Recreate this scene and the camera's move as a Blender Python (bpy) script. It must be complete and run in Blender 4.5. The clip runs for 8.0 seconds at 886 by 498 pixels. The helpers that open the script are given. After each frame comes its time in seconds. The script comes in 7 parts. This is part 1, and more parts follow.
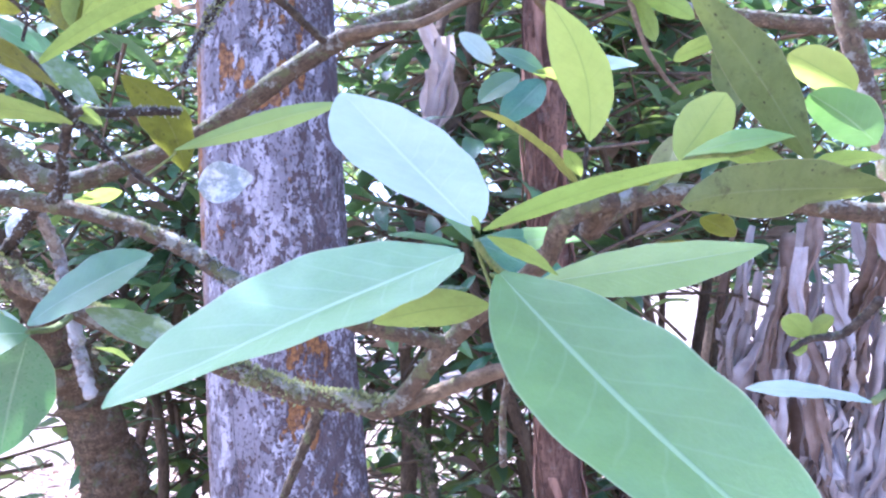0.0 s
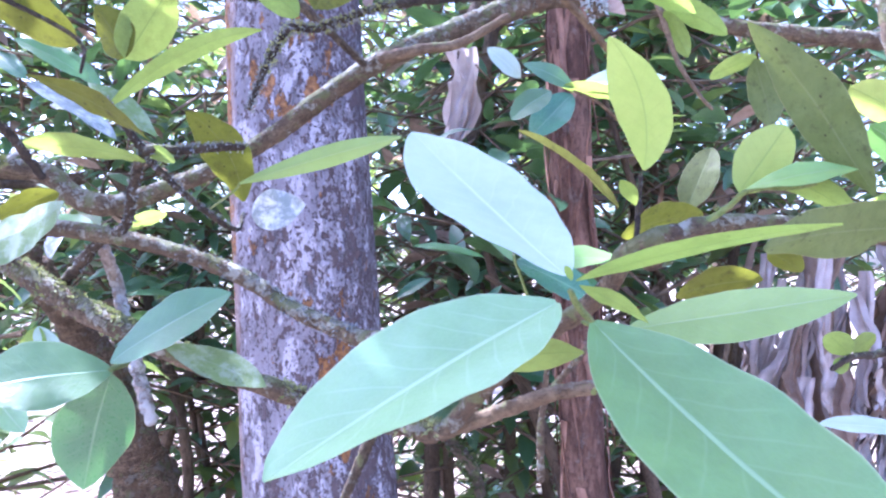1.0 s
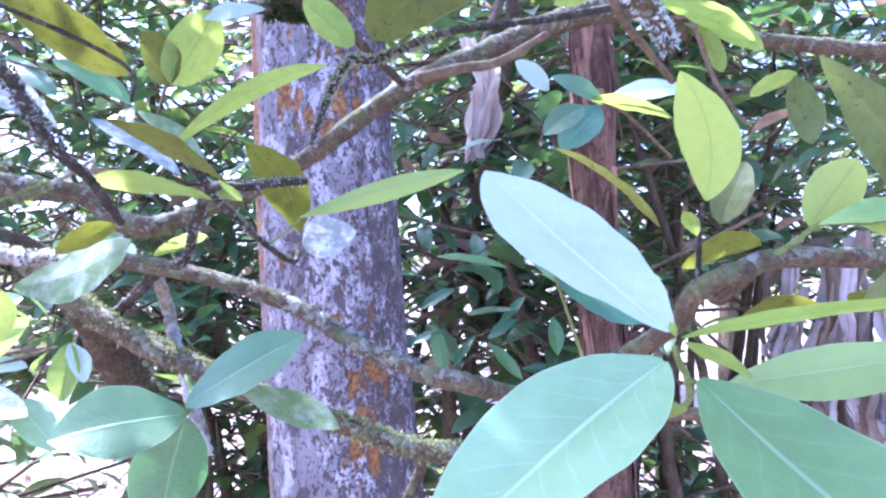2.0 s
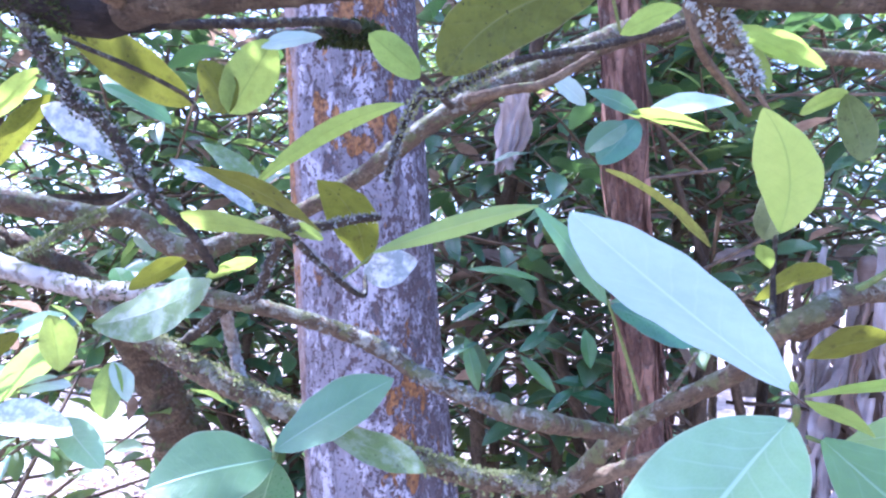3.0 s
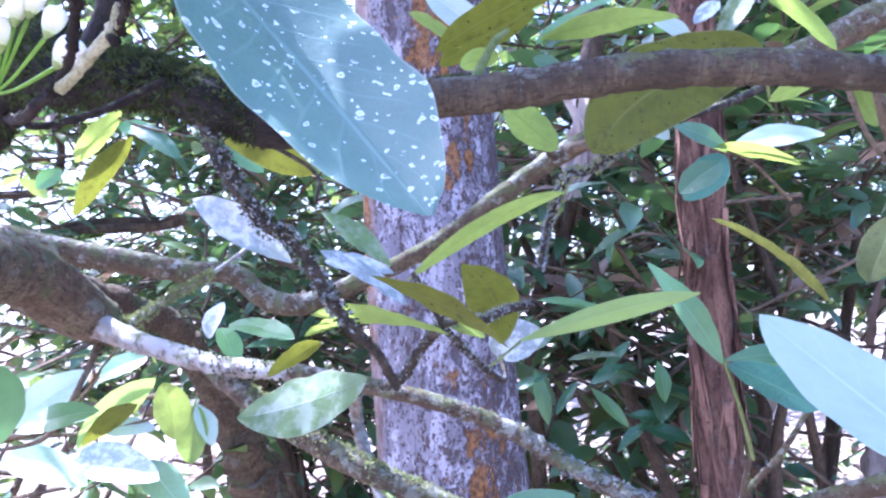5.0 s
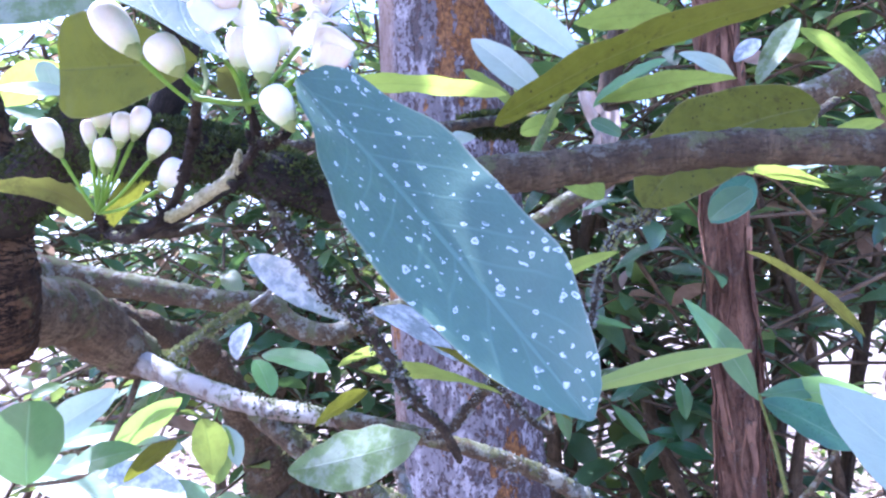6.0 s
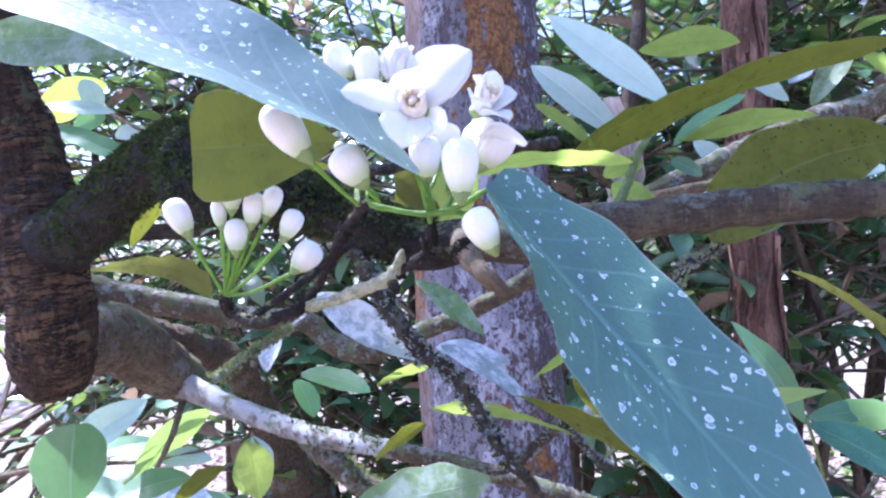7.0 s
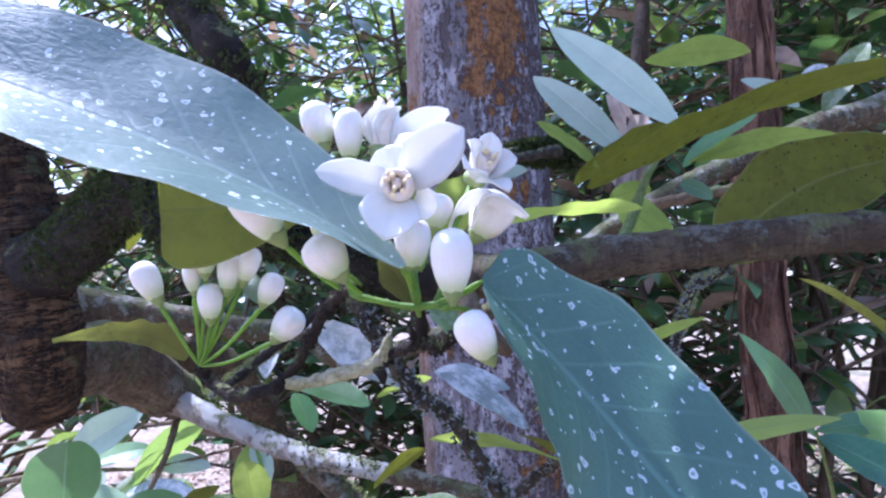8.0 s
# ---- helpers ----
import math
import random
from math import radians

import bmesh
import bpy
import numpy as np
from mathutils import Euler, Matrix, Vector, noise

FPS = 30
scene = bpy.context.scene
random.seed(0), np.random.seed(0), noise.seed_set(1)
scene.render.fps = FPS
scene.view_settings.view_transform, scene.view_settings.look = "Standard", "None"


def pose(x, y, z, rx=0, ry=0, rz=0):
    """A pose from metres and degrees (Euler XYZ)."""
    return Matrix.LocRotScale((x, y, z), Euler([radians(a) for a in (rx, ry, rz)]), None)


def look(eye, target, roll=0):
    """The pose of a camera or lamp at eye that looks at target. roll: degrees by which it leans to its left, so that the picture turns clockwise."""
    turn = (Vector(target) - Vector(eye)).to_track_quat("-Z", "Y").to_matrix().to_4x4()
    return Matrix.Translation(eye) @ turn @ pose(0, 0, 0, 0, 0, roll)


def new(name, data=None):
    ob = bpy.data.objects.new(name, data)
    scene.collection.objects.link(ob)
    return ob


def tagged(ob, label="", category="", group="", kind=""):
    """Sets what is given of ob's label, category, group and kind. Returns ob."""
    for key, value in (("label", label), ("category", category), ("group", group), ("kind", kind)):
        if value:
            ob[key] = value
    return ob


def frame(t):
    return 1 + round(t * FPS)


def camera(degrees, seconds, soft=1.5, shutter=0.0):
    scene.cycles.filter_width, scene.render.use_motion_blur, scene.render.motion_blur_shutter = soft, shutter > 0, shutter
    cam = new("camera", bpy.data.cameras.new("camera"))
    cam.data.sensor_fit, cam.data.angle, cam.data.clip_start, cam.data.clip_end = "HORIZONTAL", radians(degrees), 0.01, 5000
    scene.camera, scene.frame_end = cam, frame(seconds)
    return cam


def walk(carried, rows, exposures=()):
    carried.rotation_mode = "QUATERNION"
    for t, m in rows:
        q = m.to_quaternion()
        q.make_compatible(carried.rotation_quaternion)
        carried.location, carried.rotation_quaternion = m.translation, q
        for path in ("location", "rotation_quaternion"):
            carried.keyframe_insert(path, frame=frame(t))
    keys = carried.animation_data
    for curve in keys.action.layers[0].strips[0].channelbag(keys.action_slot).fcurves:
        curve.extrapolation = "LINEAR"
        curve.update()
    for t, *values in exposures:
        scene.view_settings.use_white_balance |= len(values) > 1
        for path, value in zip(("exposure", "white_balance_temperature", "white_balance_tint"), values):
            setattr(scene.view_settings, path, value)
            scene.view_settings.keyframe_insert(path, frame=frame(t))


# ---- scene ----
cam = camera(67.6, 8.0, soft=2.3)
PATH = [
    (0, (0.1086, 0.1196, 1.3997), (0.0203, 2.1164, 1.4711), -0.89),
    (0.5, (0.0933, 0.1132, 1.4101), (-0.0058, 2.1092, 1.4886), -1.14),
    (1, (0.0776, 0.1110, 1.4179), (-0.0364, 2.1062, 1.4950), -1.25),
    (1.5, (0.0601, 0.1116, 1.4278), (-0.0546, 2.1069, 1.5035), -1.31),
    (3, (0.0044, 0.1088, 1.4616), (-0.1573, 2.1005, 1.5454), -1.75),
    (3.5, (-0.0153, 0.1097, 1.4706), (-0.1828, 2.1005, 1.5635), -1.60),
    (4, (-0.0332, 0.1105, 1.4872), (-0.2482, 2.0963, 1.5880), -2.00),
    (4.5, (-0.0500, 0.1127, 1.4984), (-0.2877, 2.0960, 1.5981), -2.30),
    (4.7, (-0.0582, 0.1168, 1.5049), (-0.2969, 2.1000, 1.6048), -2.14),
    (5.8, (-0.0841, 0.1114, 1.5399), (-0.3695, 2.0882, 1.6453), -1.93),
    (6, (-0.0907, 0.1108, 1.5482), (-0.3645, 2.0897, 1.6429), -1.66),
    (6.5, (-0.1096, 0.1046, 1.5588), (-0.3841, 2.0836, 1.6483), -1.28),
    (7, (-0.1264, 0.1117, 1.5732), (-0.4139, 2.0894, 1.6510), -1.41),
    (7.5, (-0.1304, 0.1181, 1.5827), (-0.4157, 2.0965, 1.6514), -1.38),
    (8, (-0.1260, 0.1263, 1.5916), (-0.4212, 2.1037, 1.6406), -1.65),
]
EXPOSURES = [(0.0, 2.38, 4900.0, 35.0), (1.5, 2.46, 4850.0, 37.0), (3.0, 2.30, 4720.0, 37.0), (4.5, 2.29, 4750.0, 36.0), (6.5, 1.80, 4820.0, 34.0), (7.5, 1.36, 4890.0, 31.0), (8.0, 1.13, 4920.0, 30.0)]
TRUNK_X, TRUNK_Y, TRUNK_LEAN = -0.204, 1.190, -0.035
RED_X, RED_Y = 0.259, 1.343
walk(cam, [(t, look(eye, target, roll)) for t, eye, target, roll in PATH], exposures=EXPOSURES)

# ---- sky and sun ----
world = bpy.data.worlds.new("sky")
scene.world = world
world.use_nodes = True
wn = world.node_tree.nodes
sky = wn.new("ShaderNodeTexSky")
sky.sky_type, sky.sun_disc = "NISHITA", False
SUN_UP, SUN_TURN = 60.0, -62.0
sky.dust_density, sky.air_density = 3.0, 1.0
sky.sun_elevation, sky.sun_rotation = radians(SUN_UP), radians(SUN_TURN)
wn["Background"].inputs["Strength"].default_value = 0.15
world.node_tree.links.new(sky.outputs["Color"], wn["Background"].inputs["Color"])
sun_data = bpy.data.lights.new("sun", "SUN")
sun_data.energy, sun_data.angle, sun_data.color = 4.5, radians(0.5), (1.0, 0.95, 0.86)
sun = new("sun", sun_data)
sx = math.sin(radians(SUN_TURN)) * math.cos(radians(SUN_UP))
sy = math.cos(radians(SUN_TURN)) * math.cos(radians(SUN_UP))
sun.matrix_world = look((sx * 9, sy * 9, 9 * math.sin(radians(SUN_UP))), (0, 0, 0))


# ---- materials ----
class Nodes:
    """A small hand for node graphs."""

    def __init__(self, name):
        self.m = bpy.data.materials.new(name)
        self.m.use_nodes = True
        self.t = self.m.node_tree
        self.t.nodes.clear()
        self.out = self.t.nodes.new("ShaderNodeOutputMaterial")

    def put(self, socket, value):
        if isinstance(value, bpy.types.NodeSocket):
            self.t.links.new(value, socket)
        elif isinstance(value, tuple) and len(value) == 3 and socket.type == "RGBA":
            socket.default_value = (*value, 1)
        else:
            socket.default_value = value

    def node(self, kind, **inputs):
        n = self.t.nodes.new(kind)
        for key, value in inputs.items():
            self.put(n.inputs[key.replace("_", " ")], value)
        return n

    def math(self, op, a, b=0.0, c=0.0):
        n = self.t.nodes.new("ShaderNodeMath")
        n.operation = op
        self.put(n.inputs[0], a), self.put(n.inputs[1], b), self.put(n.inputs[2], c)
        return n.outputs[0]

    def step(self, x, lo, hi):
        n = self.t.nodes.new("ShaderNodeMapRange")
        n.interpolation_type = "SMOOTHSTEP"
        self.put(n.inputs["Value"], x), self.put(n.inputs["From Min"], lo), self.put(n.inputs["From Max"], hi)
        return n.outputs[0]

    def mix(self, f, a, b):
        n = self.t.nodes.new("ShaderNodeMix")
        n.data_type = "RGBA"
        self.put(n.inputs[0], f), self.put(n.inputs[6], a), self.put(n.inputs[7], b)
        return n.outputs[2]

    def place(self, scale=(1, 1, 1), kind="Object"):
        co = self.t.nodes.new("ShaderNodeTexCoord").outputs[kind]
        n = self.t.nodes.new("ShaderNodeMapping")
        self.put(n.inputs["Vector"], co)
        n.inputs["Scale"].default_value = scale
        return n.outputs[0]

    def noise(self, vec, scale, detail=4.0, rough=0.55):
        return self.node("ShaderNodeTexNoise", Vector=vec, Scale=scale, Detail=detail, Roughness=rough).outputs["Fac"]

    def cells(self, vec, scale, feature="F1", rnd=1.0):
        n = self.node("ShaderNodeTexVoronoi", Vector=vec, Scale=scale, Randomness=rnd)
        n.feature = feature
        return n

    def bump(self, height, strength, distance):
        return self.node("ShaderNodeBump", Height=height, Strength=strength, Distance=distance).outputs[0]

    def random(self):
        a = self.t.nodes.new("ShaderNodeObjectInfo").outputs["Random"]
        b = self.t.nodes.new("ShaderNodeNewGeometry").outputs["Random Per Island"]
        return self.math("FRACT", self.math("ADD", a, b))

    def done(self, shader):
        self.t.links.new(shader, self.out.inputs["Surface"])
        return self.m


def leaf_material(name, base, dark, light, glow=0.35, rough=0.38, rib=(0.45, 0.55, 0.3), veins=0.35, spots=0.0, specks=0.0, film=0.0, sheen=0.5, relief=1.0):
    """base, dark: blade colours; light: colour of what shines through; spots: white lichen rings; specks: dark grime;
    film: grey lichen crust, on leaf_white painted glare as well.
    """
    g = Nodes(name)
    uv = g.t.nodes.new("ShaderNodeSeparateXYZ")
    g.put(uv.inputs[0], g.t.nodes.new("ShaderNodeTexCoord").outputs["UV"])
    across = g.math("ABSOLUTE", g.math("MULTIPLY_ADD", uv.outputs[0], 2.0, -1.0))
    along = uv.outputs[1]
    vec, rnd = g.place(), g.random()
    broad, fine = g.noise(vec, 45.0, 3.0), g.noise(vec, 700.0, 3.0)
    blotch = g.noise(vec, 130.0, 5.0, 0.65)
    col = g.mix(g.step(broad, 0.3, 0.7), dark, base)
    col = g.mix(g.math("MULTIPLY", g.step(blotch, 0.42, 0.66), 0.4 if specks else 0.16), col, tuple(0.72 * x for x in dark))
    col = g.mix(g.math("MULTIPLY", g.math("SUBTRACT", 1.0, g.step(across, 0.0, 0.55)), 0.35), col, tuple(0.8 * x for x in dark))
    col = g.mix(g.math("MULTIPLY", g.step(along, 0.35, 1.0), 0.4), col, tuple(1.15 * x + 0.02 for x in base))
    dirt = 0.0
    hue = g.node("ShaderNodeHueSaturation", Hue=g.math("MULTIPLY_ADD", rnd, 0.03, 0.485), Saturation=1.0, Value=g.math("MULTIPLY_ADD", rnd, 0.4, 0.8), Color=col)
    col = hue.outputs[0]
    wob = g.math("MULTIPLY_ADD", g.noise(vec, 70.0, 1.0), 0.035, along)
    saw = g.math("FRACT", g.math("SUBTRACT", g.math("MULTIPLY", wob, 9.0), g.math("MULTIPLY", g.math("POWER", across, 0.8), 1.9)))
    line = g.math("SUBTRACT", 1.0, g.step(g.math("ABSOLUTE", g.math("SUBTRACT", saw, 0.5)), 0.0, 0.10))
    line = g.math("MULTIPLY", line, g.math("SUBTRACT", 1.0, g.step(across, 0.55, 1.0)))
    net = g.cells(g.place((34.0, 30.0, 1.0), "UV"), 1.0, "DISTANCE_TO_EDGE").outputs["Distance"]
    net = g.math("MULTIPLY", g.math("SUBTRACT", 1.0, g.step(net, 0.02, 0.14)), 0.3)
    line = g.math("MAXIMUM", line, net)
    mid = g.math("SUBTRACT", 1.0, g.step(across, 0.014, 0.05))
    vein = g.math("MAXIMUM", g.math("MULTIPLY", line, veins), mid)
    col = g.mix(g.math("MULTIPLY", vein, 0.75), col, rib)
    rim = g.step(across, 0.955, 1.0)
    col = g.mix(g.math("MULTIPLY", rim, 0.6), col, tuple(0.5 * x + 0.5 * y for x, y in zip(rib, (0.42, 0.36, 0.24))))
    rough_now = g.math("MULTIPLY_ADD", fine, 0.25, rough - 0.12)
    if specks:
        dots = g.cells(g.place((1.0, 0.6, 1.0)), 430.0)
        pick = g.t.nodes.new("ShaderNodeSeparateColor")
        g.put(pick.inputs[0], dots.outputs["Color"])
        some = g.step(g.math("ADD", pick.outputs[0], g.math("MULTIPLY", g.noise(vec, 40.0, 3.0), 0.5)), 0.95, 1.0)
        girth = g.math("MULTIPLY_ADD", g.math("POWER", pick.outputs[1], 2.0), 0.34, 0.08)
        m = g.math("MULTIPLY", some, g.math("SUBTRACT", 1.0, g.step(dots.outputs["Distance"], g.math("MULTIPLY", girth, 0.5), girth)))
        m = g.math("MAXIMUM", m, g.math("MULTIPLY", g.step(g.noise(vec, 110.0, 7.0, 0.78), 0.52, 0.70), 0.6))
        dirt = g.math("MULTIPLY", m, specks)
        col = g.mix(dirt, col, (0.035, 0.032, 0.015))
    if film:
        m = g.math("MULTIPLY", g.step(g.noise(vec, 75.0, 6.0, 0.7), 0.44, 0.60), film)
        col = g.mix(m, col, (0.68, 0.72, 0.70))
        rough_now = g.math("MAXIMUM", rough_now, g.math("MULTIPLY", m, 0.8))
    if spots:
        warp = g.node("ShaderNodeVectorMath", Vector=vec)
        warp.operation = "ADD"
        wn2 = g.node("ShaderNodeTexNoise", Vector=vec, Scale=420.0)
        sc = g.node("ShaderNodeVectorMath", Vector=wn2.outputs["Color"])
        sc.operation = "SCALE"
        sc.inputs["Scale"].default_value = 0.0024
        g.put(warp.inputs[1], sc.outputs[0])
        v = g.cells(warp.outputs[0], 430.0)
        keep = g.t.nodes.new("ShaderNodeSeparateColor")
        g.put(keep.inputs[0], v.outputs["Color"])
        size = g.math("MULTIPLY_ADD", g.math("POWER", keep.outputs[0], 1.6), 0.36, 0.09)
        dist = v.outputs["Distance"]
        disc = g.math("SUBTRACT", 1.0, g.step(dist, g.math("MULTIPLY", size, 0.8), size))
        hole = g.math("SUBTRACT", 1.0, g.step(dist, g.math("MULTIPLY", size, 0.30), g.math("MULTIPLY", size, 0.66)))
        ring = g.math("SUBTRACT", disc, g.math("MULTIPLY", hole, 0.72))
        ring = g.math("MULTIPLY", ring, g.step(g.math("ADD", keep.outputs[1], g.math("MULTIPLY", g.noise(vec, 95.0, 2.0), 2.4)), 1.60, 1.68))
        small = g.cells(warp.outputs[0], 800.0)
        sk = g.t.nodes.new("ShaderNodeSeparateColor")
        g.put(sk.inputs[0], small.outputs["Color"])
        tiny = g.math("MULTIPLY", g.math("SUBTRACT", 1.0, g.step(small.outputs["Distance"], 0.16, 0.26)), g.step(sk.outputs[0], 0.92, 0.94))
        m = g.math("MULTIPLY", g.math("MAXIMUM", ring, tiny), spots)
        col = g.mix(m, col, (0.72, 0.80, 0.80))
        rough_now = g.math("MAXIMUM", rough_now, g.math("MULTIPLY", m, 0.8))
    height = g.math("ADD", g.math("MULTIPLY", vein, -0.4), g.math("MULTIPLY", fine, 0.35))
    height = g.math("ADD", height, g.math("MULTIPLY", broad, 1.2))
    nrm = g.bump(height, 0.5 * relief, 0.0008)
    skin = g.node("ShaderNodeBsdfPrincipled", Base_Color=col, Roughness=rough_now, Normal=nrm)
    skin.inputs["Specular IOR Level"].default_value = sheen
    shine = g.mix(g.math("MULTIPLY", vein, 0.6), light, dark)
    shine = g.mix(g.math("MULTIPLY", g.step(blotch, 0.40, 0.66), 0.35 if specks else 0.15), shine, tuple(0.6 * x for x in light))
    shine = g.mix(dirt, shine, (0.05, 0.05, 0.015))
    thru = g.node("ShaderNodeBsdfTranslucent", Color=shine, Normal=nrm)
    both = g.node("ShaderNodeMixShader", Fac=glow)
    g.put(both.inputs[1], skin.outputs[0]), g.put(both.inputs[2], thru.outputs[0])
    return g.done(both.outputs[0])


def bark_material(name, c1, c2, crust, crust_amount=0.5, moss=0.0, scale=1.0, stretch=(1, 1, 1), rough=0.9, dark=(0.03, 0.025, 0.02), deep=1.0, cracks=0.0):
    """c1, c2: bark colours; crust: pale lichen; moss: green growth on the upper side; cracks: dark splits across the limb."""
    g = Nodes(name)
    vec, skin_uv, fine_uv = g.place(stretch), g.place((1, 0.30, 1), "UV"), g.place((1, 0.5, 1), "UV")
    a = g.noise(vec, 55 * scale, 5.0, 0.65)
    b = g.noise(skin_uv, 420 * scale, 6.0, 0.7)
    c = g.noise(fine_uv, 1300 * scale, 4.0, 0.65)
    rings = g.noise(g.place((0.25, 1.6, 1), "UV"), 260 * scale, 4.0, 0.6)
    col = g.mix(g.step(a, 0.36, 0.64), c1, c2)
    col = g.mix(g.math("MULTIPLY", g.step(b, 0.48, 0.62), 0.7), col, tuple(0.45 * x + 0.55 * y for x, y in zip(c1, dark)))
    col = g.mix(g.math("MULTIPLY", g.step(rings, 0.58, 0.68), 0.35), col, tuple(0.5 * x + 0.5 * y for x, y in zip(c1, dark)))
    col = g.mix(g.math("MULTIPLY", g.step(c, 0.55, 0.70), 0.5), col, dark)
    split = 0.0
    if cracks:
        lines = g.noise(g.place((0.22, 1.0, 1), "UV"), 330 * scale, 5.0, 0.7)
        split = g.math("SUBTRACT", 1.0, g.step(g.math("ABSOLUTE", g.math("SUBTRACT", lines, 0.5)), 0.012, 0.05))
        split = g.math("MULTIPLY", split, g.step(a, 0.34, 0.56))
        col = g.mix(g.math("MULTIPLY", split, cracks), col, dark)
    top = g.t.nodes.new("ShaderNodeSeparateXYZ")
    g.put(top.inputs[0], g.t.nodes.new("ShaderNodeNewGeometry").outputs["Normal"])
    patch = g.math("ADD", g.noise(g.place(), 70 * scale, 7.0, 0.75), g.math("MULTIPLY", top.outputs[2], 0.07))
    ly = g.math("MULTIPLY", g.step(patch, 0.62 - 0.2 * crust_amount, 0.70 - 0.2 * crust_amount), min(1.0, crust_amount * 1.6))
    col = g.mix(g.math("MULTIPLY", ly, 0.85), col, g.mix(c, crust, tuple(x * 0.55 for x in crust)))
    if moss:
        up = g.t.nodes.new("ShaderNodeSeparateXYZ")
        g.put(up.inputs[0], g.t.nodes.new("ShaderNodeNewGeometry").outputs["Normal"])
        m = g.math("ADD", g.math("MULTIPLY", up.outputs[2], 0.10), g.noise(g.place(), 60 * scale, 6.0, 0.7))
        m = g.math("MULTIPLY", g.step(m, 0.62 - 0.18 * moss, 0.72 - 0.18 * moss), 0.8)
        col = g.mix(m, col, g.mix(c, (0.12, 0.14, 0.04), (0.31, 0.33, 0.14)))
    height = g.math("ADD", g.math("MULTIPLY", a, 0.5), g.math("ADD", g.math("MULTIPLY", b, 0.8), g.math("ADD", g.math("MULTIPLY", ly, 0.35), g.math("MULTIPLY", c, 0.35))))
    if cracks:
        height = g.math("SUBTRACT", height, g.math("MULTIPLY", split, 0.7))
    nrm = g.bump(height, 1.0, 0.005 * deep / scale)
    skin = g.node("ShaderNodeBsdfPrincipled", Base_Color=col, Roughness=rough, Normal=nrm)
    skin.inputs["Specular IOR Level"].default_value = 0.3
    return g.done(skin.outputs[0])


def plain_material(name, col, col2, scale=300.0, rough=0.6, glow=0.0, light=None, bump=0.0005):
    g = Nodes(name)
    vec = g.place()
    n = g.noise(vec, scale, 4.0)
    rnd = g.random()
    c = g.mix(g.step(n, 0.3, 0.7), col, col2)
    c = g.node("ShaderNodeHueSaturation", Value=g.math("MULTIPLY_ADD", rnd, 0.25, 0.87), Color=c).outputs[0]
    skin = g.node("ShaderNodeBsdfPrincipled", Base_Color=c, Roughness=rough, Normal=g.bump(n, 0.5, bump))
    skin.inputs["Specular IOR Level"].default_value = 0.35
    if not glow:
        return g.done(skin.outputs[0])
    thru = g.node("ShaderNodeBsdfTranslucent", Color=light or col)
    both = g.node("ShaderNodeMixShader", Fac=glow)
    g.put(both.inputs[1], skin.outputs[0]), g.put(both.inputs[2], thru.outputs[0])
    return g.done(both.outputs[0])


def bud_material():
    """Waxy white, tinged green at the foot."""
    g = Nodes("bud_white")
    z = g.t.nodes.new("ShaderNodeSeparateXYZ")
    g.put(z.inputs[0], g.place())
    n = g.noise(g.place((1, 1, 0.3)), 420.0, 4.0)
    c = g.mix(g.step(n, 0.3, 0.7), (0.88, 0.86, 0.79), (0.82, 0.79, 0.71))
    c = g.mix(g.math("MULTIPLY", g.math("SUBTRACT", 1.0, g.step(z.outputs[2], 0.0006, 0.0046)), 0.85), c, (0.44, 0.54, 0.22))
    pits = g.cells(g.place(), 1500.0).outputs["Distance"]
    c = g.mix(g.math("MULTIPLY", g.math("SUBTRACT", 1.0, g.step(pits, 0.15, 0.4)), 0.15), c, (0.62, 0.64, 0.5))
    skin = g.node("ShaderNodeBsdfPrincipled", Base_Color=c, Roughness=0.45, Normal=g.bump(pits, 0.3, 0.0002))
    skin.inputs["Subsurface Weight"].default_value = 0.15
    skin.inputs["Subsurface Scale"].default_value = 0.002
    return g.done(skin.outputs[0])


LEAF_MID = leaf_material("leaf_mid", (0.26, 0.42, 0.215), (0.20, 0.35, 0.16), (0.34, 0.60, 0.13), glow=0.28, rough=0.36, rib=(0.50, 0.66, 0.40), veins=0.34, sheen=0.9)
# Sky sheen and sun glare on leaves are painted into this pale base colour.
LEAF_SHEEN = leaf_material("leaf_sheen", (0.46, 0.56, 0.42), (0.40, 0.50, 0.36), (0.42, 0.58, 0.28), glow=0.2, rough=0.42, rib=(0.58, 0.68, 0.48), veins=0.32, sheen=0.6)
LEAF_GREEN = leaf_material("leaf_green", (0.13, 0.29, 0.095), (0.10, 0.23, 0.068), (0.28, 0.54, 0.10), glow=0.30, rough=0.40, rib=(0.34, 0.50, 0.25), veins=0.26, sheen=0.75)
LEAF_LIME = leaf_material("leaf_lime", (0.25, 0.40, 0.11), (0.20, 0.33, 0.08), (0.42, 0.60, 0.10), glow=0.38, rough=0.38, rib=(0.40, 0.52, 0.22), veins=0.25, sheen=0.7)
LEAF_TEAL = leaf_material("leaf_teal", (0.10, 0.20, 0.085), (0.07, 0.155, 0.062), (0.22, 0.45, 0.12), glow=0.28, rough=0.40, rib=(0.26, 0.42, 0.24), veins=0.15, sheen=0.8)
LEAF_DARK = leaf_material("leaf_dark", (0.05, 0.155, 0.06), (0.033, 0.11, 0.043), (0.12, 0.29, 0.06), glow=0.2, rough=0.30, rib=(0.18, 0.30, 0.15), veins=0.3, sheen=0.8)
LEAF_YELLOW = leaf_material("leaf_yellow", (0.20, 0.30, 0.065), (0.145, 0.225, 0.042), (0.46, 0.58, 0.09), glow=0.48, rough=0.45, rib=(0.22, 0.31, 0.06), veins=0.3, specks=0.2)
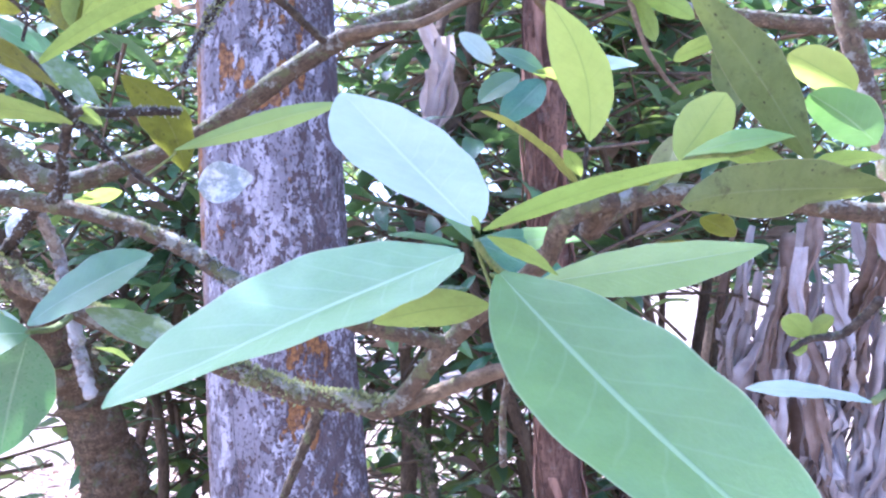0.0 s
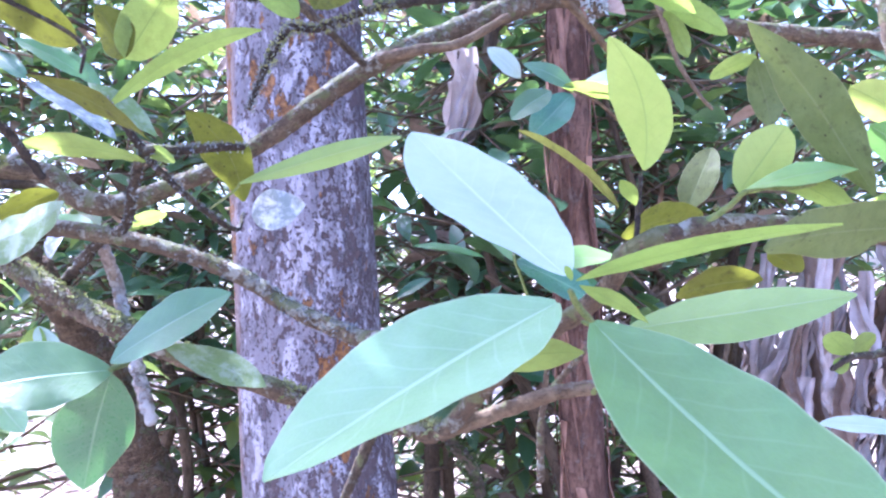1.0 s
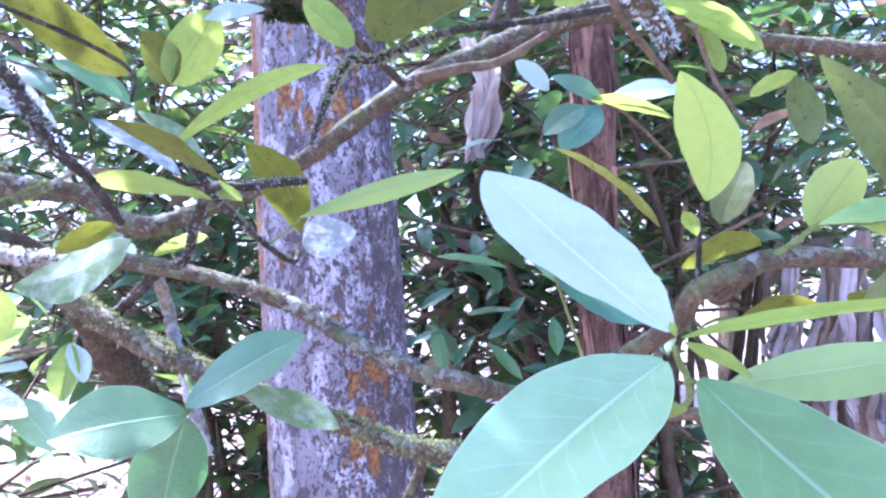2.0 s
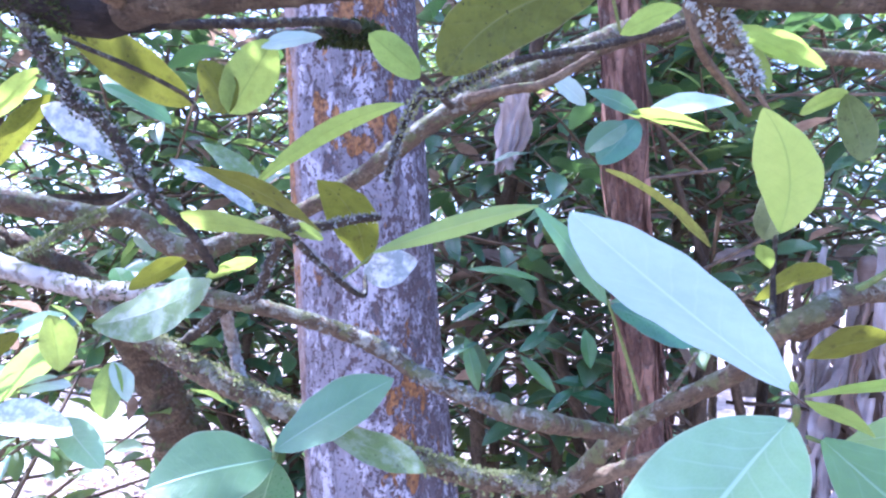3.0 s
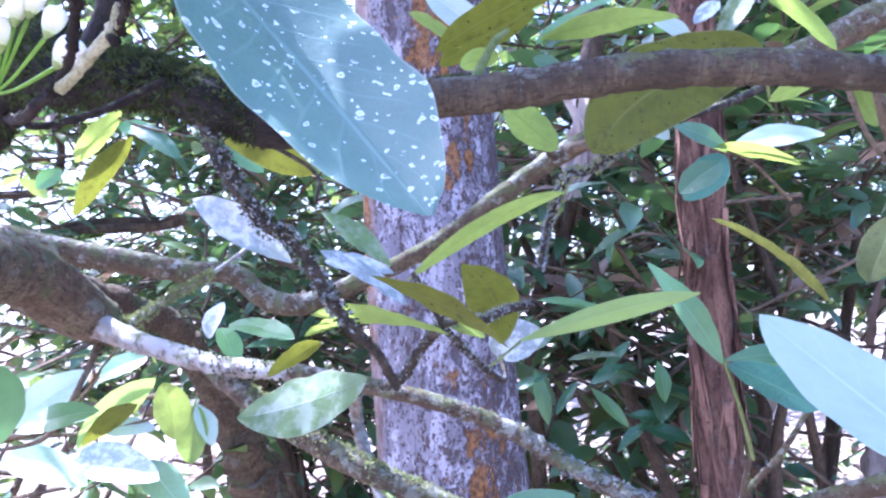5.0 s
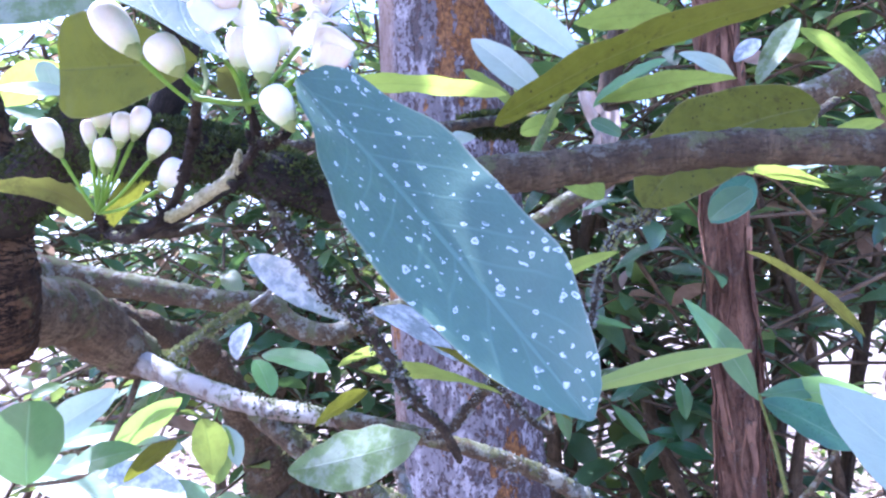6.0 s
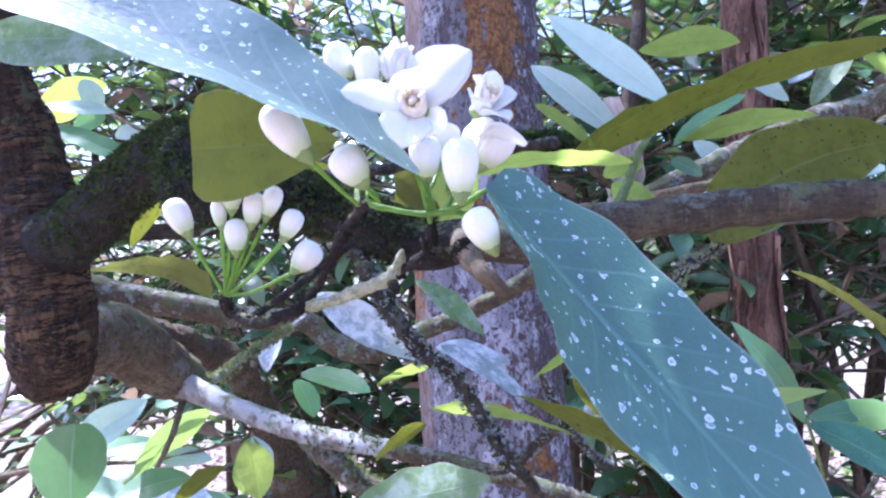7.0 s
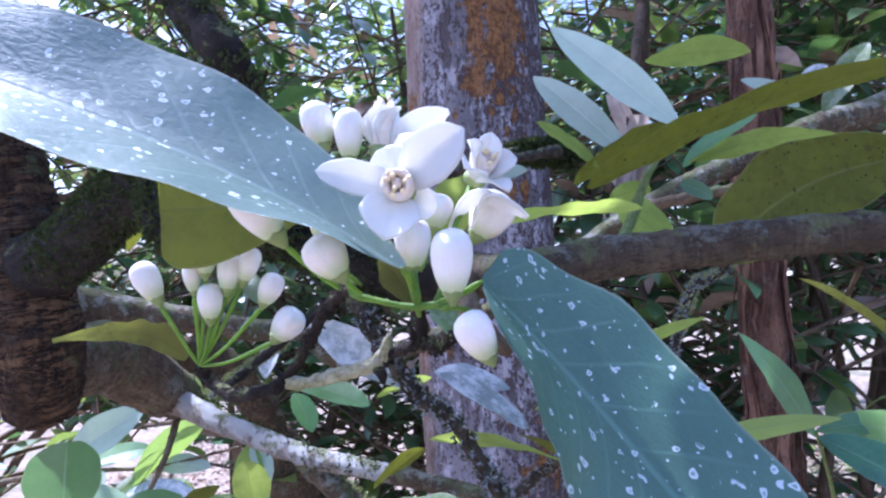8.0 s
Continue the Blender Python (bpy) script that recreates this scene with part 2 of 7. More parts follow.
LEAF_DULL = leaf_material("leaf_dull", (0.13, 0.165, 0.055), (0.085, 0.115, 0.035), (0.21, 0.26, 0.05), glow=0.34, rough=0.55, rib=(0.19, 0.23, 0.09), veins=0.3, specks=0.9, sheen=0.22)
LEAF_OLIVE = leaf_material("leaf_olive", (0.125, 0.14, 0.018), (0.078, 0.088, 0.012), (0.24, 0.26, 0.02), glow=0.38, rough=0.55, rib=(0.21, 0.23, 0.06), veins=0.35, specks=0.95, sheen=0.18)
LEAF_LICHEN = leaf_material("leaf_lichen", (0.15, 0.225, 0.08), (0.10, 0.16, 0.05), (0.26, 0.40, 0.10), glow=0.30, rough=0.5, rib=(0.22, 0.30, 0.16), film=0.24, specks=0.45, sheen=0.4)
# Lichened leaves whose silver glare is painted in with the white film.
LEAF_WHITE = leaf_material("leaf_white", (0.30, 0.35, 0.33), (0.20, 0.25, 0.22), (0.3, 0.36, 0.24), glow=0.15, rough=0.36, rib=(0.35, 0.4, 0.35), film=1.0, sheen=1.0)
LEAF_SPOT = leaf_material("leaf_spotted", (0.064, 0.145, 0.088), (0.042, 0.105, 0.062), (0.12, 0.28, 0.10), glow=0.12, rough=0.50, rib=(0.13, 0.25, 0.17), veins=0.55, spots=0.85, sheen=1.0, relief=0.7)
LEAF_BLUNT = leaf_material("leaf_blunt", (0.165, 0.19, 0.03), (0.12, 0.14, 0.022), (0.36, 0.40, 0.04), glow=0.42, rough=0.55, rib=(0.22, 0.25, 0.06), veins=0.3, specks=0.3, sheen=0.2)
# Lit copy of LEAF_SPOT: the sky's sheen is painted as a paler blade.
LEAF_SPOT_SHEEN = leaf_material("leaf_spotted_sheen", (0.125, 0.185, 0.155), (0.095, 0.150, 0.125), (0.14, 0.28, 0.12), glow=0.12, rough=0.45, rib=(0.20, 0.28, 0.24), veins=0.5, spots=0.85, sheen=1.0, relief=0.7)
LEAF_EATEN = leaf_material("leaf_eaten", (0.14, 0.16, 0.035), (0.07, 0.055, 0.02), (0.24, 0.26, 0.04), glow=0.3, rough=0.55, rib=(0.16, 0.15, 0.05), veins=0.2, specks=1.0, sheen=0.2)
LEAF_BRIGHT = leaf_material("leaf_bright", (0.34, 0.44, 0.11), (0.27, 0.37, 0.08), (0.62, 0.72, 0.13), glow=0.48, rough=0.45, rib=(0.30, 0.40, 0.09), veins=0.25, sheen=0.4)
LEAF_FAR = leaf_material("leaf_shrub", (0.075, 0.165, 0.072), (0.045, 0.11, 0.048), (0.17, 0.32, 0.06), glow=0.26, rough=0.30, rib=(0.14, 0.25, 0.10), veins=0.2, sheen=1.0)
LEAF_FAR_LIGHT = leaf_material("leaf_shrub_light", (0.11, 0.19, 0.07), (0.08, 0.14, 0.05), (0.34, 0.46, 0.08), glow=0.38, rough=0.40, rib=(0.2, 0.3, 0.1), veins=0.2)

BARK_GREY = bark_material("bark_grey", (0.150, 0.106, 0.061), (0.310, 0.235, 0.139), (0.680, 0.690, 0.554), 0.56, moss=0.62, cracks=0.3)
BARK_BROWN = bark_material("bark_brown", (0.170, 0.118, 0.067), (0.290, 0.216, 0.126), (0.420, 0.420, 0.334), 0.25, moss=0.1)
BARK_TRUNK = bark_material("bark_trunk", (0.200, 0.137, 0.074), (0.420, 0.304, 0.174), (0.500, 0.500, 0.387), 0.40, moss=0.45, scale=0.6, deep=2.6, dark=(0.045, 0.03, 0.022), cracks=0.6)
BARK_PALE = bark_material("bark_pale", (0.30, 0.25, 0.20), (0.52, 0.47, 0.40), (0.78, 0.79, 0.73), 0.85, moss=0.35, dark=(0.09, 0.07, 0.05))
BARK_MOSSY = bark_material("bark_mossy", (0.098, 0.073, 0.044), (0.200, 0.158, 0.097), (0.460, 0.480, 0.378), 0.40, moss=0.42, cracks=0.06)
BARK_ELBOW = bark_material("bark_elbow", (0.200, 0.137, 0.078), (0.400, 0.304, 0.178), (0.560, 0.560, 0.440), 0.45, moss=0.55, scale=0.8, deep=1.6, cracks=0.35)
BARK_STEM = bark_material("bark_stem", (0.085, 0.051, 0.027), (0.300, 0.176, 0.081), (0.340, 0.330, 0.255), 0.26, moss=0.15, scale=0.55, dark=(0.012, 0.009, 0.007), deep=2.4, cracks=0.9)
# Shade on the mossy limb is put into these near-black bark colours.
BARK_MOSS_SHADE = bark_material("bark_moss_shade", (0.02, 0.016, 0.012), (0.05, 0.04, 0.028), (0.20, 0.22, 0.18), 0.1, moss=0.3, scale=1.0, dark=(0.008, 0.008, 0.006))
BARK_DARK = bark_material("bark_dark", (0.035, 0.027, 0.018), (0.100, 0.078, 0.050), (0.400, 0.420, 0.352), 0.34, moss=0.2, scale=2.0)
TWIG_GREEN = bark_material("twig_green", (0.14, 0.20, 0.05), (0.22, 0.26, 0.09), (0.4, 0.4, 0.3), 0.1, scale=3.0, dark=(0.09, 0.08, 0.04), deep=0.5)
TWIG_MIX = bark_material("twig_mixed", (0.30, 0.30, 0.14), (0.52, 0.51, 0.32), (0.62, 0.61, 0.52), 0.4, scale=3.0, dark=(0.10, 0.06, 0.03), deep=0.6)
TWIG_DARK = bark_material("twig_dark", (0.018, 0.013, 0.009), (0.055, 0.040, 0.026), (0.24, 0.24, 0.18), 0.14, moss=0.2, scale=3.0, dark=(0.008, 0.006, 0.005))
RED_BARK = bark_material("red_peeling_bark", (0.12, 0.062, 0.040), (0.34, 0.20, 0.130), (0.46, 0.39, 0.31), 0.3, scale=0.45, stretch=(1, 1, 0.3), deep=1.2, dark=(0.045, 0.024, 0.018))
FAR_BARK = bark_material("far_bark", (0.100, 0.069, 0.041), (0.190, 0.137, 0.081), (0.300, 0.300, 0.246), 0.2, scale=0.5, stretch=(1, 1, 0.4))
DEAD_LEAF = plain_material("dead_leaf", (0.34, 0.26, 0.20), (0.20, 0.14, 0.10), 40.0, 0.8, 0.25, (0.5, 0.34, 0.2))
DEAD_PALE = plain_material("dead_pale", (0.70, 0.65, 0.61), (0.46, 0.39, 0.35), 25.0, 0.85, 0.3, (0.7, 0.58, 0.48), 0.002)
LITTER = plain_material("litter", (0.50, 0.415, 0.32), (0.21, 0.145, 0.105), 60.0, 0.85, 0.15, (0.5, 0.3, 0.18))
PETAL = plain_material("petal", (0.90, 0.89, 0.84), (0.85, 0.84, 0.78), 500.0, 0.5, 0.38, (0.95, 0.95, 0.90), 0.0003)
BUD_WHITE = bud_material()
STAMEN = plain_material("stamen", (0.84, 0.76, 0.66), (0.80, 0.68, 0.54), 900.0, 0.6)
ANTHER = plain_material("anther", (0.84, 0.68, 0.36), (0.88, 0.78, 0.52), 1500.0, 0.7)
CALYX = plain_material("calyx", (0.36, 0.42, 0.16), (0.27, 0.35, 0.11), 400.0, 0.5, 0.2, (0.4, 0.55, 0.1))
SHOOT = plain_material("young_shoot", (0.19, 0.33, 0.05), (0.12, 0.23, 0.03), 400.0, 0.5, 0.3, (0.5, 0.66, 0.1))
# Dark green moss, its tone lowered further to carry the limb's shade.
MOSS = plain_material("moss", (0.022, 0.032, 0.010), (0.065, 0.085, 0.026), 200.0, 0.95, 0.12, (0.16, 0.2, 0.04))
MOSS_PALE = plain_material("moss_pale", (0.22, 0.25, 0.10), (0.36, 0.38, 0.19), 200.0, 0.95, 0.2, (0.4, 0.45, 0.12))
PALE_LICHEN = plain_material("pale_lichen", (0.50, 0.58, 0.58), (0.34, 0.40, 0.40), 300.0, 0.95)
CRUST = plain_material("lichen_crust", (0.34, 0.37, 0.35), (0.14, 0.15, 0.14), 300.0, 0.95)


def trunk_material():
    """Smooth trunk: grey-lilac lichen film, dark vertical flecks, orange lichen colonies."""
    g = Nodes("lichen_trunk")
    vec, tall = g.place(), g.place((1, 1, 0.3))
    at = g.t.nodes.new("ShaderNodeSeparateXYZ")
    g.put(at.inputs[0], vec)
    col = g.mix(g.step(g.noise(tall, 16.0, 5.0, 0.6), 0.35, 0.65), (0.162, 0.150, 0.160), (0.252, 0.238, 0.257))
    col = g.mix(g.math("MULTIPLY", g.step(g.noise(g.place((1, 1, 0.45)), 40.0, 6.0, 0.68), 0.50, 0.58), 0.8), col, (0.47, 0.455, 0.49))
    side = g.math("ADD", g.step(at.outputs[0], -0.02, 0.11), g.math("MULTIPLY", g.step(g.noise(tall, 9.0, 4.0), 0.40, 0.62), 0.6))
    fleck = 0.0
    for sc, low, soft_edge, turn in ((52.0, 0.635, 0.025, 0.7), (95.0, 0.60, 0.03, 0.6), (210.0, 0.605, 0.04, 0.8)):
        n = g.noise(g.place((1, 1, turn)), sc, 3.0, 0.62)
        lo = g.math("MULTIPLY_ADD", side, -0.058, low)
        fleck = g.math("MAXIMUM", fleck, g.step(n, lo, g.math("ADD", lo, soft_edge)))
    blot = g.step(g.math("ADD", g.noise(g.place((1, 1, 0.45)), 24.0, 8.0, 0.72), g.math("MULTIPLY", side, 0.05)), 0.60, 0.66)
    fleck = g.math("MAXIMUM", fleck, g.math("MULTIPLY", blot, 0.85))
    col = g.mix(g.math("MULTIPLY", fleck, 0.92), col, g.mix(g.noise(vec, 200.0), (0.045, 0.032, 0.034), (0.13, 0.095, 0.085)))
    near = 0.0
    for x, y, z, sx_, sz_ in ORANGE:
        d = g.t.nodes.new("ShaderNodeVectorMath")
        d.operation = "DISTANCE"
        g.put(d.inputs[0], g.place((1 / sx_, 1 / sx_, 1 / sz_)))
        d.inputs[1].default_value = (x / sx_, y / sx_, z / sz_)
        near = g.math("MAXIMUM", near, g.math("SUBTRACT", 1.0, g.step(d.outputs["Value"], 0.3, 1.3)))
    grain = g.noise(g.place((1, 1, 0.6)), 38.0, 6.0, 0.68)
    o = g.step(g.math("ADD", grain, g.math("MULTIPLY", near, 0.25)), 0.645, 0.685)
    belt = g.step(g.noise(g.place((1, 1, 0.35)), 7.0, 3.0), 0.47, 0.60)
    o = g.math("MAXIMUM", o, g.math("MULTIPLY", g.step(g.math("ADD", grain, g.math("MULTIPLY", belt, 0.06)), 0.645, 0.68), 0.85))
    edge = g.t.nodes.new("ShaderNodeSeparateXYZ")
    g.put(edge.inputs[0], vec)
    strip = g.math("SUBTRACT", 1.0, g.step(g.math("ADD", edge.outputs[0], g.math("MULTIPLY", g.noise(vec, 30.0, 4.0), 0.02)), -0.088, -0.075))
    col = g.mix(g.math("MULTIPLY", strip, 0.7), col, (0.26, 0.18, 0.13))
    ocol = g.mix(g.step(g.noise(vec, 120.0, 5.0, 0.65), 0.35, 0.65), (0.13, 0.062, 0.022), (0.35, 0.17, 0.052))
    col = g.mix(g.math("MULTIPLY", o, 0.92), col, ocol)
    crack = g.cells(g.place((1, 1, 0.25)), 20.0, "DISTANCE_TO_EDGE")
    seam = g.math("SUBTRACT", 1.0, g.step(crack.outputs["Distance"], 0.0, 0.035))
    col = g.mix(g.math("MULTIPLY", seam, 0.15), col, (0.08, 0.06, 0.06))
    h = g.math("ADD", g.noise(g.place((1, 1, 0.4)), 90.0, 6.0, 0.7), g.math("SUBTRACT", g.math("MULTIPLY", o, 0.5), g.math("ADD", g.math("MULTIPLY", seam, 0.3), fleck)))
    skin = g.node("ShaderNodeBsdfPrincipled", Base_Color=col, Roughness=0.85, Normal=g.bump(h, 0.9, 0.005))
    skin.inputs["Specular IOR Level"].default_value = 0.25
    return g.done(skin.outputs[0])


def ground_material():
    g = Nodes("forest_floor")
    vec = g.place()
    col = g.mix(g.step(g.noise(vec, 3.0, 6.0, 0.65), 0.35, 0.65), (0.23, 0.185, 0.14), (0.42, 0.355, 0.28))
    c = g.cells(vec, 16.0)
    col = g.mix(0.55, col, g.mix(c.outputs["Distance"], (0.38, 0.30, 0.235), (0.10, 0.07, 0.052)))
    col = g.mix(g.math("MULTIPLY", g.step(g.noise(vec, 1.3, 3.0), 0.55, 0.7), 0.6), col, (0.10, 0.15, 0.05))
    skin = g.node("ShaderNodeBsdfPrincipled", Base_Color=col, Roughness=0.95, Normal=g.bump(g.math("ADD", c.outputs["Distance"], g.noise(vec, 40.0, 5.0)), 0.8, 0.02))
    return g.done(skin.outputs[0])


# ---- builders ----
def thing(name, place, label, category, group="", kind=""):
    ob = new(name)
    ob.empty_display_size = 0.02
    ob.location = place
    return tagged(ob, label, category, group, kind)


def origin(ob):
    return (origin(ob.parent) if ob.parent else Vector()) + ob.location


def part(name, data, material, parent, label="", kind="", at=None):
    """One mesh object under a thing or part. at: a pose in the world; without it the vertices are taken to be in the world."""
    if isinstance(data, bmesh.types.BMesh):
        me = bpy.data.meshes.new(name)
        data.to_mesh(me)
        data.free()
    else:
        me = data
    if material and not me.materials:
        me.materials.append(material)
    for f in me.polygons:
        f.use_smooth = True
    ob = new(name, me)
    ob.parent = parent
    base = world_of(parent)
    if at is None:
        me.transform(base.inverted())
    else:
        ob.matrix_basis = base.inverted() @ at
    return tagged(ob, label, kind=kind)


def world_of(ob):
    m = ob.matrix_basis.copy()
    return world_of(ob.parent) @ m if ob.parent else m


def blade(length, width, p, q, bend, fold, wave, seed, nu=18, nv=8):
    """A leaf blade along y from its stalk: widest where u ** p is a half, arched by bend, folded along the rib, waved along the rim."""
    rng = random.Random(seed)
    ph = [rng.uniform(0, 6.28) for _ in range(5)]
    verts, faces, uvs = [], [], []
    for i in range(nu + 1):
        u = i / nu
        s = math.sin(math.pi * min(1, max(0, u)) ** p) ** q if 0 < u < 1 else 0.0
        s = max(s, 0.045 if u < 0.06 else 0.006)
        for j in range(nv + 1):
            v = 2 * j / nv - 1
            rim = 1 + 0.035 * math.sin(7 * u + ph[0 if v < 0 else 1]) + 0.02 * math.sin(19 * u + ph[2 if v < 0 else 3])
            x = s * v * width / 2 * rim
            z = bend * length * 4 * u * (1 - u) + fold * abs(x) * (0.6 + 0.6 * u)
            z += 0.025 * length * math.sin(5.2 * u + ph[4]) * (v * s)
            z += 0.006 * length * math.sin(26 * u + 2.2 * abs(v) + ph[0]) * abs(v) * s
            z += wave * length * math.sin(11 * u + ph[0 if v < 0 else 1]) * abs(v) ** 1.6
            x += 0.012 * length * math.sin(3.1 * u + ph[4]) * u * (1 - u) * 4
            verts.append((x, length * u, z))
            uvs.append((j / nv, u))
    for i in range(nu):
        for j in range(nv):
            a = i * (nv + 1) + j
            faces.append((a, a + 1, a + nv + 2, a + nv + 1))
    me = bpy.data.meshes.new("leaf")
    me.from_pydata(verts, [], faces)
    layer = me.uv_layers.new(name="UVMap")
    loops = np.empty(len(me.loops), dtype=np.int32)
    me.loops.foreach_get("vertex_index", loops)
    layer.data.foreach_set("uv", np.array(uvs, dtype=np.float32)[loops].ravel())
    return me


leaf_count = [0]


def leaf(parent, base, tip, side, width, material, p=1.0, q=0.85, bend=0.05, fold=0.15, wave=0.0, label="", name="leaf"):
    leaf_count[0] += 1
    b, t = Vector(base), Vector(tip)
    y = (t - b).normalized()
    x = Vector(side)
    x = (x - y * x.dot(y)).normalized()
    z = x.cross(y)
    m = Matrix((x, y, z)).transposed().to_4x4()
    m.translation = b
    me = blade((t - b).length, width, p, q, bend, fold, wave, leaf_count[0])
    return part(name, me, material, parent, label, at=m)


def curved_leaf(parent, base, bow, tip, side, width, material, p=1.0, q=0.75, fold=0.15, twist=0.0, label="", name="leaf", ripple=(0.0, 0.4, 0.0), rough=1.0, nu=30, nv=10, thick=0.0):
    """A blade along a bowed rib (base, bow, tip); side: across it at mid-length; twist: turn from base to tip; ripple: bulges of one rim (amount, period, first peak)."""
    leaf_count[0] += 1
    rng = random.Random(leaf_count[0])
    ph = [rng.uniform(0, 6.28) for _ in range(5)]
    b, m, t, s0 = (Vector(v) for v in (base, bow, tip, side))
    length = (t - b).length
    verts, faces, uvs = [], [], []
    for i in range(nu + 1):
        u = i / nu
        c = b * (1 - u) ** 2 + m * 2 * u * (1 - u) + t * u * u
        way = ((m - b) * (1 - u) + (t - m) * u).normalized()
        s = (s0 - way * s0.dot(way)).normalized()
        n = s.cross(way)
        a = twist * (u - 0.5)
        s, n = s * math.cos(a) + n * math.sin(a), n * math.cos(a) - s * math.sin(a)
        h = width / 2 * max(math.sin(math.pi * max(u, 1e-6) ** p), 0.0) ** q if 0 < u < 1 else 0.0
        h = max(h, 0.03 * width if u < 0.06 else 0.0006)
        for j in range(nv + 1):
            v = 2 * j / nv - 1
            k = 0 if v < 0 else 1
            rim = 1 + rough * (0.012 * math.sin(9 * u + ph[k]) + 0.007 * math.sin(27 * u + ph[k + 2]))
            if v > 0:
                rim += ripple[0] * math.cos(6.283 * (u - ripple[2]) / ripple[1]) * min(1.0, 4 * u * (1 - u))
            x = v * h * rim
            z = fold * abs(x) + rough * (0.010 * length * math.sin(6.5 * u + ph[4]) * v * h / width + 0.010 * width * math.sin(30 * u + 2.5 * abs(v) + ph[k]) * abs(v) ** 1.5)
            verts.append(tuple(c + s * x + n * z))
            uvs.append((j / nv, u))
    for i in range(nu):
        for j in range(nv):
            a = i * (nv + 1) + j
            faces.append((a, a + 1, a + nv + 2, a + nv + 1))
    me = bpy.data.meshes.new(name)
    me.from_pydata(verts, [], faces)
    layer = me.uv_layers.new(name="UVMap")
    loops = np.empty(len(me.loops), dtype=np.int32)
    me.loops.foreach_get("vertex_index", loops)
    layer.data.foreach_set("uv", np.array(uvs, dtype=np.float32)[loops].ravel())
    if thick:
        thicken(me, thick)
    me.transform(Matrix.Translation(-b))
    return part(name, me, material, parent, label, at=Matrix.Translation(b))


def curve_points(points, gap):
    """Points along a smooth line through (x, y, z, r) rows, about gap times the radius apart."""
    pts = [np.array(q, float) for q in points]
    pts = [2 * pts[0] - pts[1]] + pts + [2 * pts[-1] - pts[-2]]
    res = []
    for k in range(1, len(pts) - 2):
        a, b, c, d = pts[k - 1 : k + 3]
        n = max(2, int(np.linalg.norm((c - b)[:3]) / max(gap * (b[3] + c[3]) / 2, 0.0012)))
        for i in range(n):
            t = i / n
            q = 0.5 * (2 * b + (c - a) * t + (2 * a - 5 * b + 4 * c - d) * t * t + (3 * b - a - 3 * c + d) * t ** 3)
            q[3] = b[3] + (c[3] - b[3]) * t
            res.append(q)
    res.append(pts[-2])
    return res


def tube_mesh(name, points, lump=0.1, sides=12, gap=0.8, seed=0, crag=0.0):
    """A limb through (x, y, z, r) rows, lumpy by noise, with its skin unrolled in metres as UV."""
    res = curve_points(points, gap)
    verts, faces, uv = [], [], []
    side, run, cols = Vector((0.3, 0.2, 1)), 0.0, sides + 1
    girth = float(np.mean([q[3] for q in res]))
    for k, q in enumerate(res):
        way = Vector(res[min(k + 1, len(res) - 1)][:3] - res[max(k - 1, 0)][:3])
        way = way.normalized() if way.length > 1e-9 else Vector((0, 0, 1))
        side = side - way * side.dot(way)
        side = side.normalized() if side.length > 1e-4 else way.orthogonal().normalized()
        other = way.cross(side)
        r = max(q[3], 0.0004)
        run += float(np.linalg.norm(q[:3] - res[k - 1][:3])) if k else 0.0
        r_now = r * (0.55 if k in (0, len(res) - 1) else 1)
        ring = 0.04 * max(0.0, math.sin(run / max(6 * girth, 0.004) * 2 + seed)) ** 12
        for j in range(cols):
            a = 2 * math.pi * (j % sides) / sides
            o = side * math.cos(a) + other * math.sin(a)
            c = Vector(q[:3])
            f = noise.noise((c + o * r) * (0.55 / r) + Vector((seed, 0, 0)))
            f2 = noise.noise((c + o * r) * (1.7 / r) + Vector((seed, 7, 0)))
            f3 = noise.noise((c + o * r) * (4.5 / r) + Vector((seed, 0, 5)))
            split = abs(noise.noise(Vector((6 * o.x, 6 * o.y + 6 * o.z, run / r * 1.1 + seed)))) if crag else 0.0
            verts.append(tuple(c + o * r_now * (1 + lump * (1.1 * f + 0.7 * f2 + 0.45 * f3) + ring - crag * max(0.0, 0.16 - split))))
            uv.append((j / sides * 6.28 * girth, run))
    for k in range(len(res) - 1):
        for j in range(sides):
            a = k * cols + j
            faces.append((a, a + 1, a + 1 + cols, a + cols))
    faces.append(tuple(range(sides))[::-1])
    faces.append(tuple(range((len(res) - 1) * cols, (len(res) - 1) * cols + sides)))
    me = bpy.data.meshes.new(name)
    me.from_pydata(verts, [], faces)
    layer = me.uv_layers.new(name="UVMap")
    loops = np.empty(len(me.loops), dtype=np.int32)
    me.loops.foreach_get("vertex_index", loops)
    layer.data.foreach_set("uv", np.array(uv, dtype=np.float32)[loops].ravel())
    return me


def limb(parent, name, points, material, lump=0.1, label="", sides=16, gap=0.5, crag=0.0):
    return part(name, tube_mesh(name, points, lump, sides, gap, len(bpy.data.meshes), crag), material, parent, label)


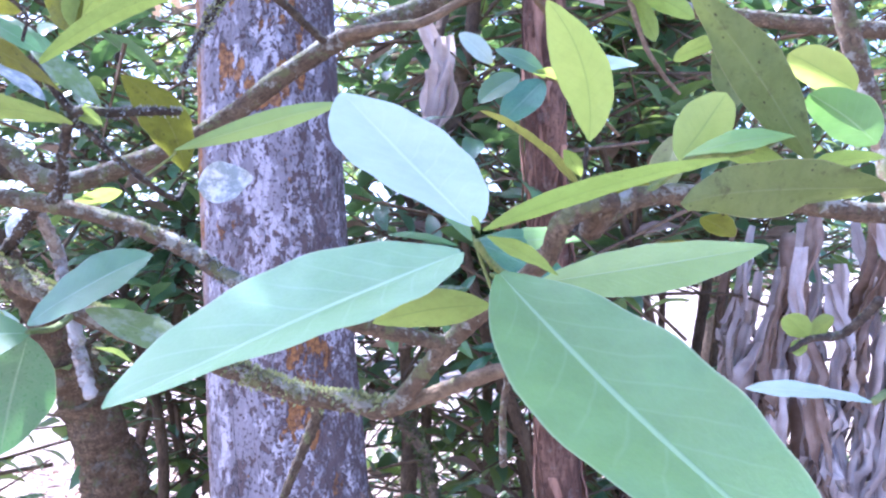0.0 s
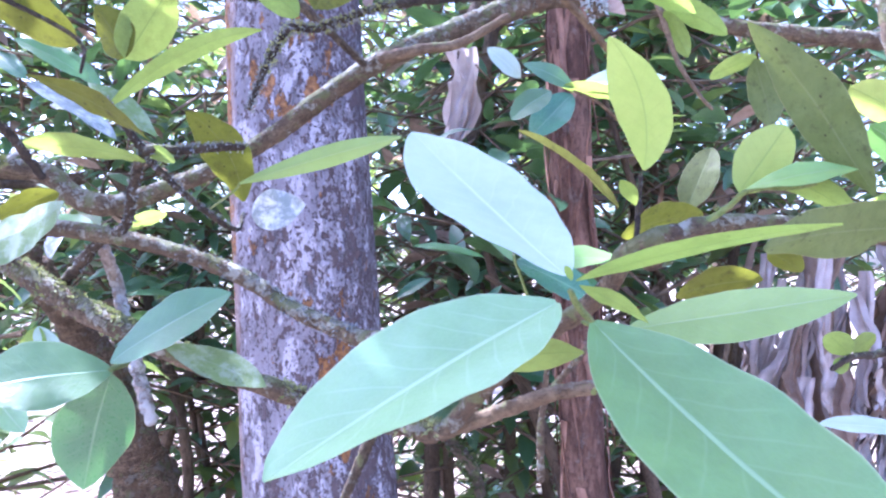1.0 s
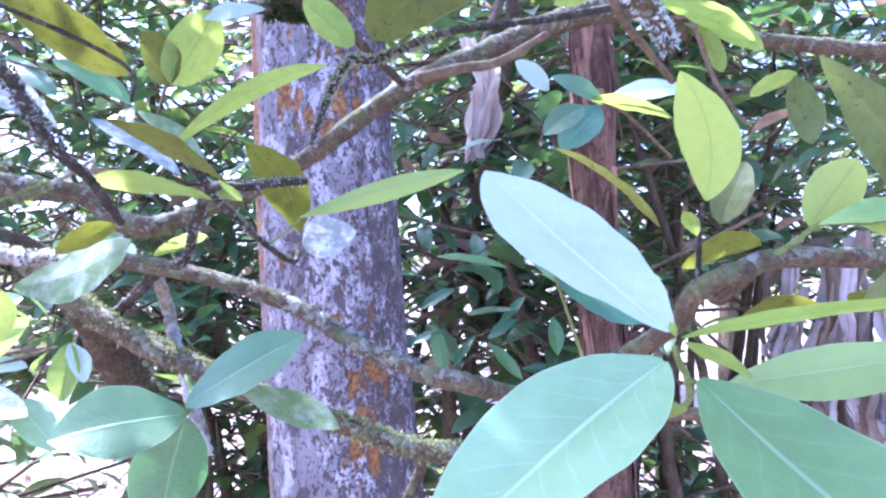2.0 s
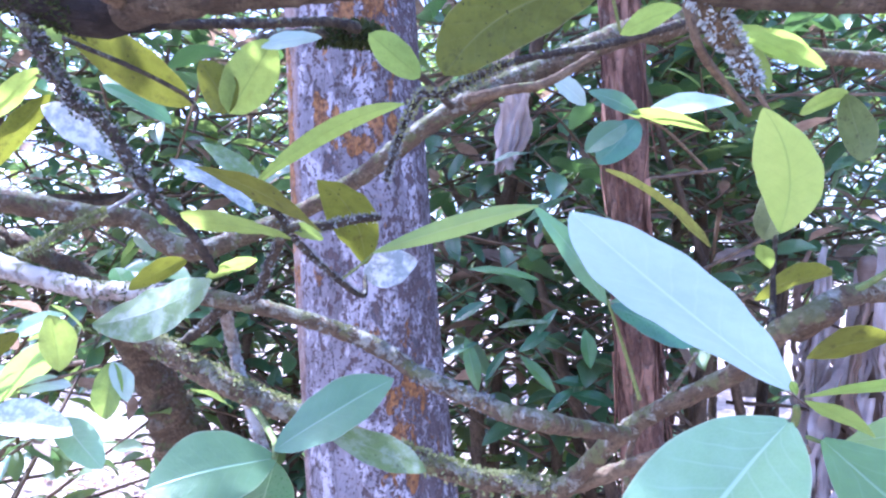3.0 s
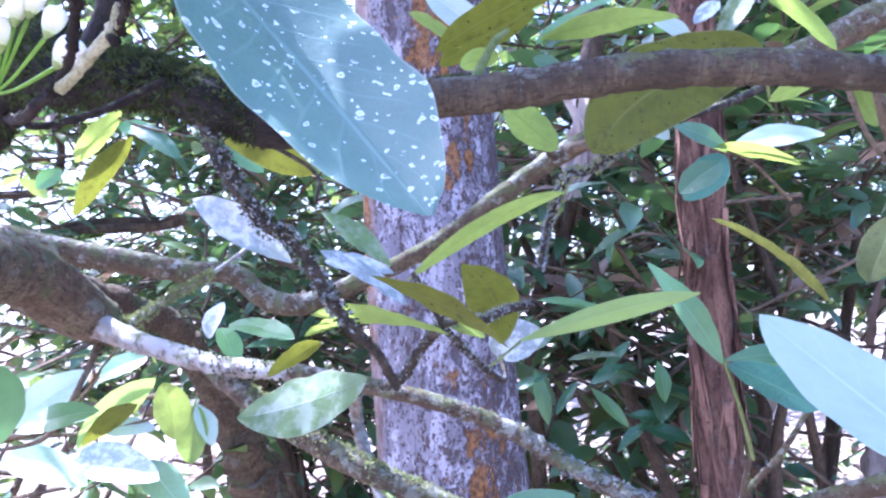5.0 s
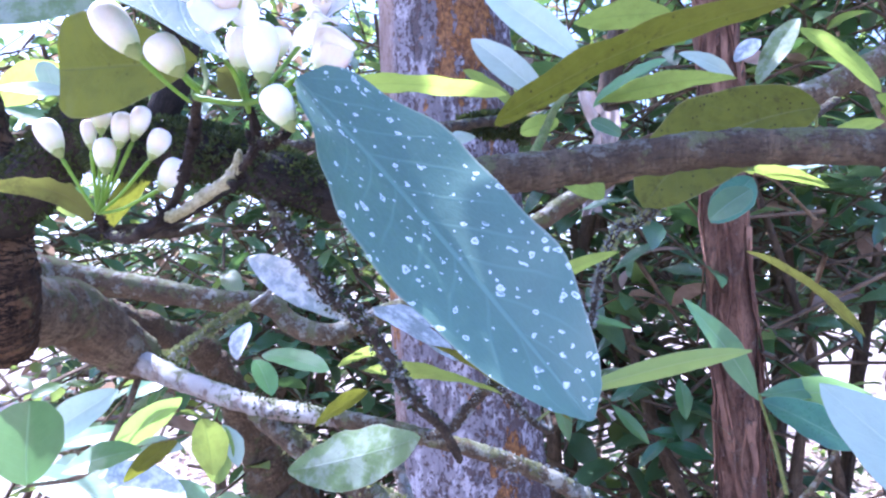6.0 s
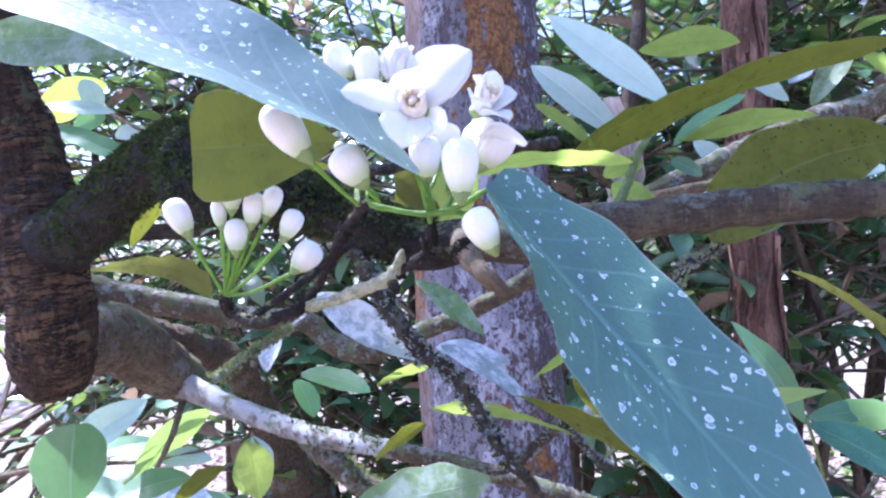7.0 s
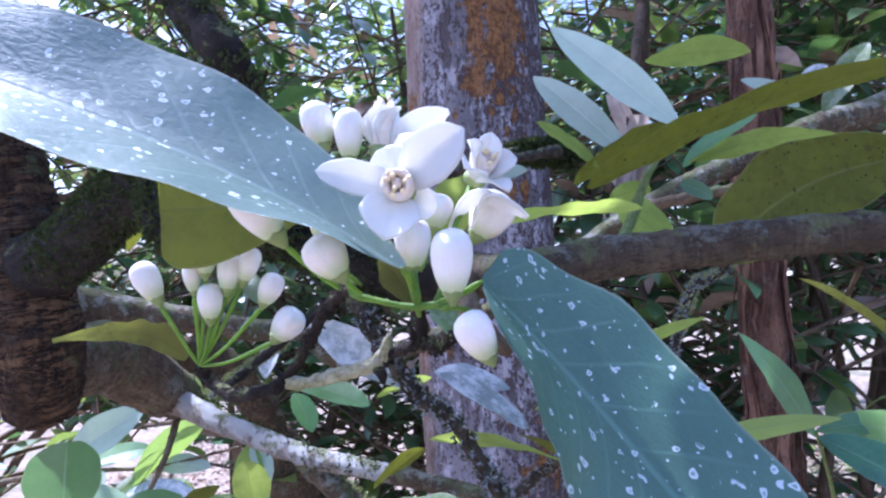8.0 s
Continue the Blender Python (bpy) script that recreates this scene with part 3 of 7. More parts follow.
def tufts(parent, name, points, count, size, material, lift=0.3, seed=1, label="", blades=3):
    """Moss or crust: many tiny leaflets on a limb's skin."""
    rng = random.Random(seed)
    res = curve_points(points, 0.5)
    verts, faces = [], []
    for _ in range(count):
        k = rng.randrange(1, len(res) - 1)
        q = res[k]
        way = Vector(res[k + 1][:3] - res[k - 1][:3]).normalized()
        o = Vector((rng.gauss(0, 1), rng.gauss(0, 1), rng.gauss(lift, 1)))
        o = (o - way * o.dot(way)).normalized()
        c = Vector(q[:3]) + o * q[3] * 0.96 + Vector(res[k + 1][:3] - res[k - 1][:3]) * rng.uniform(-0.5, 0.5)
        for _ in range(blades):
            d = (o + Vector((rng.gauss(0, 0.7), rng.gauss(0, 0.7), rng.gauss(0, 0.7)))).normalized()
            w = d.orthogonal().normalized()
            w = (w * math.cos(rng.random() * 6) + d.cross(w) * math.sin(rng.random() * 6)).normalized()
            s = size * rng.uniform(0.5, 1.4)
            n = len(verts)
            verts += [c - w * s * 0.14, c + w * s * 0.14, c + d * s * 0.6 + w * s * 0.2, c + d * s, c + d * s * 0.6 - w * s * 0.18]
            faces.append((n, n + 1, n + 2, n + 3, n + 4))
    me = bpy.data.meshes.new(name)
    me.from_pydata([tuple(v) for v in verts], [], faces)
    return part(name, me, material, parent, label, kind="stuff")


def lathe(name, profile, sides=14):
    """A round body from (radius, height) rows, along z."""
    verts, faces = [], []
    for r, h in profile:
        for j in range(sides):
            a = 2 * math.pi * j / sides
            verts.append((r * math.cos(a), r * math.sin(a), h))
    for k in range(len(profile) - 1):
        for j in range(sides):
            a, b = k * sides + j, k * sides + (j + 1) % sides
            faces.append((a, b, b + sides, a + sides))
    faces.append(tuple(range(sides))[::-1])
    faces.append(tuple(range((len(profile) - 1) * sides, len(profile) * sides)))
    me = bpy.data.meshes.new(name)
    me.from_pydata(verts, [], faces)
    return me


def upright(place, axis):
    m = Vector(axis).to_track_quat("Z", "Y").to_matrix().to_4x4()
    m.translation = Vector(place)
    return m


def bud(parent, centre, axis, width, height, foot):
    """A closed blossom: waxy white body with petal seams, green calyx, thin stalk."""
    axis = Vector(axis).normalized()
    r, h = width / 2, height * 1.08
    low = Vector(centre) - axis * h * 0.5
    rows = [(0.22, 0.0), (0.42, 0.05), (0.62, 0.14), (0.82, 0.30), (0.95, 0.48), (1.0, 0.63), (0.95, 0.78), (0.78, 0.90), (0.48, 0.97), (0.14, 1.0)]
    me = lathe("bud", [(a * r, b * h) for a, b in rows], 20)
    for v in me.vertices:
        a = math.atan2(v.co.y, v.co.x)
        s = 1 - 0.05 * abs(math.cos(2.5 * a)) ** 12
        v.co.x *= s
        v.co.y *= s
    body = part("bud", me, BUD_WHITE, parent, at=upright(low, axis))
    cup = lathe("calyx", [(0.12 * r, -0.15 * h), (0.28 * r, -0.07 * h), (0.40 * r, 0.0), (0.50 * r, 0.06 * h), (0.50 * r, 0.085 * h), (0.34 * r, 0.05 * h)])
    for v in cup.vertices:
        if v.co.z > 0.055 * h:
            v.co.z += 0.025 * h * math.cos(5 * math.atan2(v.co.y, v.co.x))
    part("calyx", cup, CALYX, body, at=upright(low, axis))
    f, s = Vector(foot), low - axis * 0.1 * h
    c = (f + s) / 2 - axis * 0.12 * (f - s).length
    st = tube_mesh("stalk", [(*f, 0.00045), (*c, 0.00042), (*s, 0.0006)], 0.05, 8)
    part("stalk", st, SHOOT, body)
    return body


def thicken(me, depth):
    """Gives a blade a second skin and a closed rim."""
    bm = bmesh.new()
    bm.from_mesh(me)
    bmesh.ops.recalc_face_normals(bm, faces=bm.faces)
    bmesh.ops.solidify(bm, geom=bm.faces[:], thickness=depth)
    bm.to_mesh(me)
    bm.free()


def flower(parent, centre, axis, width, height, foot, petals):
    """An open blossom: five thick reflexed petals, a ring of stamens with yellow anthers, calyx and stalk."""
    axis = Vector(axis).normalized()
    m = upright(Vector(centre) - axis * height * 0.35, axis)
    heart = part("flower", lathe("flower", [(0.06 * width, -0.05 * height), (0.13 * width, 0.02 * height), (0.12 * width, 0.14 * height), (0.03 * width, 0.2 * height)]), CALYX, parent, at=m)
    for k, (turn, lift, long, broad, peak) in enumerate(petals):
        me = blade(width * 0.52 * long, width * 0.30 * broad, peak, 0.50, 0.10, 0.40, 0.0, 900 + k, 14, 10)
        thicken(me, 0.0005)
        part("petal", me, PETAL, heart, at=m @ pose(0, 0, 0.06 * height, 0, 0, -turn) @ pose(0, 0.04 * width, 0, lift, 6 * math.sin(3 * k), 0))
    cw = 0.105 * width
    tube_rows = [(0.85 * cw, 0.02), (1.05 * cw, 0.25), (1.05 * cw, 0.60), (0.92 * cw, 0.72), (0.66 * cw, 0.70), (0.5 * cw, 0.4)]
    col = lathe("stamen_tube", [(r, h * height) for r, h in tube_rows], 20)
    for v in col.vertices:
        a = math.atan2(v.co.y, v.co.x)
        v.co.z += height * (0.04 * math.cos(5 * a + 1) + 0.05 * math.cos(2 * a)) * (v.co.z > 0.3 * height)
    part("stamen_tube", col, STAMEN, heart, at=m)
    for k in range(8):
        a = 2 * math.pi * k / 8 + 0.5 * math.sin(4.1 * k)
        o = Vector((math.cos(a), math.sin(a), 0))
        t = m @ (o * cw * (0.62 + 0.22 * math.sin(2.7 * k)) + Vector((0, 0, height * (0.68 + 0.10 * math.sin(3.3 * k)))))
        part("anther", lathe("anther", [(0.0001, 0), (0.00042, 0.0003), (0.00045, 0.0009), (0.0001, 0.0014)], 8), ANTHER, heart, at=upright(t, axis + o * 0.5 * math.sin(1.9 * k)))
    part("pistil", lathe("pistil", [(0.0006, 0), (0.0004, 0.48 * height), (0.0009, 0.62 * height), (0.0003, 0.66 * height)], 8), STAMEN, heart, at=m)
    f, s = Vector(foot), m @ Vector((0, 0, -0.03 * height))
    part("stalk", tube_mesh("stalk", [(*f, 0.0005), (*((f + s) / 2 + axis * -0.001), 0.0005), (*s, 0.0008)], 0.05, 8), SHOOT, heart)
    return heart


# ---- ground and distance ----
def ground():
    bm = bmesh.new()
    ring = [-400, -120, -40, -15] + [-8 + 0.4 * k for k in range(41)] + [15, 40, 120, 400]
    grid = [[bm.verts.new((x, y + 2, 0.05 * noise.noise((x * 0.7, y * 0.7, 3)) + (0.02 * noise.noise((x * 3, y * 3, 1))))) for x in ring] for y in ring]
    for a, b in zip(grid, grid[1:]):
        for k in range(len(a) - 1):
            bm.faces.new((a[k], a[k + 1], b[k + 1], b[k]))
    me = bpy.data.meshes.new("ground")
    bm.to_mesh(me)
    bm.free()
    me.materials.append(ground_material())
    for f in me.polygons:
        f.use_smooth = True
    return tagged(new("ground", me), "brown forest floor strewn with dry leaf litter", "ground", kind="structure")


ground()


def scatter(name, places, length, ratio, material, rng, droop=(-50, 25), curl=0.08):
    """One mesh of many small leaves at the given places."""
    prof = [(0.0, 0.05), (0.25, 0.8), (0.5, 1.0), (0.78, 0.68), (1.0, 0.03)]
    verts, faces, uv = [], [], []
    for item in places:
        c = Vector(item[:3])
        yaw = item[3] if len(item) > 3 else rng.uniform(0, 2 * math.pi)
        pitch = radians(rng.uniform(*droop))
        roll = rng.uniform(-0.7, 0.7)
        size = length * rng.uniform(0.65, 1.25)
        y = Vector((math.cos(yaw) * math.cos(pitch), math.sin(yaw) * math.cos(pitch), math.sin(pitch)))
        x = y.cross(Vector((0, 0, 1))).normalized()
        z = x.cross(y)
        x, z = x * math.cos(roll) + z * math.sin(roll), z * math.cos(roll) - x * math.sin(roll)
        n = len(verts)
        for u, w in prof:
            h = curl * size * 4 * u * (1 - u)
            for v in (-1, 0, 1):
                verts.append(tuple(c + y * u * size + x * (v * w * size * ratio / 2) + z * (h + abs(v) * w * size * ratio * 0.12)))
                uv.append((0.5 + 0.5 * v, u))
        for k in range(4):
            for j in range(2):
                a = n + 3 * k + j
                faces.append((a, a + 1, a + 4, a + 3))
    me = bpy.data.meshes.new(name)
    me.from_pydata(verts, [], faces)
    layer = me.uv_layers.new(name="UVMap")
    loops = np.empty(len(me.loops), dtype=np.int32)
    me.loops.foreach_get("vertex_index", loops)
    layer.data.foreach_set("uv", np.array(uv, dtype=np.float32)[loops].ravel())
    me.materials.append(material)
    return me


# ---- trunk with lichen ----
ORANGE = [(-0.05, -0.1, 1.715, 0.018, 0.05), (0.06, -0.09, 1.725, 0.02, 0.06), (0.012, -0.11, 1.665, 0.04, 0.022), (0.02, -0.11, 1.93, 0.07, 0.16), (-0.02, -0.11, 1.69, 0.022, 0.05), (0.035, -0.11, 1.695, 0.022, 0.05), (0.085, -0.1, 1.30, 0.03, 0.16), (-0.11, -0.06, 1.62, 0.03, 0.30), (0.06, -0.1, 1.22, 0.04, 0.1)]
lichen_tree = thing("lichen_tree", (TRUNK_X, TRUNK_Y, 0), "straight tree trunk with grey lichen and orange patches", "tree")
TRUNK_SKIN = trunk_material()


def round_trunk():
    verts, faces, sides, rows = [], [], 56, 150
    for k in range(rows + 1):
        z = -0.1 + 4.6 * k / rows
        r = 0.116 + 0.03 * math.exp(-z * 1.0) - 0.006 * z
        cx, cy = TRUNK_X + TRUNK_LEAN * (z - 1.4) + 0.006 * math.sin(z * 3), TRUNK_Y + 0.004 * math.sin(z * 2.1)
        for j in range(sides):
            a = 2 * math.pi * j / sides
            o = Vector((math.cos(a), math.sin(a), 0))
            f = 1 + 0.035 * noise.noise((o.x * 2, o.y * 2, z * 2.2)) + 0.02 * noise.noise((o.x * 7, o.y * 7, z * 5)) + 0.010 * noise.noise((o.x * 22, o.y * 22, z * 9))
            f += 0.03 * max(0, math.cos(a - 3.75)) ** 14
            verts.append((cx + r * f * o.x, cy + r * f * o.y, z))
    for k in range(rows):
        for j in range(sides):
            a, b = k * sides + j, k * sides + (j + 1) % sides
            faces.append((a, b, b + sides, a + sides))
    me = bpy.data.meshes.new("trunk")
    me.from_pydata(verts, [], faces)
    return part("trunk", me, TRUNK_SKIN, lichen_tree)


round_trunk()


# ---- red-barked tree ----
def red_tree(x, y, r, lean, seed, label, low=-0.1, high=4.5):
    rng = random.Random(seed)
    t = thing("red_bark_tree", (x, y, 0), label, "tree", "red-barked trees")
    limb(t, "trunk", [(x + lean * (z - 1.4) + 0.01 * math.sin(z * 2 + seed), y, z, r * (1.15 - 0.06 * z)) for z in np.linspace(low, high, 10)], RED_BARK, 0.07, sides=20)
    for _ in range(54):
        z0, a, ln = rng.uniform(0.7, 2.15), rng.uniform(math.pi, 2 * math.pi), rng.uniform(0.06, 0.4)
        w, off = rng.choice((0.0015, 0.002, 0.003, 0.004, 0.007)), rng.choice((0.0, 0.002, 0.004, 0.012))
        verts, faces = [], []
        for k in range(6):
            u = k / 5
            z = z0 - ln * u
            cx = x + lean * (z - 1.4) + 0.01 * math.sin(z * 2 + seed)
            rr = r * (1.15 - 0.06 * z) * 1.05 + off * u * u + 0.001 + 0.0015 * math.sin(9 * u + z0 * 40)
            for v in (-1, 0, 1):
                b = a + v * w / r * (1 - 0.7 * u) + 0.3 * math.sin(2.2 * u * ln / 0.2 + z0 * 30) + 0.08 * math.sin(9 * u + z0 * 17)
                verts.append((cx + (rr + 0.003 * abs(v)) * math.cos(b), y + (rr + 0.003 * abs(v)) * math.sin(b), z))
        for k in range(5):
            for j in range(2):
                i = 3 * k + j
                faces.append((i, i + 1, i + 4, i + 3))
        me = bpy.data.meshes.new("bark_strip")
        me.from_pydata(verts, [], faces)
        part("bark_strip", me, RED_BARK, t)
    return t


red_tree(RED_X, RED_Y, 0.037, -0.015, 2, "slim tree with reddish fibrous peeling bark")

# ---- near citrus tree and its twigs ----

tree = thing("citrus_tree", (-0.6889, 1.3032, 1.3682), "old citrus tree with grey-brown mossy limbs", "tree")
limb(tree, "trunk", [(-0.4200, 1.4200, -0.1000, 0.0750), (-0.4300, 1.3800, 0.5000, 0.0620), (-0.5294, 1.2334, 1.1224, 0.0480), (-0.5456, 1.1958, 1.2333, 0.0380), (-0.5652, 1.1487, 1.3266, 0.0280), (-0.5614, 1.0646, 1.4038, 0.0220), (-0.5484, 0.9621, 1.4673, 0.0190), (-0.5314, 0.8111, 1.5018, 0.0190), (-0.5600, 0.6200, 1.5600, 0.0220)], BARK_TRUNK, 0.3, sides=36, gap=0.2, crag=0.35)
limb(tree, "stem", [(-0.5315, 0.5000, 2.3000, 0.0168), (-0.5015, 0.5000, 1.9500, 0.0176), (-0.4531, 0.4629, 1.7255, 0.0193), (-0.4331, 0.4684, 1.6602, 0.0202), (-0.4247, 0.4719, 1.6019, 0.0244), (-0.4194, 0.4746, 1.5540, 0.0252), (-0.4275, 0.4850, 1.5290, 0.0244), (-0.4345, 0.4990, 1.5120, 0.0202)], BARK_STEM, 0.09, sides=56, gap=0.10, crag=0.55)
limb(tree, "elbow_limb", [(-0.4280, 0.4838, 1.5396, 0.0250), (-0.4344, 0.5336, 1.5344, 0.0250), (-0.4389, 0.5681, 1.5315, 0.0245), (-0.4361, 0.6001, 1.5130, 0.0240), (-0.4278, 0.6261, 1.4952, 0.0215), (-0.4201, 0.6381, 1.4841, 0.0165), (-0.4084, 0.6383, 1.4759, 0.0080)], BARK_ELBOW, 0.10, "thick grey-brown elbow with moss", sides=40, gap=0.15, crag=0.25)
# Pale bark paints the sunlight on this half; the next limb continues it.
limb(tree, "branch", [(-0.4340, 0.6290, 1.4935, 0.0120), (-0.4180, 0.6230, 1.4880, 0.0105), (-0.3700, 0.6060, 1.4745, 0.0085), (-0.2998, 0.5788, 1.4607, 0.0074), (-0.2500, 0.5589, 1.4578, 0.0066), (-0.2225, 0.5479, 1.4568, 0.0063)], BARK_PALE, 0.13, "branch half painted whitish for sunlight")
limb(tree, "branch", [(-0.2260, 0.5492, 1.4569, 0.0064), (-0.2225, 0.5479, 1.4568, 0.0063), (-0.1720, 0.5362, 1.4494, 0.0056), (-0.1273, 0.5350, 1.4383, 0.0052), (-0.0809, 0.5365, 1.4203, 0.0055), (-0.0431, 0.5321, 1.3972, 0.0053), (0.0012, 0.5130, 1.3809, 0.0056), (0.0224, 0.4853, 1.3802, 0.0062), (0.0515, 0.5321, 1.3647, 0.0056), (0.0880, 0.5659, 1.3523, 0.0050)], BARK_GREY, 0.12)
limb(tree, "limb", [(-0.5600, 0.6200, 1.5600, 0.0240), (-0.5502, 0.6746, 1.5656, 0.0170), (-0.5125, 0.6997, 1.5574, 0.0135), (-0.4487, 0.7181, 1.5443, 0.0120), (-0.4049, 0.7339, 1.5346, 0.0110), (-0.3640, 0.7592, 1.5295, 0.0110), (-0.3363, 0.7637, 1.5063, 0.0115), (-0.3021, 0.7683, 1.4962, 0.0110), (-0.2642, 0.7823, 1.5092, 0.0100), (-0.1927, 0.7894, 1.5376, 0.0090), (-0.1320, 0.7900, 1.5711, 0.0095), (-0.0836, 0.7890, 1.6052, 0.0098), (-0.0242, 0.7943, 1.6429, 0.0105), (0.0539, 0.8119, 1.6790, 0.0120), (0.1521, 0.8317, 1.7195, 0.0140), (0.2508, 0.8620, 1.7528, 0.0150), (0.5500, 0.8500, 1.9000, 0.0180)], BARK_GREY, 0.1)
limb(tree, "limb", [(-0.0245, 0.7842, 1.6425, 0.0060), (0.0209, 0.7841, 1.6509, 0.0055), (0.0615, 0.7936, 1.6590, 0.0050), (0.1141, 0.7985, 1.6884, 0.0040)], BARK_BROWN, 0.12)
limb(tree, "mossy_limb", [(-0.4234, 0.4722, 1.5951, 0.0210), (-0.3807, 0.4527, 1.6059, 0.0170), (-0.3334, 0.4283, 1.6277, 0.0150), (-0.2936, 0.4084, 1.6376, 0.0135), (-0.2816, 0.3897, 1.6144, 0.0135), (-0.2522, 0.3883, 1.6115, 0.0130), (-0.2250, 0.3889, 1.6058, 0.0120), (-0.1777, 0.3919, 1.5869, 0.0110), (-0.1599, 0.3938, 1.5873, 0.0100), (-0.1471, 0.3951, 1.5881, 0.0098)], BARK_MOSS_SHADE, 0.1)
limb(tree, "top_limb", [(-0.1624, 0.3935, 1.5871, 0.0096), (-0.1334, 0.3816, 1.5866, 0.0094), (-0.1037, 0.3925, 1.5924, 0.0086), (-0.0694, 0.3980, 1.5955, 0.0080), (-0.0277, 0.3977, 1.5989, 0.0077), (0.0033, 0.3988, 1.5994, 0.0076), (0.0314, 0.4001, 1.5984, 0.0075), (0.0643, 0.4093, 1.5976, 0.0076), (0.0978, 0.4225, 1.5965, 0.0078), (0.1557, 0.4420, 1.5946, 0.0078), (0.4200, 0.5200, 1.6000, 0.0078)], BARK_MOSSY, 0.13, sides=24, gap=0.3)
limb(tree, "crusted_branch", [(-0.2082, 0.3893, 1.5978, 0.0039), (-0.2020, 0.3858, 1.5818, 0.0033), (-0.1889, 0.3824, 1.5593, 0.0033), (-0.1746, 0.3800, 1.5404, 0.0031), (-0.1628, 0.3790, 1.5335, 0.0027), (-0.1518, 0.3793, 1.5154, 0.0027), (-0.1401, 0.3837, 1.4963, 0.0023), (-0.1328, 0.3927, 1.4863, 0.0020), (-0.1268, 0.4095, 1.4670, 0.0017)], BARK_DARK, 0.55)
limb(tree, "lower_limb", [(-0.3050, 0.5883, 1.4591, 0.0090), (-0.2753, 0.5726, 1.4414, 0.0085), (-0.2321, 0.5691, 1.4130, 0.0086), (-0.1873, 0.5687, 1.3888, 0.0084), (-0.1292, 0.5740, 1.3617, 0.0080), (-0.0740, 0.5916, 1.3362, 0.0074), (-0.0168, 0.6080, 1.3105, 0.0074), (0.0146, 0.6197, 1.3030, 0.0076), (0.0444, 0.6212, 1.2983, 0.0072), (0.0809, 0.5972, 1.3385, 0.0068), (0.1043, 0.5730, 1.3634, 0.0064), (0.1483, 0.5146, 1.4030, 0.0060), (0.1600, 0.4894, 1.4273, 0.0062), (0.1842, 0.4860, 1.4374, 0.0060), (0.1781, 0.5125, 1.4234, 0.0065), (0.2071, 0.5184, 1.4423, 0.0064), (0.2698, 0.5320, 1.4433, 0.0062), (0.3713, 0.5507, 1.4329, 0.0065), (0.4200, 0.5400, 1.4400, 0.0070)], BARK_GREY, 0.14)
limb(tree, "fork_limb", [(0.0401, 0.6211, 1.2958, 0.0065), (0.0746, 0.6192, 1.3078, 0.0060), (0.1298, 0.6139, 1.3270, 0.0058), (0.1793, 0.6109, 1.3332, 0.0050), (0.2235, 0.6080, 1.3291, 0.0040)], BARK_BROWN, 0.15)
limb(tree, "fork_twig", [(0.0486, 0.6216, 1.2927, 0.0055), (0.0674, 0.6233, 1.2689, 0.0046), (0.0765, 0.6251, 1.2304, 0.0040), (0.0851, 0.6271, 1.1833, 0.0030)], BARK_MOSSY, 0.25)
limb(tree, "fork_twig", [(-0.0109, 0.6185, 1.3064, 0.0050), (-0.0133, 0.6240, 1.2882, 0.0046), (-0.0271, 0.6295, 1.2590, 0.0040), (-0.0437, 0.6400, 1.2232, 0.0030)], BARK_MOSSY, 0.25)
limb(tree, "thin_twig", [(-0.4005, 0.6359, 1.4881, 0.0028), (-0.3777, 0.6578, 1.5085, 0.0027), (-0.3473, 0.6805, 1.5302, 0.0022), (-0.3192, 0.7028, 1.5562, 0.0018)], BARK_PALE, 0.45, "thin pale mossy twig")
limb(tree, "crusted_branch", [(-0.0605, 0.5001, 1.5198, 0.0016), (-0.0535, 0.5095, 1.5466, 0.0020), (-0.0411, 0.5191, 1.5756, 0.0024), (-0.0243, 0.5357, 1.5819, 0.0024), (0.0196, 0.5781, 1.6131, 0.0026), (0.1056, 0.6639, 1.6525, 0.0030), (0.1978, 0.7795, 1.7084, 0.0040)], BARK_DARK, 0.35)
limb(tree, "thin_twig", [(-0.1781, 0.5375, 1.4494, 0.0036), (-0.1880, 0.5629, 1.4406, 0.0040), (-0.1954, 0.5915, 1.4195, 0.0044), (-0.1917, 0.5924, 1.4004, 0.0048), (-0.1806, 0.5840, 1.3758, 0.0046), (-0.1680, 0.5759, 1.3441, 0.0048), (-0.1603, 0.5722, 1.3227, 0.0044), (-0.1581, 0.5726, 1.3158, 0.0046)], BARK_PALE, 0.35)
limb(tree, "thin_twig", [(0.3648, 0.5842, 1.6085, 0.0070), (0.3719, 0.5861, 1.5652, 0.0070), (0.3849, 0.5882, 1.5218, 0.0065), (0.3914, 0.5805, 1.4652, 0.0060), (0.3856, 0.5614, 1.4328, 0.0060)], BARK_GREY, 0.12)
limb(tree, "lichen_twig", [(0.1055, 0.4388, 1.6016, 0.0050), (0.1180, 0.4509, 1.5909, 0.0060), (0.1331, 0.4635, 1.5765, 0.0055), (0.1470, 0.4762, 1.5583, 0.0040)], BARK_GREY, 0.3)
limb(tree, "thin_twig", [(0.1102, 0.4694, 1.6062, 0.0024), (0.1211, 0.4819, 1.5822, 0.0026), (0.1426, 0.5054, 1.5676, 0.0022), (0.1593, 0.5183, 1.5528, 0.0020)], BARK_BROWN, 0.2)

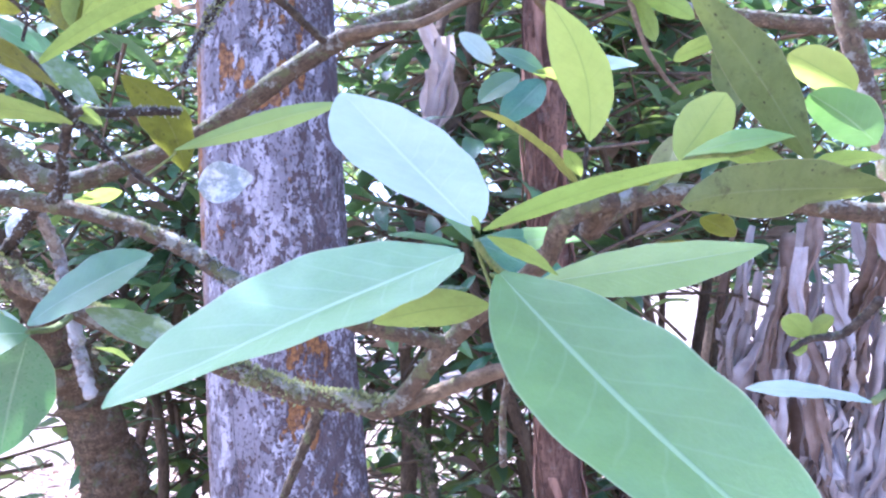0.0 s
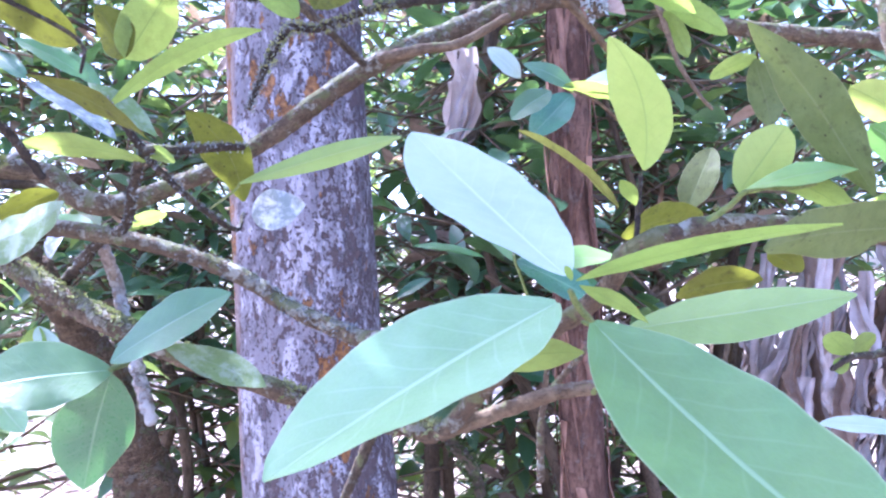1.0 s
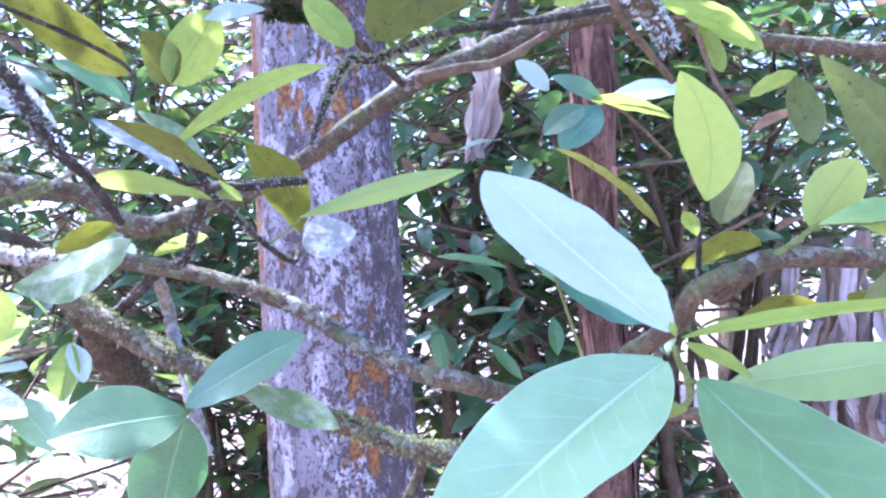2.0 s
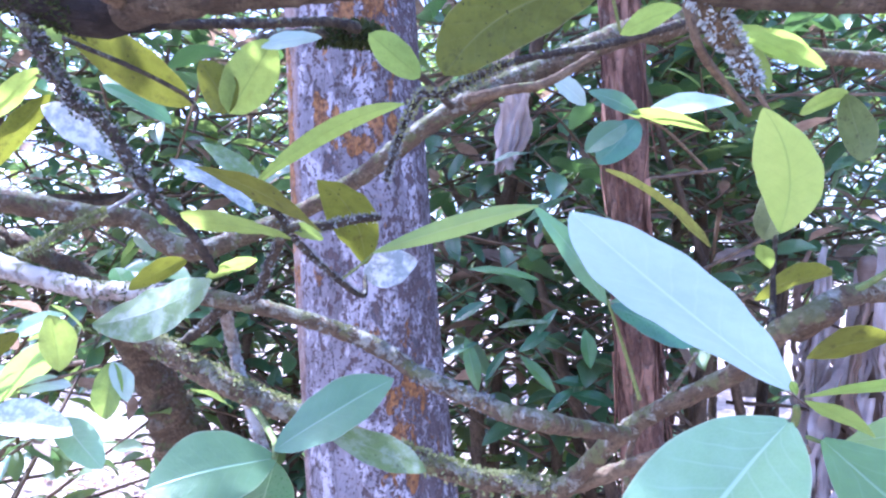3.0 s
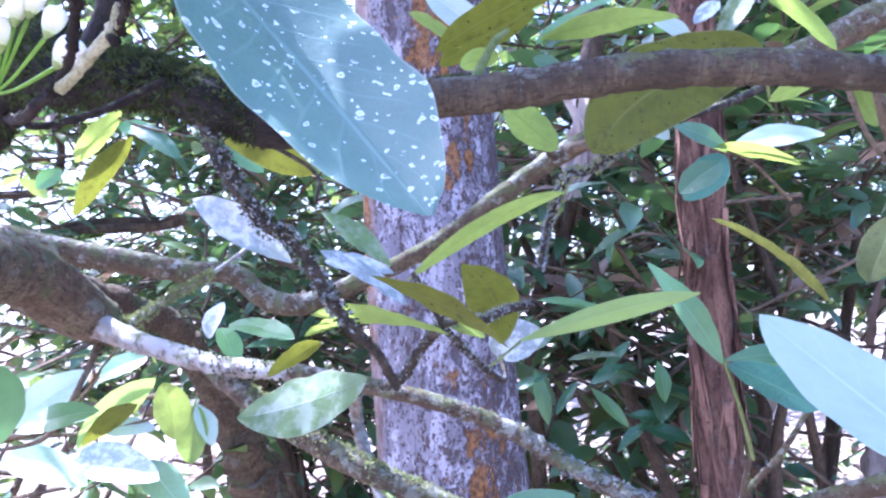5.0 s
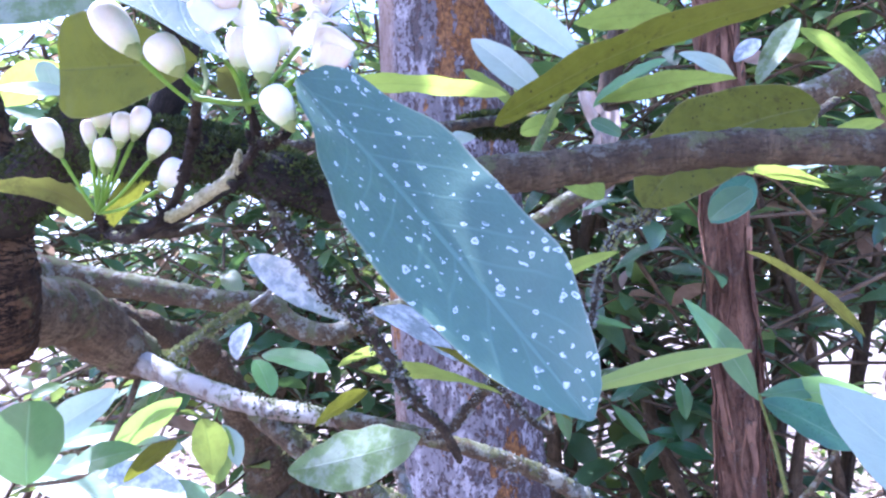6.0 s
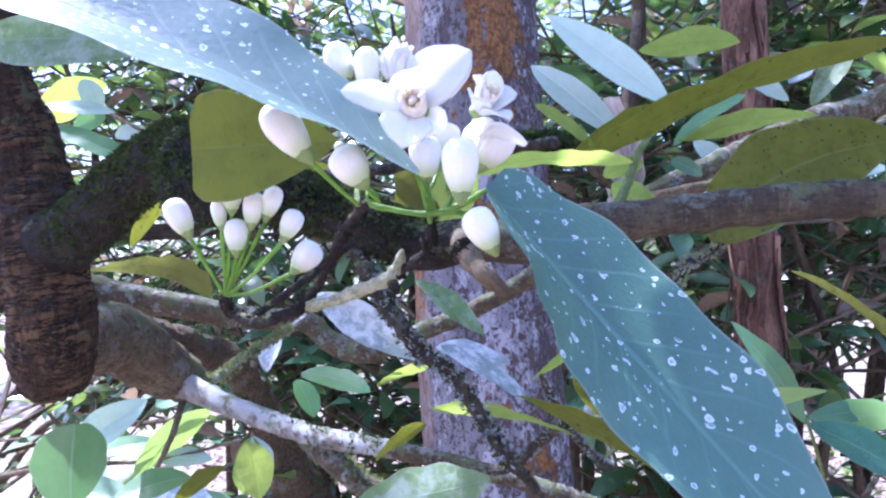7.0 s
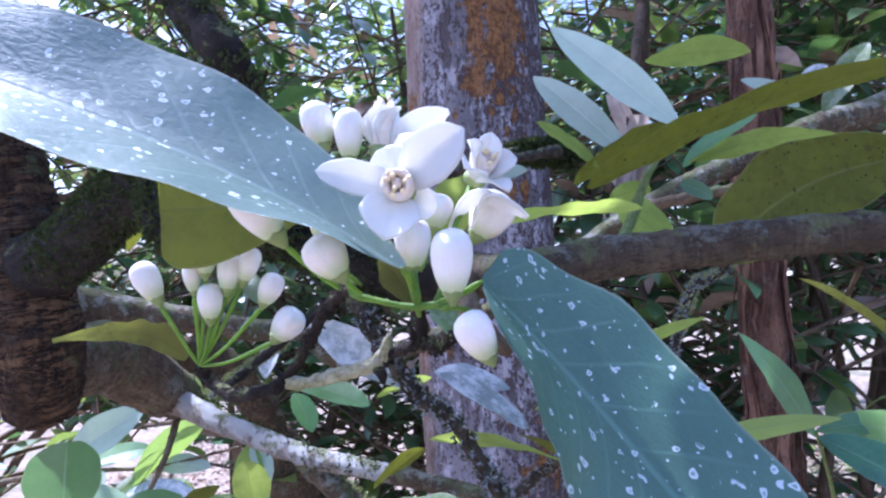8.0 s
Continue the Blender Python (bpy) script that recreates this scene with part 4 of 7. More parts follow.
whorl = thing("leafy_twig", (0.1266, 0.4463, 1.3731), "young citrus twig with a whorl of large pale green leaves", "twig")
limb(whorl, "twig", [(0.1533, 0.5797, 1.3337, 0.0020), (0.1534, 0.4984, 1.3626, 0.0017), (0.1307, 0.4158, 1.3898, 0.0015), (0.1153, 0.3723, 1.4038, 0.0014), (0.1100, 0.3587, 1.4113, 0.0011)], TWIG_GREEN, 0.12)
curved_leaf(whorl, (0.1096, 0.3615, 1.4162), (0.0848, 0.4161, 1.4442), (0.0433, 0.4552, 1.4932), (0.8584, 0.4942, 0.1372), 0.0579, LEAF_SHEEN, 1.10, 0.68, 0.12, 0.18, "blunt-tipped leaf painted pale blue-green for sky sheen")
curved_leaf(whorl, (0.1047, 0.3534, 1.4068), (0.0627, 0.3141, 1.3898), (0.0258, 0.2646, 1.3704), (-0.7692, 0.5491, 0.3269), 0.0431, LEAF_MID, 0.99, 0.66, 0.30, -0.29)
curved_leaf(whorl, (0.1183, 0.3588, 1.3991), (0.1573, 0.3165, 1.3516), (0.1784, 0.2495, 1.3375), (0.9018, 0.3815, 0.2028), 0.0593, LEAF_GREEN, 0.91, 0.74, -0.18, 0.09)
curved_leaf(whorl, (0.1124, 0.3582, 1.4145), (0.1469, 0.3246, 1.4274), (0.1788, 0.3017, 1.4294), (-0.6315, -0.6180, 0.4683), 0.0106, LEAF_YELLOW, 0.93, 0.77, 0.15, -0.02)
curved_leaf(whorl, (0.1320, 0.3711, 1.3950), (0.1710, 0.3706, 1.4002), (0.2153, 0.3632, 1.4073), (-0.0670, 0.5675, 0.8207), 0.0225, LEAF_LIME, 1.01, 0.78, 0.16, -0.06)
limb(whorl, "leaf_stalk", [(0.1150, 0.3640, 1.3990, 0.0009), (0.1240, 0.3690, 1.3955, 0.0008), (0.1335, 0.3711, 1.3951, 0.0007)], TWIG_GREEN, 0.1)
leaf(whorl, (0.1139, 0.3608, 1.4128), (0.1402, 0.3659, 1.3977), (0.3526, -0.8807, 0.3162), 0.0110, LEAF_YELLOW, 1.0, 0.8, 0.03, 0.1)
leaf(whorl, (0.1154, 0.3637, 1.3875), (0.0702, 0.3690, 1.3811), (0.1778, 0.4502, -0.8750), 0.0165, LEAF_YELLOW, 1.0, 0.8, 0.05, 0.15)
leaf(whorl, (0.1114, 0.3616, 1.4144), (0.1086, 0.3582, 1.4203), (-0.8926, 0.4132, -0.1803), 0.0031, LEAF_YELLOW, 1.0, 0.8, 0.05, 0.3)

trio = thing("leafy_twig", (-0.1094, 0.4358, 1.3744), "small citrus twig with three smooth green leaves", "twig")
limb(trio, "twig", [(-0.1797, 0.5831, 1.3742, 0.0024), (-0.1610, 0.5502, 1.3731, 0.0022), (-0.1266, 0.4820, 1.3720, 0.0018), (-0.1138, 0.4476, 1.3734, 0.0016), (-0.1100, 0.4358, 1.3736, 0.0013)], TWIG_GREEN, 0.15)
leaf(trio, (-0.1099, 0.4356, 1.3773), (-0.0492, 0.4408, 1.4111), (0.4518, -0.5078, -0.7335), 0.0291, LEAF_TEAL, 1.0, 0.72, 0.06, 0.15)
leaf(trio, (-0.1095, 0.4378, 1.3731), (-0.1594, 0.4020, 1.3685), (-0.4487, 0.5350, 0.7158), 0.0389, LEAF_TEAL, 1.0, 0.72, 0.06, 0.12)
leaf(trio, (-0.1098, 0.4359, 1.3716), (-0.1260, 0.4392, 1.3128), (0.7706, 0.6120, -0.1779), 0.0382, LEAF_DARK, 1.0, 0.7, 0.04, 0.18)
leaf(trio, (-0.0885, 0.4486, 1.3840), (-0.0355, 0.4525, 1.3614), (-0.1710, -0.8228, -0.5419), 0.0223, LEAF_LICHEN, 1.0, 0.75, 0.04, 0.1)

ruptwig = thing("leafy_twig", (0.1825, 0.5572, 1.4399), "thin citrus twig with translucent yellow-green leaves", "twig")
limb(ruptwig, "twig", [(0.1668, 0.5219, 1.4210, 0.0024), (0.1782, 0.5471, 1.4358, 0.0020), (0.1820, 0.5523, 1.4620, 0.0017), (0.1844, 0.5516, 1.4824, 0.0014)], BARK_DARK, 0.2)
curved_leaf(ruptwig, (0.1850, 0.5478, 1.4833), (0.1833, 0.5014, 1.5201), (0.1519, 0.4798, 1.5483), (0.7709, -0.5942, -0.2295), 0.0381, LEAF_BRIGHT, 1.02, 0.73, 0.14, -0.02)
leaf(ruptwig, (0.1801, 0.5522, 1.4602), (0.1671, 0.5349, 1.4757), (-0.8203, 0.5697, -0.0504), 0.0110, LEAF_YELLOW, 1.0, 0.8, 0.04, 0.2)
leaf(ruptwig, (0.1712, 0.5564, 1.4420), (0.2360, 0.5897, 1.4544), (0.2617, -0.7399, 0.6197), 0.0325, LEAF_OLIVE, 1.0, 0.6, 0.05, 0.15)
leaf(ruptwig, (0.2770, 0.5938, 1.4094), (0.2117, 0.5805, 1.3992), (-0.0061, 0.6277, -0.7784), 0.0281, LEAF_OLIVE, 1.0, 0.6, 0.05, 0.15)
leaf(ruptwig, (0.2201, 0.7982, 1.4825), (0.1183, 0.8091, 1.5692), (-0.1461, 0.9457, -0.2904), 0.0240, LEAF_EATEN, 1.0, 0.7, 0.06, 0.45)

rtwig = thing("leafy_twig", (0.2313, 0.5193, 1.4537), "citrus twig with rounded yellow leaves and olive older leaves", "twig")
limb(rtwig, "twig", [(0.2106, 0.5185, 1.4439, 0.0022), (0.2242, 0.5089, 1.4545, 0.0018), (0.2336, 0.4991, 1.4630, 0.0016), (0.2579, 0.4904, 1.4628, 0.0015), (0.2806, 0.4864, 1.4710, 0.0014)], TWIG_GREEN, 0.2)
leaf(rtwig, (0.2276, 0.5018, 1.4619), (0.2536, 0.4968, 1.4988), (-0.7986, 0.1486, 0.5832), 0.0300, LEAF_BRIGHT, 1.1, 0.5, 0.05, 0.1)
leaf(rtwig, (0.2928, 0.4827, 1.4552), (0.2292, 0.4852, 1.5557), (-0.4949, 0.8025, -0.3333), 0.0296, LEAF_DULL, 0.95, 0.75, 0.04, 0.12)
leaf(rtwig, (0.2263, 0.4887, 1.4619), (0.2839, 0.4816, 1.4701), (0.0101, -0.7227, -0.6911), 0.0165, LEAF_LIME, 1.0, 0.8, 0.06, 0.1)
leaf(rtwig, (0.2407, 0.4892, 1.4695), (0.2890, 0.4929, 1.4448), (0.2607, -0.8893, 0.3756), 0.0223, LEAF_YELLOW, 1.0, 0.7, 0.06, 0.15)
leaf(rtwig, (0.3187, 0.4861, 1.4953), (0.2822, 0.4837, 1.5159), (-0.3673, 0.7360, -0.5687), 0.0229, LEAF_BRIGHT, 1.0, 0.5, 0.05, 0.2)
leaf(rtwig, (0.3295, 0.4876, 1.4660), (0.2932, 0.4850, 1.4942), (-0.4082, 0.7928, -0.4526), 0.0290, LEAF_GREEN, 1.0, 0.5, 0.05, 0.2)
leaf(rtwig, (0.2970, 0.4272, 1.4352), (0.1914, 0.3848, 1.4252), (-0.1640, 0.5932, -0.7881), 0.0264, LEAF_DULL, 1.0, 0.55, 0.05, 0.15, wave=0.02)
leaf(rtwig, (0.2227, 0.4543, 1.4252), (0.2394, 0.4554, 1.4151), (0.3094, -0.8540, 0.4182), 0.0159, LEAF_OLIVE, 1.0, 0.6, 0.05, 0.15)
leaf(rtwig, (0.2787, 0.4659, 1.4498), (0.3155, 0.4574, 1.4534), (-0.2414, -0.8450, 0.4773), 0.0150, LEAF_YELLOW, 1.0, 0.7, 0.05, 0.15)

ctwig = thing("leafy_twig", (-0.1136, 0.4792, 1.4918), "dark crusted citrus twig with yellow-green and olive leaves", "twig")
limb(ctwig, "twig", [(-0.2453, 0.5940, 1.4099, 0.0040), (-0.2146, 0.5701, 1.4254, 0.0038), (-0.1815, 0.5462, 1.4446, 0.0036), (-0.1497, 0.5225, 1.4538, 0.0030), (-0.1320, 0.4983, 1.4740, 0.0028), (-0.1136, 0.4792, 1.4918, 0.0030), (-0.0944, 0.4812, 1.4927, 0.0026), (-0.0801, 0.4976, 1.4973, 0.0024), (-0.0660, 0.5092, 1.4991, 0.0022)], BARK_DARK, 0.35)
limb(ctwig, "twig", [(-0.1276, 0.4612, 1.5199, 0.0016), (-0.1214, 0.4727, 1.5047, 0.0022), (-0.1136, 0.4792, 1.4918, 0.0026)], BARK_DARK, 0.3)
limb(ctwig, "twig", [(-0.1148, 0.4843, 1.4886, 0.0022), (-0.0995, 0.5071, 1.4675, 0.0020), (-0.0850, 0.5398, 1.4507, 0.0018), (-0.0874, 0.5640, 1.4641, 0.0013)], BARK_DARK, 0.3)
leaf(ctwig, (-0.1107, 0.4735, 1.4856), (-0.1896, 0.4785, 1.4982), (-0.0309, 0.8470, -0.5307), 0.0200, LEAF_YELLOW, 0.9, 0.6, 0.06, 0.15)
leaf(ctwig, (-0.1136, 0.4792, 1.4918), (-0.0907, 0.4669, 1.4848), (-0.0214, -0.5257, 0.8504), 0.0107, LEAF_YELLOW, 1.0, 0.7, 0.05, 0.15)
curved_leaf(ctwig, (-0.0866, 0.5613, 1.4717), (-0.0837, 0.5395, 1.5108), (-0.1068, 0.5154, 1.5249), (0.9603, -0.1494, 0.2356), 0.0331, LEAF_OLIVE, 1.01, 0.74, 0.14, -0.04, rough=2.5)
curved_leaf(ctwig, (-0.0732, 0.5169, 1.4777), (-0.0143, 0.5214, 1.4963), (0.0305, 0.5124, 1.5029), (-0.2394, -0.1844, 0.9532), 0.0138, LEAF_LIME, 1.02, 0.75, 0.15)
limb(ctwig, "leaf_stalk", [(-0.0728, 0.5169, 1.4778, 0.0008), (-0.0770, 0.5200, 1.4740, 0.0008), (-0.0930, 0.5180, 1.4620, 0.0009)], TWIG_GREEN, 0.1)
curved_leaf(ctwig, (-0.1322, 0.4710, 1.5159), (-0.0831, 0.4643, 1.5525), (-0.0454, 0.4801, 1.5608), (-0.3130, -0.6085, 0.7292), 0.0118, LEAF_YELLOW, 1.01, 0.75, 0.15)
leaf(ctwig, (-0.2881, 0.7498, 1.4657), (-0.2337, 0.7522, 1.4848), (-0.1615, -0.8113, 0.5619), 0.0206, LEAF_YELLOW, 1.0, 0.7, 0.06, 0.1)
leaf(ctwig, (-0.0982, 0.6103, 1.4664), (-0.0558, 0.6124, 1.4742), (0.1847, -0.1059, -0.9771), 0.0316, LEAF_WHITE, 0.75, 0.7, 0.05, 0.1, wave=0.03)
leaf(ctwig, (-0.1390, 0.4137, 1.5183), (-0.0763, 0.4128, 1.4835), (0.2555, -0.8394, 0.4797), 0.0144, LEAF_OLIVE, 1.0, 0.7, 0.05, 0.1)
curved_leaf(ctwig, (-0.1948, 0.4638, 1.5279), (-0.2225, 0.4520, 1.5530), (-0.2470, 0.4560, 1.5640), (0.4630, 0.2743, 0.8428), 0.0200, LEAF_WHITE, 1.02, 0.74, 0.15, rough=3.0)
leaf(ctwig, (-0.1819, 0.4746, 1.5342), (-0.1355, 0.4876, 1.5020), (-0.1117, -0.8560, -0.5048), 0.0188, LEAF_WHITE, 1.0, 0.7, 0.05, 0.12)
leaf(ctwig, (-0.1682, 0.6013, 1.5278), (-0.2184, 0.5931, 1.5700), (0.3300, 0.7725, 0.5425), 0.0205, LEAF_LICHEN, 1.0, 0.7, 0.05, 0.1)
curved_leaf(ctwig, (-0.2387, 0.4884, 1.4390), (-0.2035, 0.4967, 1.4426), (-0.1556, 0.4695, 1.4632), (-0.1579, 0.4384, 0.8848), 0.0345, LEAF_LICHEN, 1.01, 0.70, 0.15, 0.03, ripple=(0.07, 0.3, 0.4), rough=2.0)
leaf(ctwig, (-0.1463, 0.5034, 1.5206), (-0.1901, 0.5078, 1.5299), (0.1970, 0.8124, 0.5488), 0.0181, LEAF_WHITE, 1.0, 0.7, 0.05, 0.12)

utwig = thing("leafy_twig", (-0.2100, 0.6065, 1.6681), "citrus twig with dull olive leaves seen from below", "twig")
limb(utwig, "twig", [(-0.2726, 0.5023, 1.6347, 0.0040), (-0.2385, 0.5449, 1.6447, 0.0040), (-0.1814, 0.5893, 1.6577, 0.0040), (-0.1303, 0.6330, 1.6732, 0.0036), (-0.1094, 0.6745, 1.6825, 0.0050)], BARK_DARK, 0.3)
limb(utwig, "twig", [(-0.3178, 0.5781, 1.6509, 0.0020), (-0.2591, 0.5843, 1.6236, 0.0018), (-0.2207, 0.5887, 1.5991, 0.0015), (-0.2214, 0.5897, 1.5757, 0.0012)], BARK_DARK, 0.2)
leaf(utwig, (-0.2224, 0.5886, 1.5979), (-0.3175, 0.5778, 1.6586), (-0.5228, 0.4132, -0.7456), 0.0415, LEAF_OLIVE, 0.95, 0.65, 0.05, 0.15)
leaf(utwig, (-0.2143, 0.6393, 1.6032), (-0.1750, 0.6398, 1.6631), (-0.6882, -0.5636, 0.4568), 0.0439, LEAF_YELLOW, 0.9, 0.6, 0.05, 0.2)
leaf(utwig, (-0.2134, 0.6393, 1.6041), (-0.2373, 0.6352, 1.6480), (-0.8626, 0.2341, -0.4484), 0.0363, LEAF_OLIVE, 0.9, 0.6, 0.05, 0.2)
leaf(utwig, (-0.1855, 0.6392, 1.6573), (-0.1347, 0.6431, 1.6639), (0.1482, -0.4055, -0.9020), 0.0199, LEAF_SHEEN, 1.0, 0.7, 0.06, 0.1)
leaf(utwig, (-0.3879, 0.8731, 1.6617), (-0.4665, 0.8639, 1.7172), (0.3976, 0.6291, 0.6680), 0.0317, LEAF_TEAL, 1.0, 0.7, 0.06, 0.1)
leaf(utwig, (-0.0443, 0.5568, 1.5992), (-0.0783, 0.5515, 1.6299), (-0.6462, 0.4114, -0.6428), 0.0239, LEAF_YELLOW, 1.0, 0.55, 0.05, 0.2)
curved_leaf(utwig, (0.0794, 0.5251, 1.6441), (0.0073, 0.5266, 1.6396), (-0.0249, 0.5211, 1.5885), (-0.4710, 0.0991, 0.8766), 0.0540, LEAF_OLIVE, 1.04, 0.52, 0.14, -0.17, "large speckled olive leaf seen from below", ripple=(0.05, 0.35, 0.5), rough=2.0)
limb(utwig, "leaf_stalk", [(0.0790, 0.5251, 1.6440, 0.0010), (0.0850, 0.5450, 1.6470, 0.0011), (0.0950, 0.5700, 1.6270, 0.0012)], TWIG_GREEN, 0.1)
leaf(utwig, (-0.1095, 0.4620, 1.6304), (-0.0570, 0.4669, 1.6566), (-0.1378, -0.8847, 0.4453), 0.0241, LEAF_OLIVE, 0.9, 0.6, 0.05, 0.15)
leaf(utwig, (0.0944, 0.5704, 1.6262), (0.1386, 0.5744, 1.6431), (-0.1367, -0.8238, 0.5501), 0.0206, LEAF_YELLOW, 1.0, 0.7, 0.05, 0.1)
leaf(utwig, (0.1732, 0.5788, 1.6296), (0.2303, 0.5862, 1.6049), (0.2361, -0.9349, 0.2648), 0.0228, LEAF_YELLOW, 1.0, 0.7, 0.05, 0.1)
leaf(utwig, (0.1621, 0.5596, 1.6206), (0.2286, 0.5665, 1.5925), (0.2137, -0.9374, 0.2751), 0.0202, LEAF_YELLOW, 1.0, 0.7, 0.05, 0.1)

rftwig = thing("leafy_twig", (-0.0859, 0.4193, 1.6164), "citrus twig with pale glossy leaves and one long wavy olive leaf", "twig")
limb(rftwig, "twig", [(-0.0936, 0.4118, 1.5975, 0.0026), (-0.0858, 0.4214, 1.6128, 0.0022), (-0.0790, 0.4299, 1.6282, 0.0018), (-0.0718, 0.4407, 1.6381, 0.0014)], TWIG_GREEN, 0.2)
curved_leaf(rftwig, (-0.1057, 0.4212, 1.6236), (-0.0390, 0.4114, 1.6595), (0.0321, 0.4202, 1.6692), (-0.1368, -0.9094, 0.3929), 0.0251, LEAF_OLIVE, 0.83, 0.69, 0.16, -0.06, ripple=(0.08, 0.28, 0.3), rough=2.5)
curved_leaf(rftwig, (-0.0655, 0.4229, 1.6486), (-0.0895, 0.4501, 1.6829), (-0.1172, 0.4932, 1.7207), (0.7814, -0.0623, 0.6209), 0.0190, LEAF_SHEEN, 0.98, 0.69, 0.15)
curved_leaf(rftwig, (-0.0762, 0.4853, 1.6434), (-0.1060, 0.5082, 1.6813), (-0.1277, 0.5465, 1.7091), (0.7923, 0.0121, 0.6100), 0.0189, LEAF_SHEEN, 1.04, 0.75, 0.16)
leaf(rftwig, (-0.0563, 0.4531, 1.6369), (0.0186, 0.4736, 1.6501), (0.1317, -0.8303, 0.5415), 0.0142, LEAF_YELLOW, 1.0, 0.7, 0.05, 0.12)
leaf(rftwig, (-0.0973, 0.4572, 1.6370), (-0.1268, 0.4721, 1.6646), (-0.0996, 0.8277, -0.5523), 0.0121, LEAF_YELLOW, 1.0, 0.7, 0.05, 0.12)
leaf(rftwig, (-0.0603, 0.5406, 1.7123), (0.0038, 0.5497, 1.7160), (0.0885, -0.8399, 0.5355), 0.0211, LEAF_YELLOW, 1.0, 0.6, 0.05, 0.12)

ntwig = thing("leafy_twig", (0.1117, 0.7607, 1.4303), "slender citrus twig with narrow blue-green leaves", "twig")
limb(ntwig, "twig", [(0.1457, 0.8102, 1.3292, 0.0022), (0.1256, 0.7747, 1.3857, 0.0018), (0.1115, 0.7608, 1.4277, 0.0014), (0.1093, 0.7602, 1.4357, 0.0012)], TWIG_GREEN, 0.15)
limb(ntwig, "twig", [(0.1389, 0.8774, 1.1796, 0.0045), (0.1435, 0.8532, 1.2717, 0.0036), (0.1840, 0.8452, 1.3262, 0.0032), (0.2193, 0.8573, 1.3702, 0.0024)], BARK_GREY, 0.2)
limb(ntwig, "twig", [(0.1435, 0.8532, 1.2717, 0.0034), (0.1460, 0.8202, 1.3324, 0.0026)], BARK_GREY, 0.2)
leaf(ntwig, (0.1095, 0.7605, 1.4293), (0.0385, 0.7269, 1.5264), (0.6520, 0.4287, 0.6253), 0.0267, LEAF_TEAL, 1.0, 0.75, 0.04, 0.15)
leaf(ntwig, (0.1116, 0.7608, 1.4292), (0.1859, 0.7516, 1.3883), (-0.4153, -0.6842, -0.5995), 0.0442, LEAF_DARK, 1.0, 0.7, 0.05, 0.15)
leaf(ntwig, (0.1308, 0.7943, 1.4215), (0.1993, 0.7650, 1.3871), (-0.5416, -0.6727, -0.5041), 0.0449, LEAF_DARK, 1.0, 0.7, 0.05, 0.15)
leaf(ntwig, (0.1282, 0.7938, 1.4254), (0.2185, 0.7859, 1.4291), (-0.0491, -0.8226, -0.5665), 0.0380, LEAF_LIME, 1.0, 0.7, 0.05, 0.15)
leaf(ntwig, (0.1133, 0.7709, 1.4314), (0.1950, 0.8111, 1.4286), (0.3499, -0.7506, -0.5605), 0.0223, LEAF_TEAL, 1.0, 0.7, 0.05, 0.15)

htwig = thing("leafy_twig", (0.2212, 1.0947, 1.6877), "thin twig with a dark drooping leaf among paler ones", "twig")
limb(htwig, "twig", [(0.3622, 1.2539, 1.6288, 0.0030), (0.2662, 1.1305, 1.6741, 0.0024), (0.2211, 1.0948, 1.6861, 0.0020)], BARK_BROWN, 0.2)
leaf(htwig, (0.2185, 1.0947, 1.6813), (0.1553, 1.0810, 1.6181), (-0.7134, 0.2142, 0.6672), 0.0530, LEAF_DARK, 1.0, 0.6, 0.05, 0.2)
leaf(htwig, (0.2010, 1.0922, 1.6933), (0.3224, 1.0969, 1.6609), (0.1423, -0.9051, 0.4008), 0.0330, LEAF_YELLOW, 1.0, 0.7, 0.05, 0.15)
leaf(htwig, (0.2213, 1.0945, 1.6910), (0.1472, 1.0946, 1.7306), (0.4479, 0.3101, 0.8386), 0.0302, LEAF_TEAL, 1.0, 0.7, 0.05, 0.15)
leaf(htwig, (0.2323, 1.1055, 1.6961), (0.3646, 1.1193, 1.7081), (0.1317, -0.5583, -0.8191), 0.0422, LEAF_SHEEN, 1.0, 0.7, 0.05, 0.15)
leaf(htwig, (0.1430, 1.0952, 1.7092), (0.0946, 1.0877, 1.7539), (0.6147, 0.3222, 0.7199), 0.0364, LEAF_SHEEN, 1.0, 0.7, 0.05, 0.15)

fl = thing("flowering_twig", (-0.1803, 0.2580, 1.5681), "flowering citrus twig with white buds and open blossoms", "flower twig")
limb(fl, "twig", [(-0.1836, 0.2679, 1.5663, 0.0016), (-0.1770, 0.2640, 1.5672, 0.0013), (-0.1697, 0.2590, 1.5693, 0.0015), (-0.1630, 0.2548, 1.5712, 0.0014), (-0.1585, 0.2525, 1.5730, 0.0015), (-0.1562, 0.2510, 1.5760, 0.0012), (-0.1552, 0.2500, 1.5788, 0.0006)], TWIG_MIX, 0.38, "greenish tan twig end")
limb(fl, "twig", [(-0.2137, 0.2872, 1.5660, 0.0016), (-0.2060, 0.2800, 1.5630, 0.0015), (-0.1985, 0.2750, 1.5622, 0.0015), (-0.1900, 0.2700, 1.5640, 0.0014), (-0.1836, 0.2679, 1.5663, 0.0016)], TWIG_DARK, 0.4, "dark brown twig")
limb(fl, "twig", [(-0.1861, 0.3223, 1.5853, 0.0013), (-0.1990, 0.3080, 1.5720, 0.0012), (-0.2060, 0.2900, 1.5635, 0.0011), (-0.2040, 0.2785, 1.5628, 0.0011)], TWIG_DARK, 0.3)
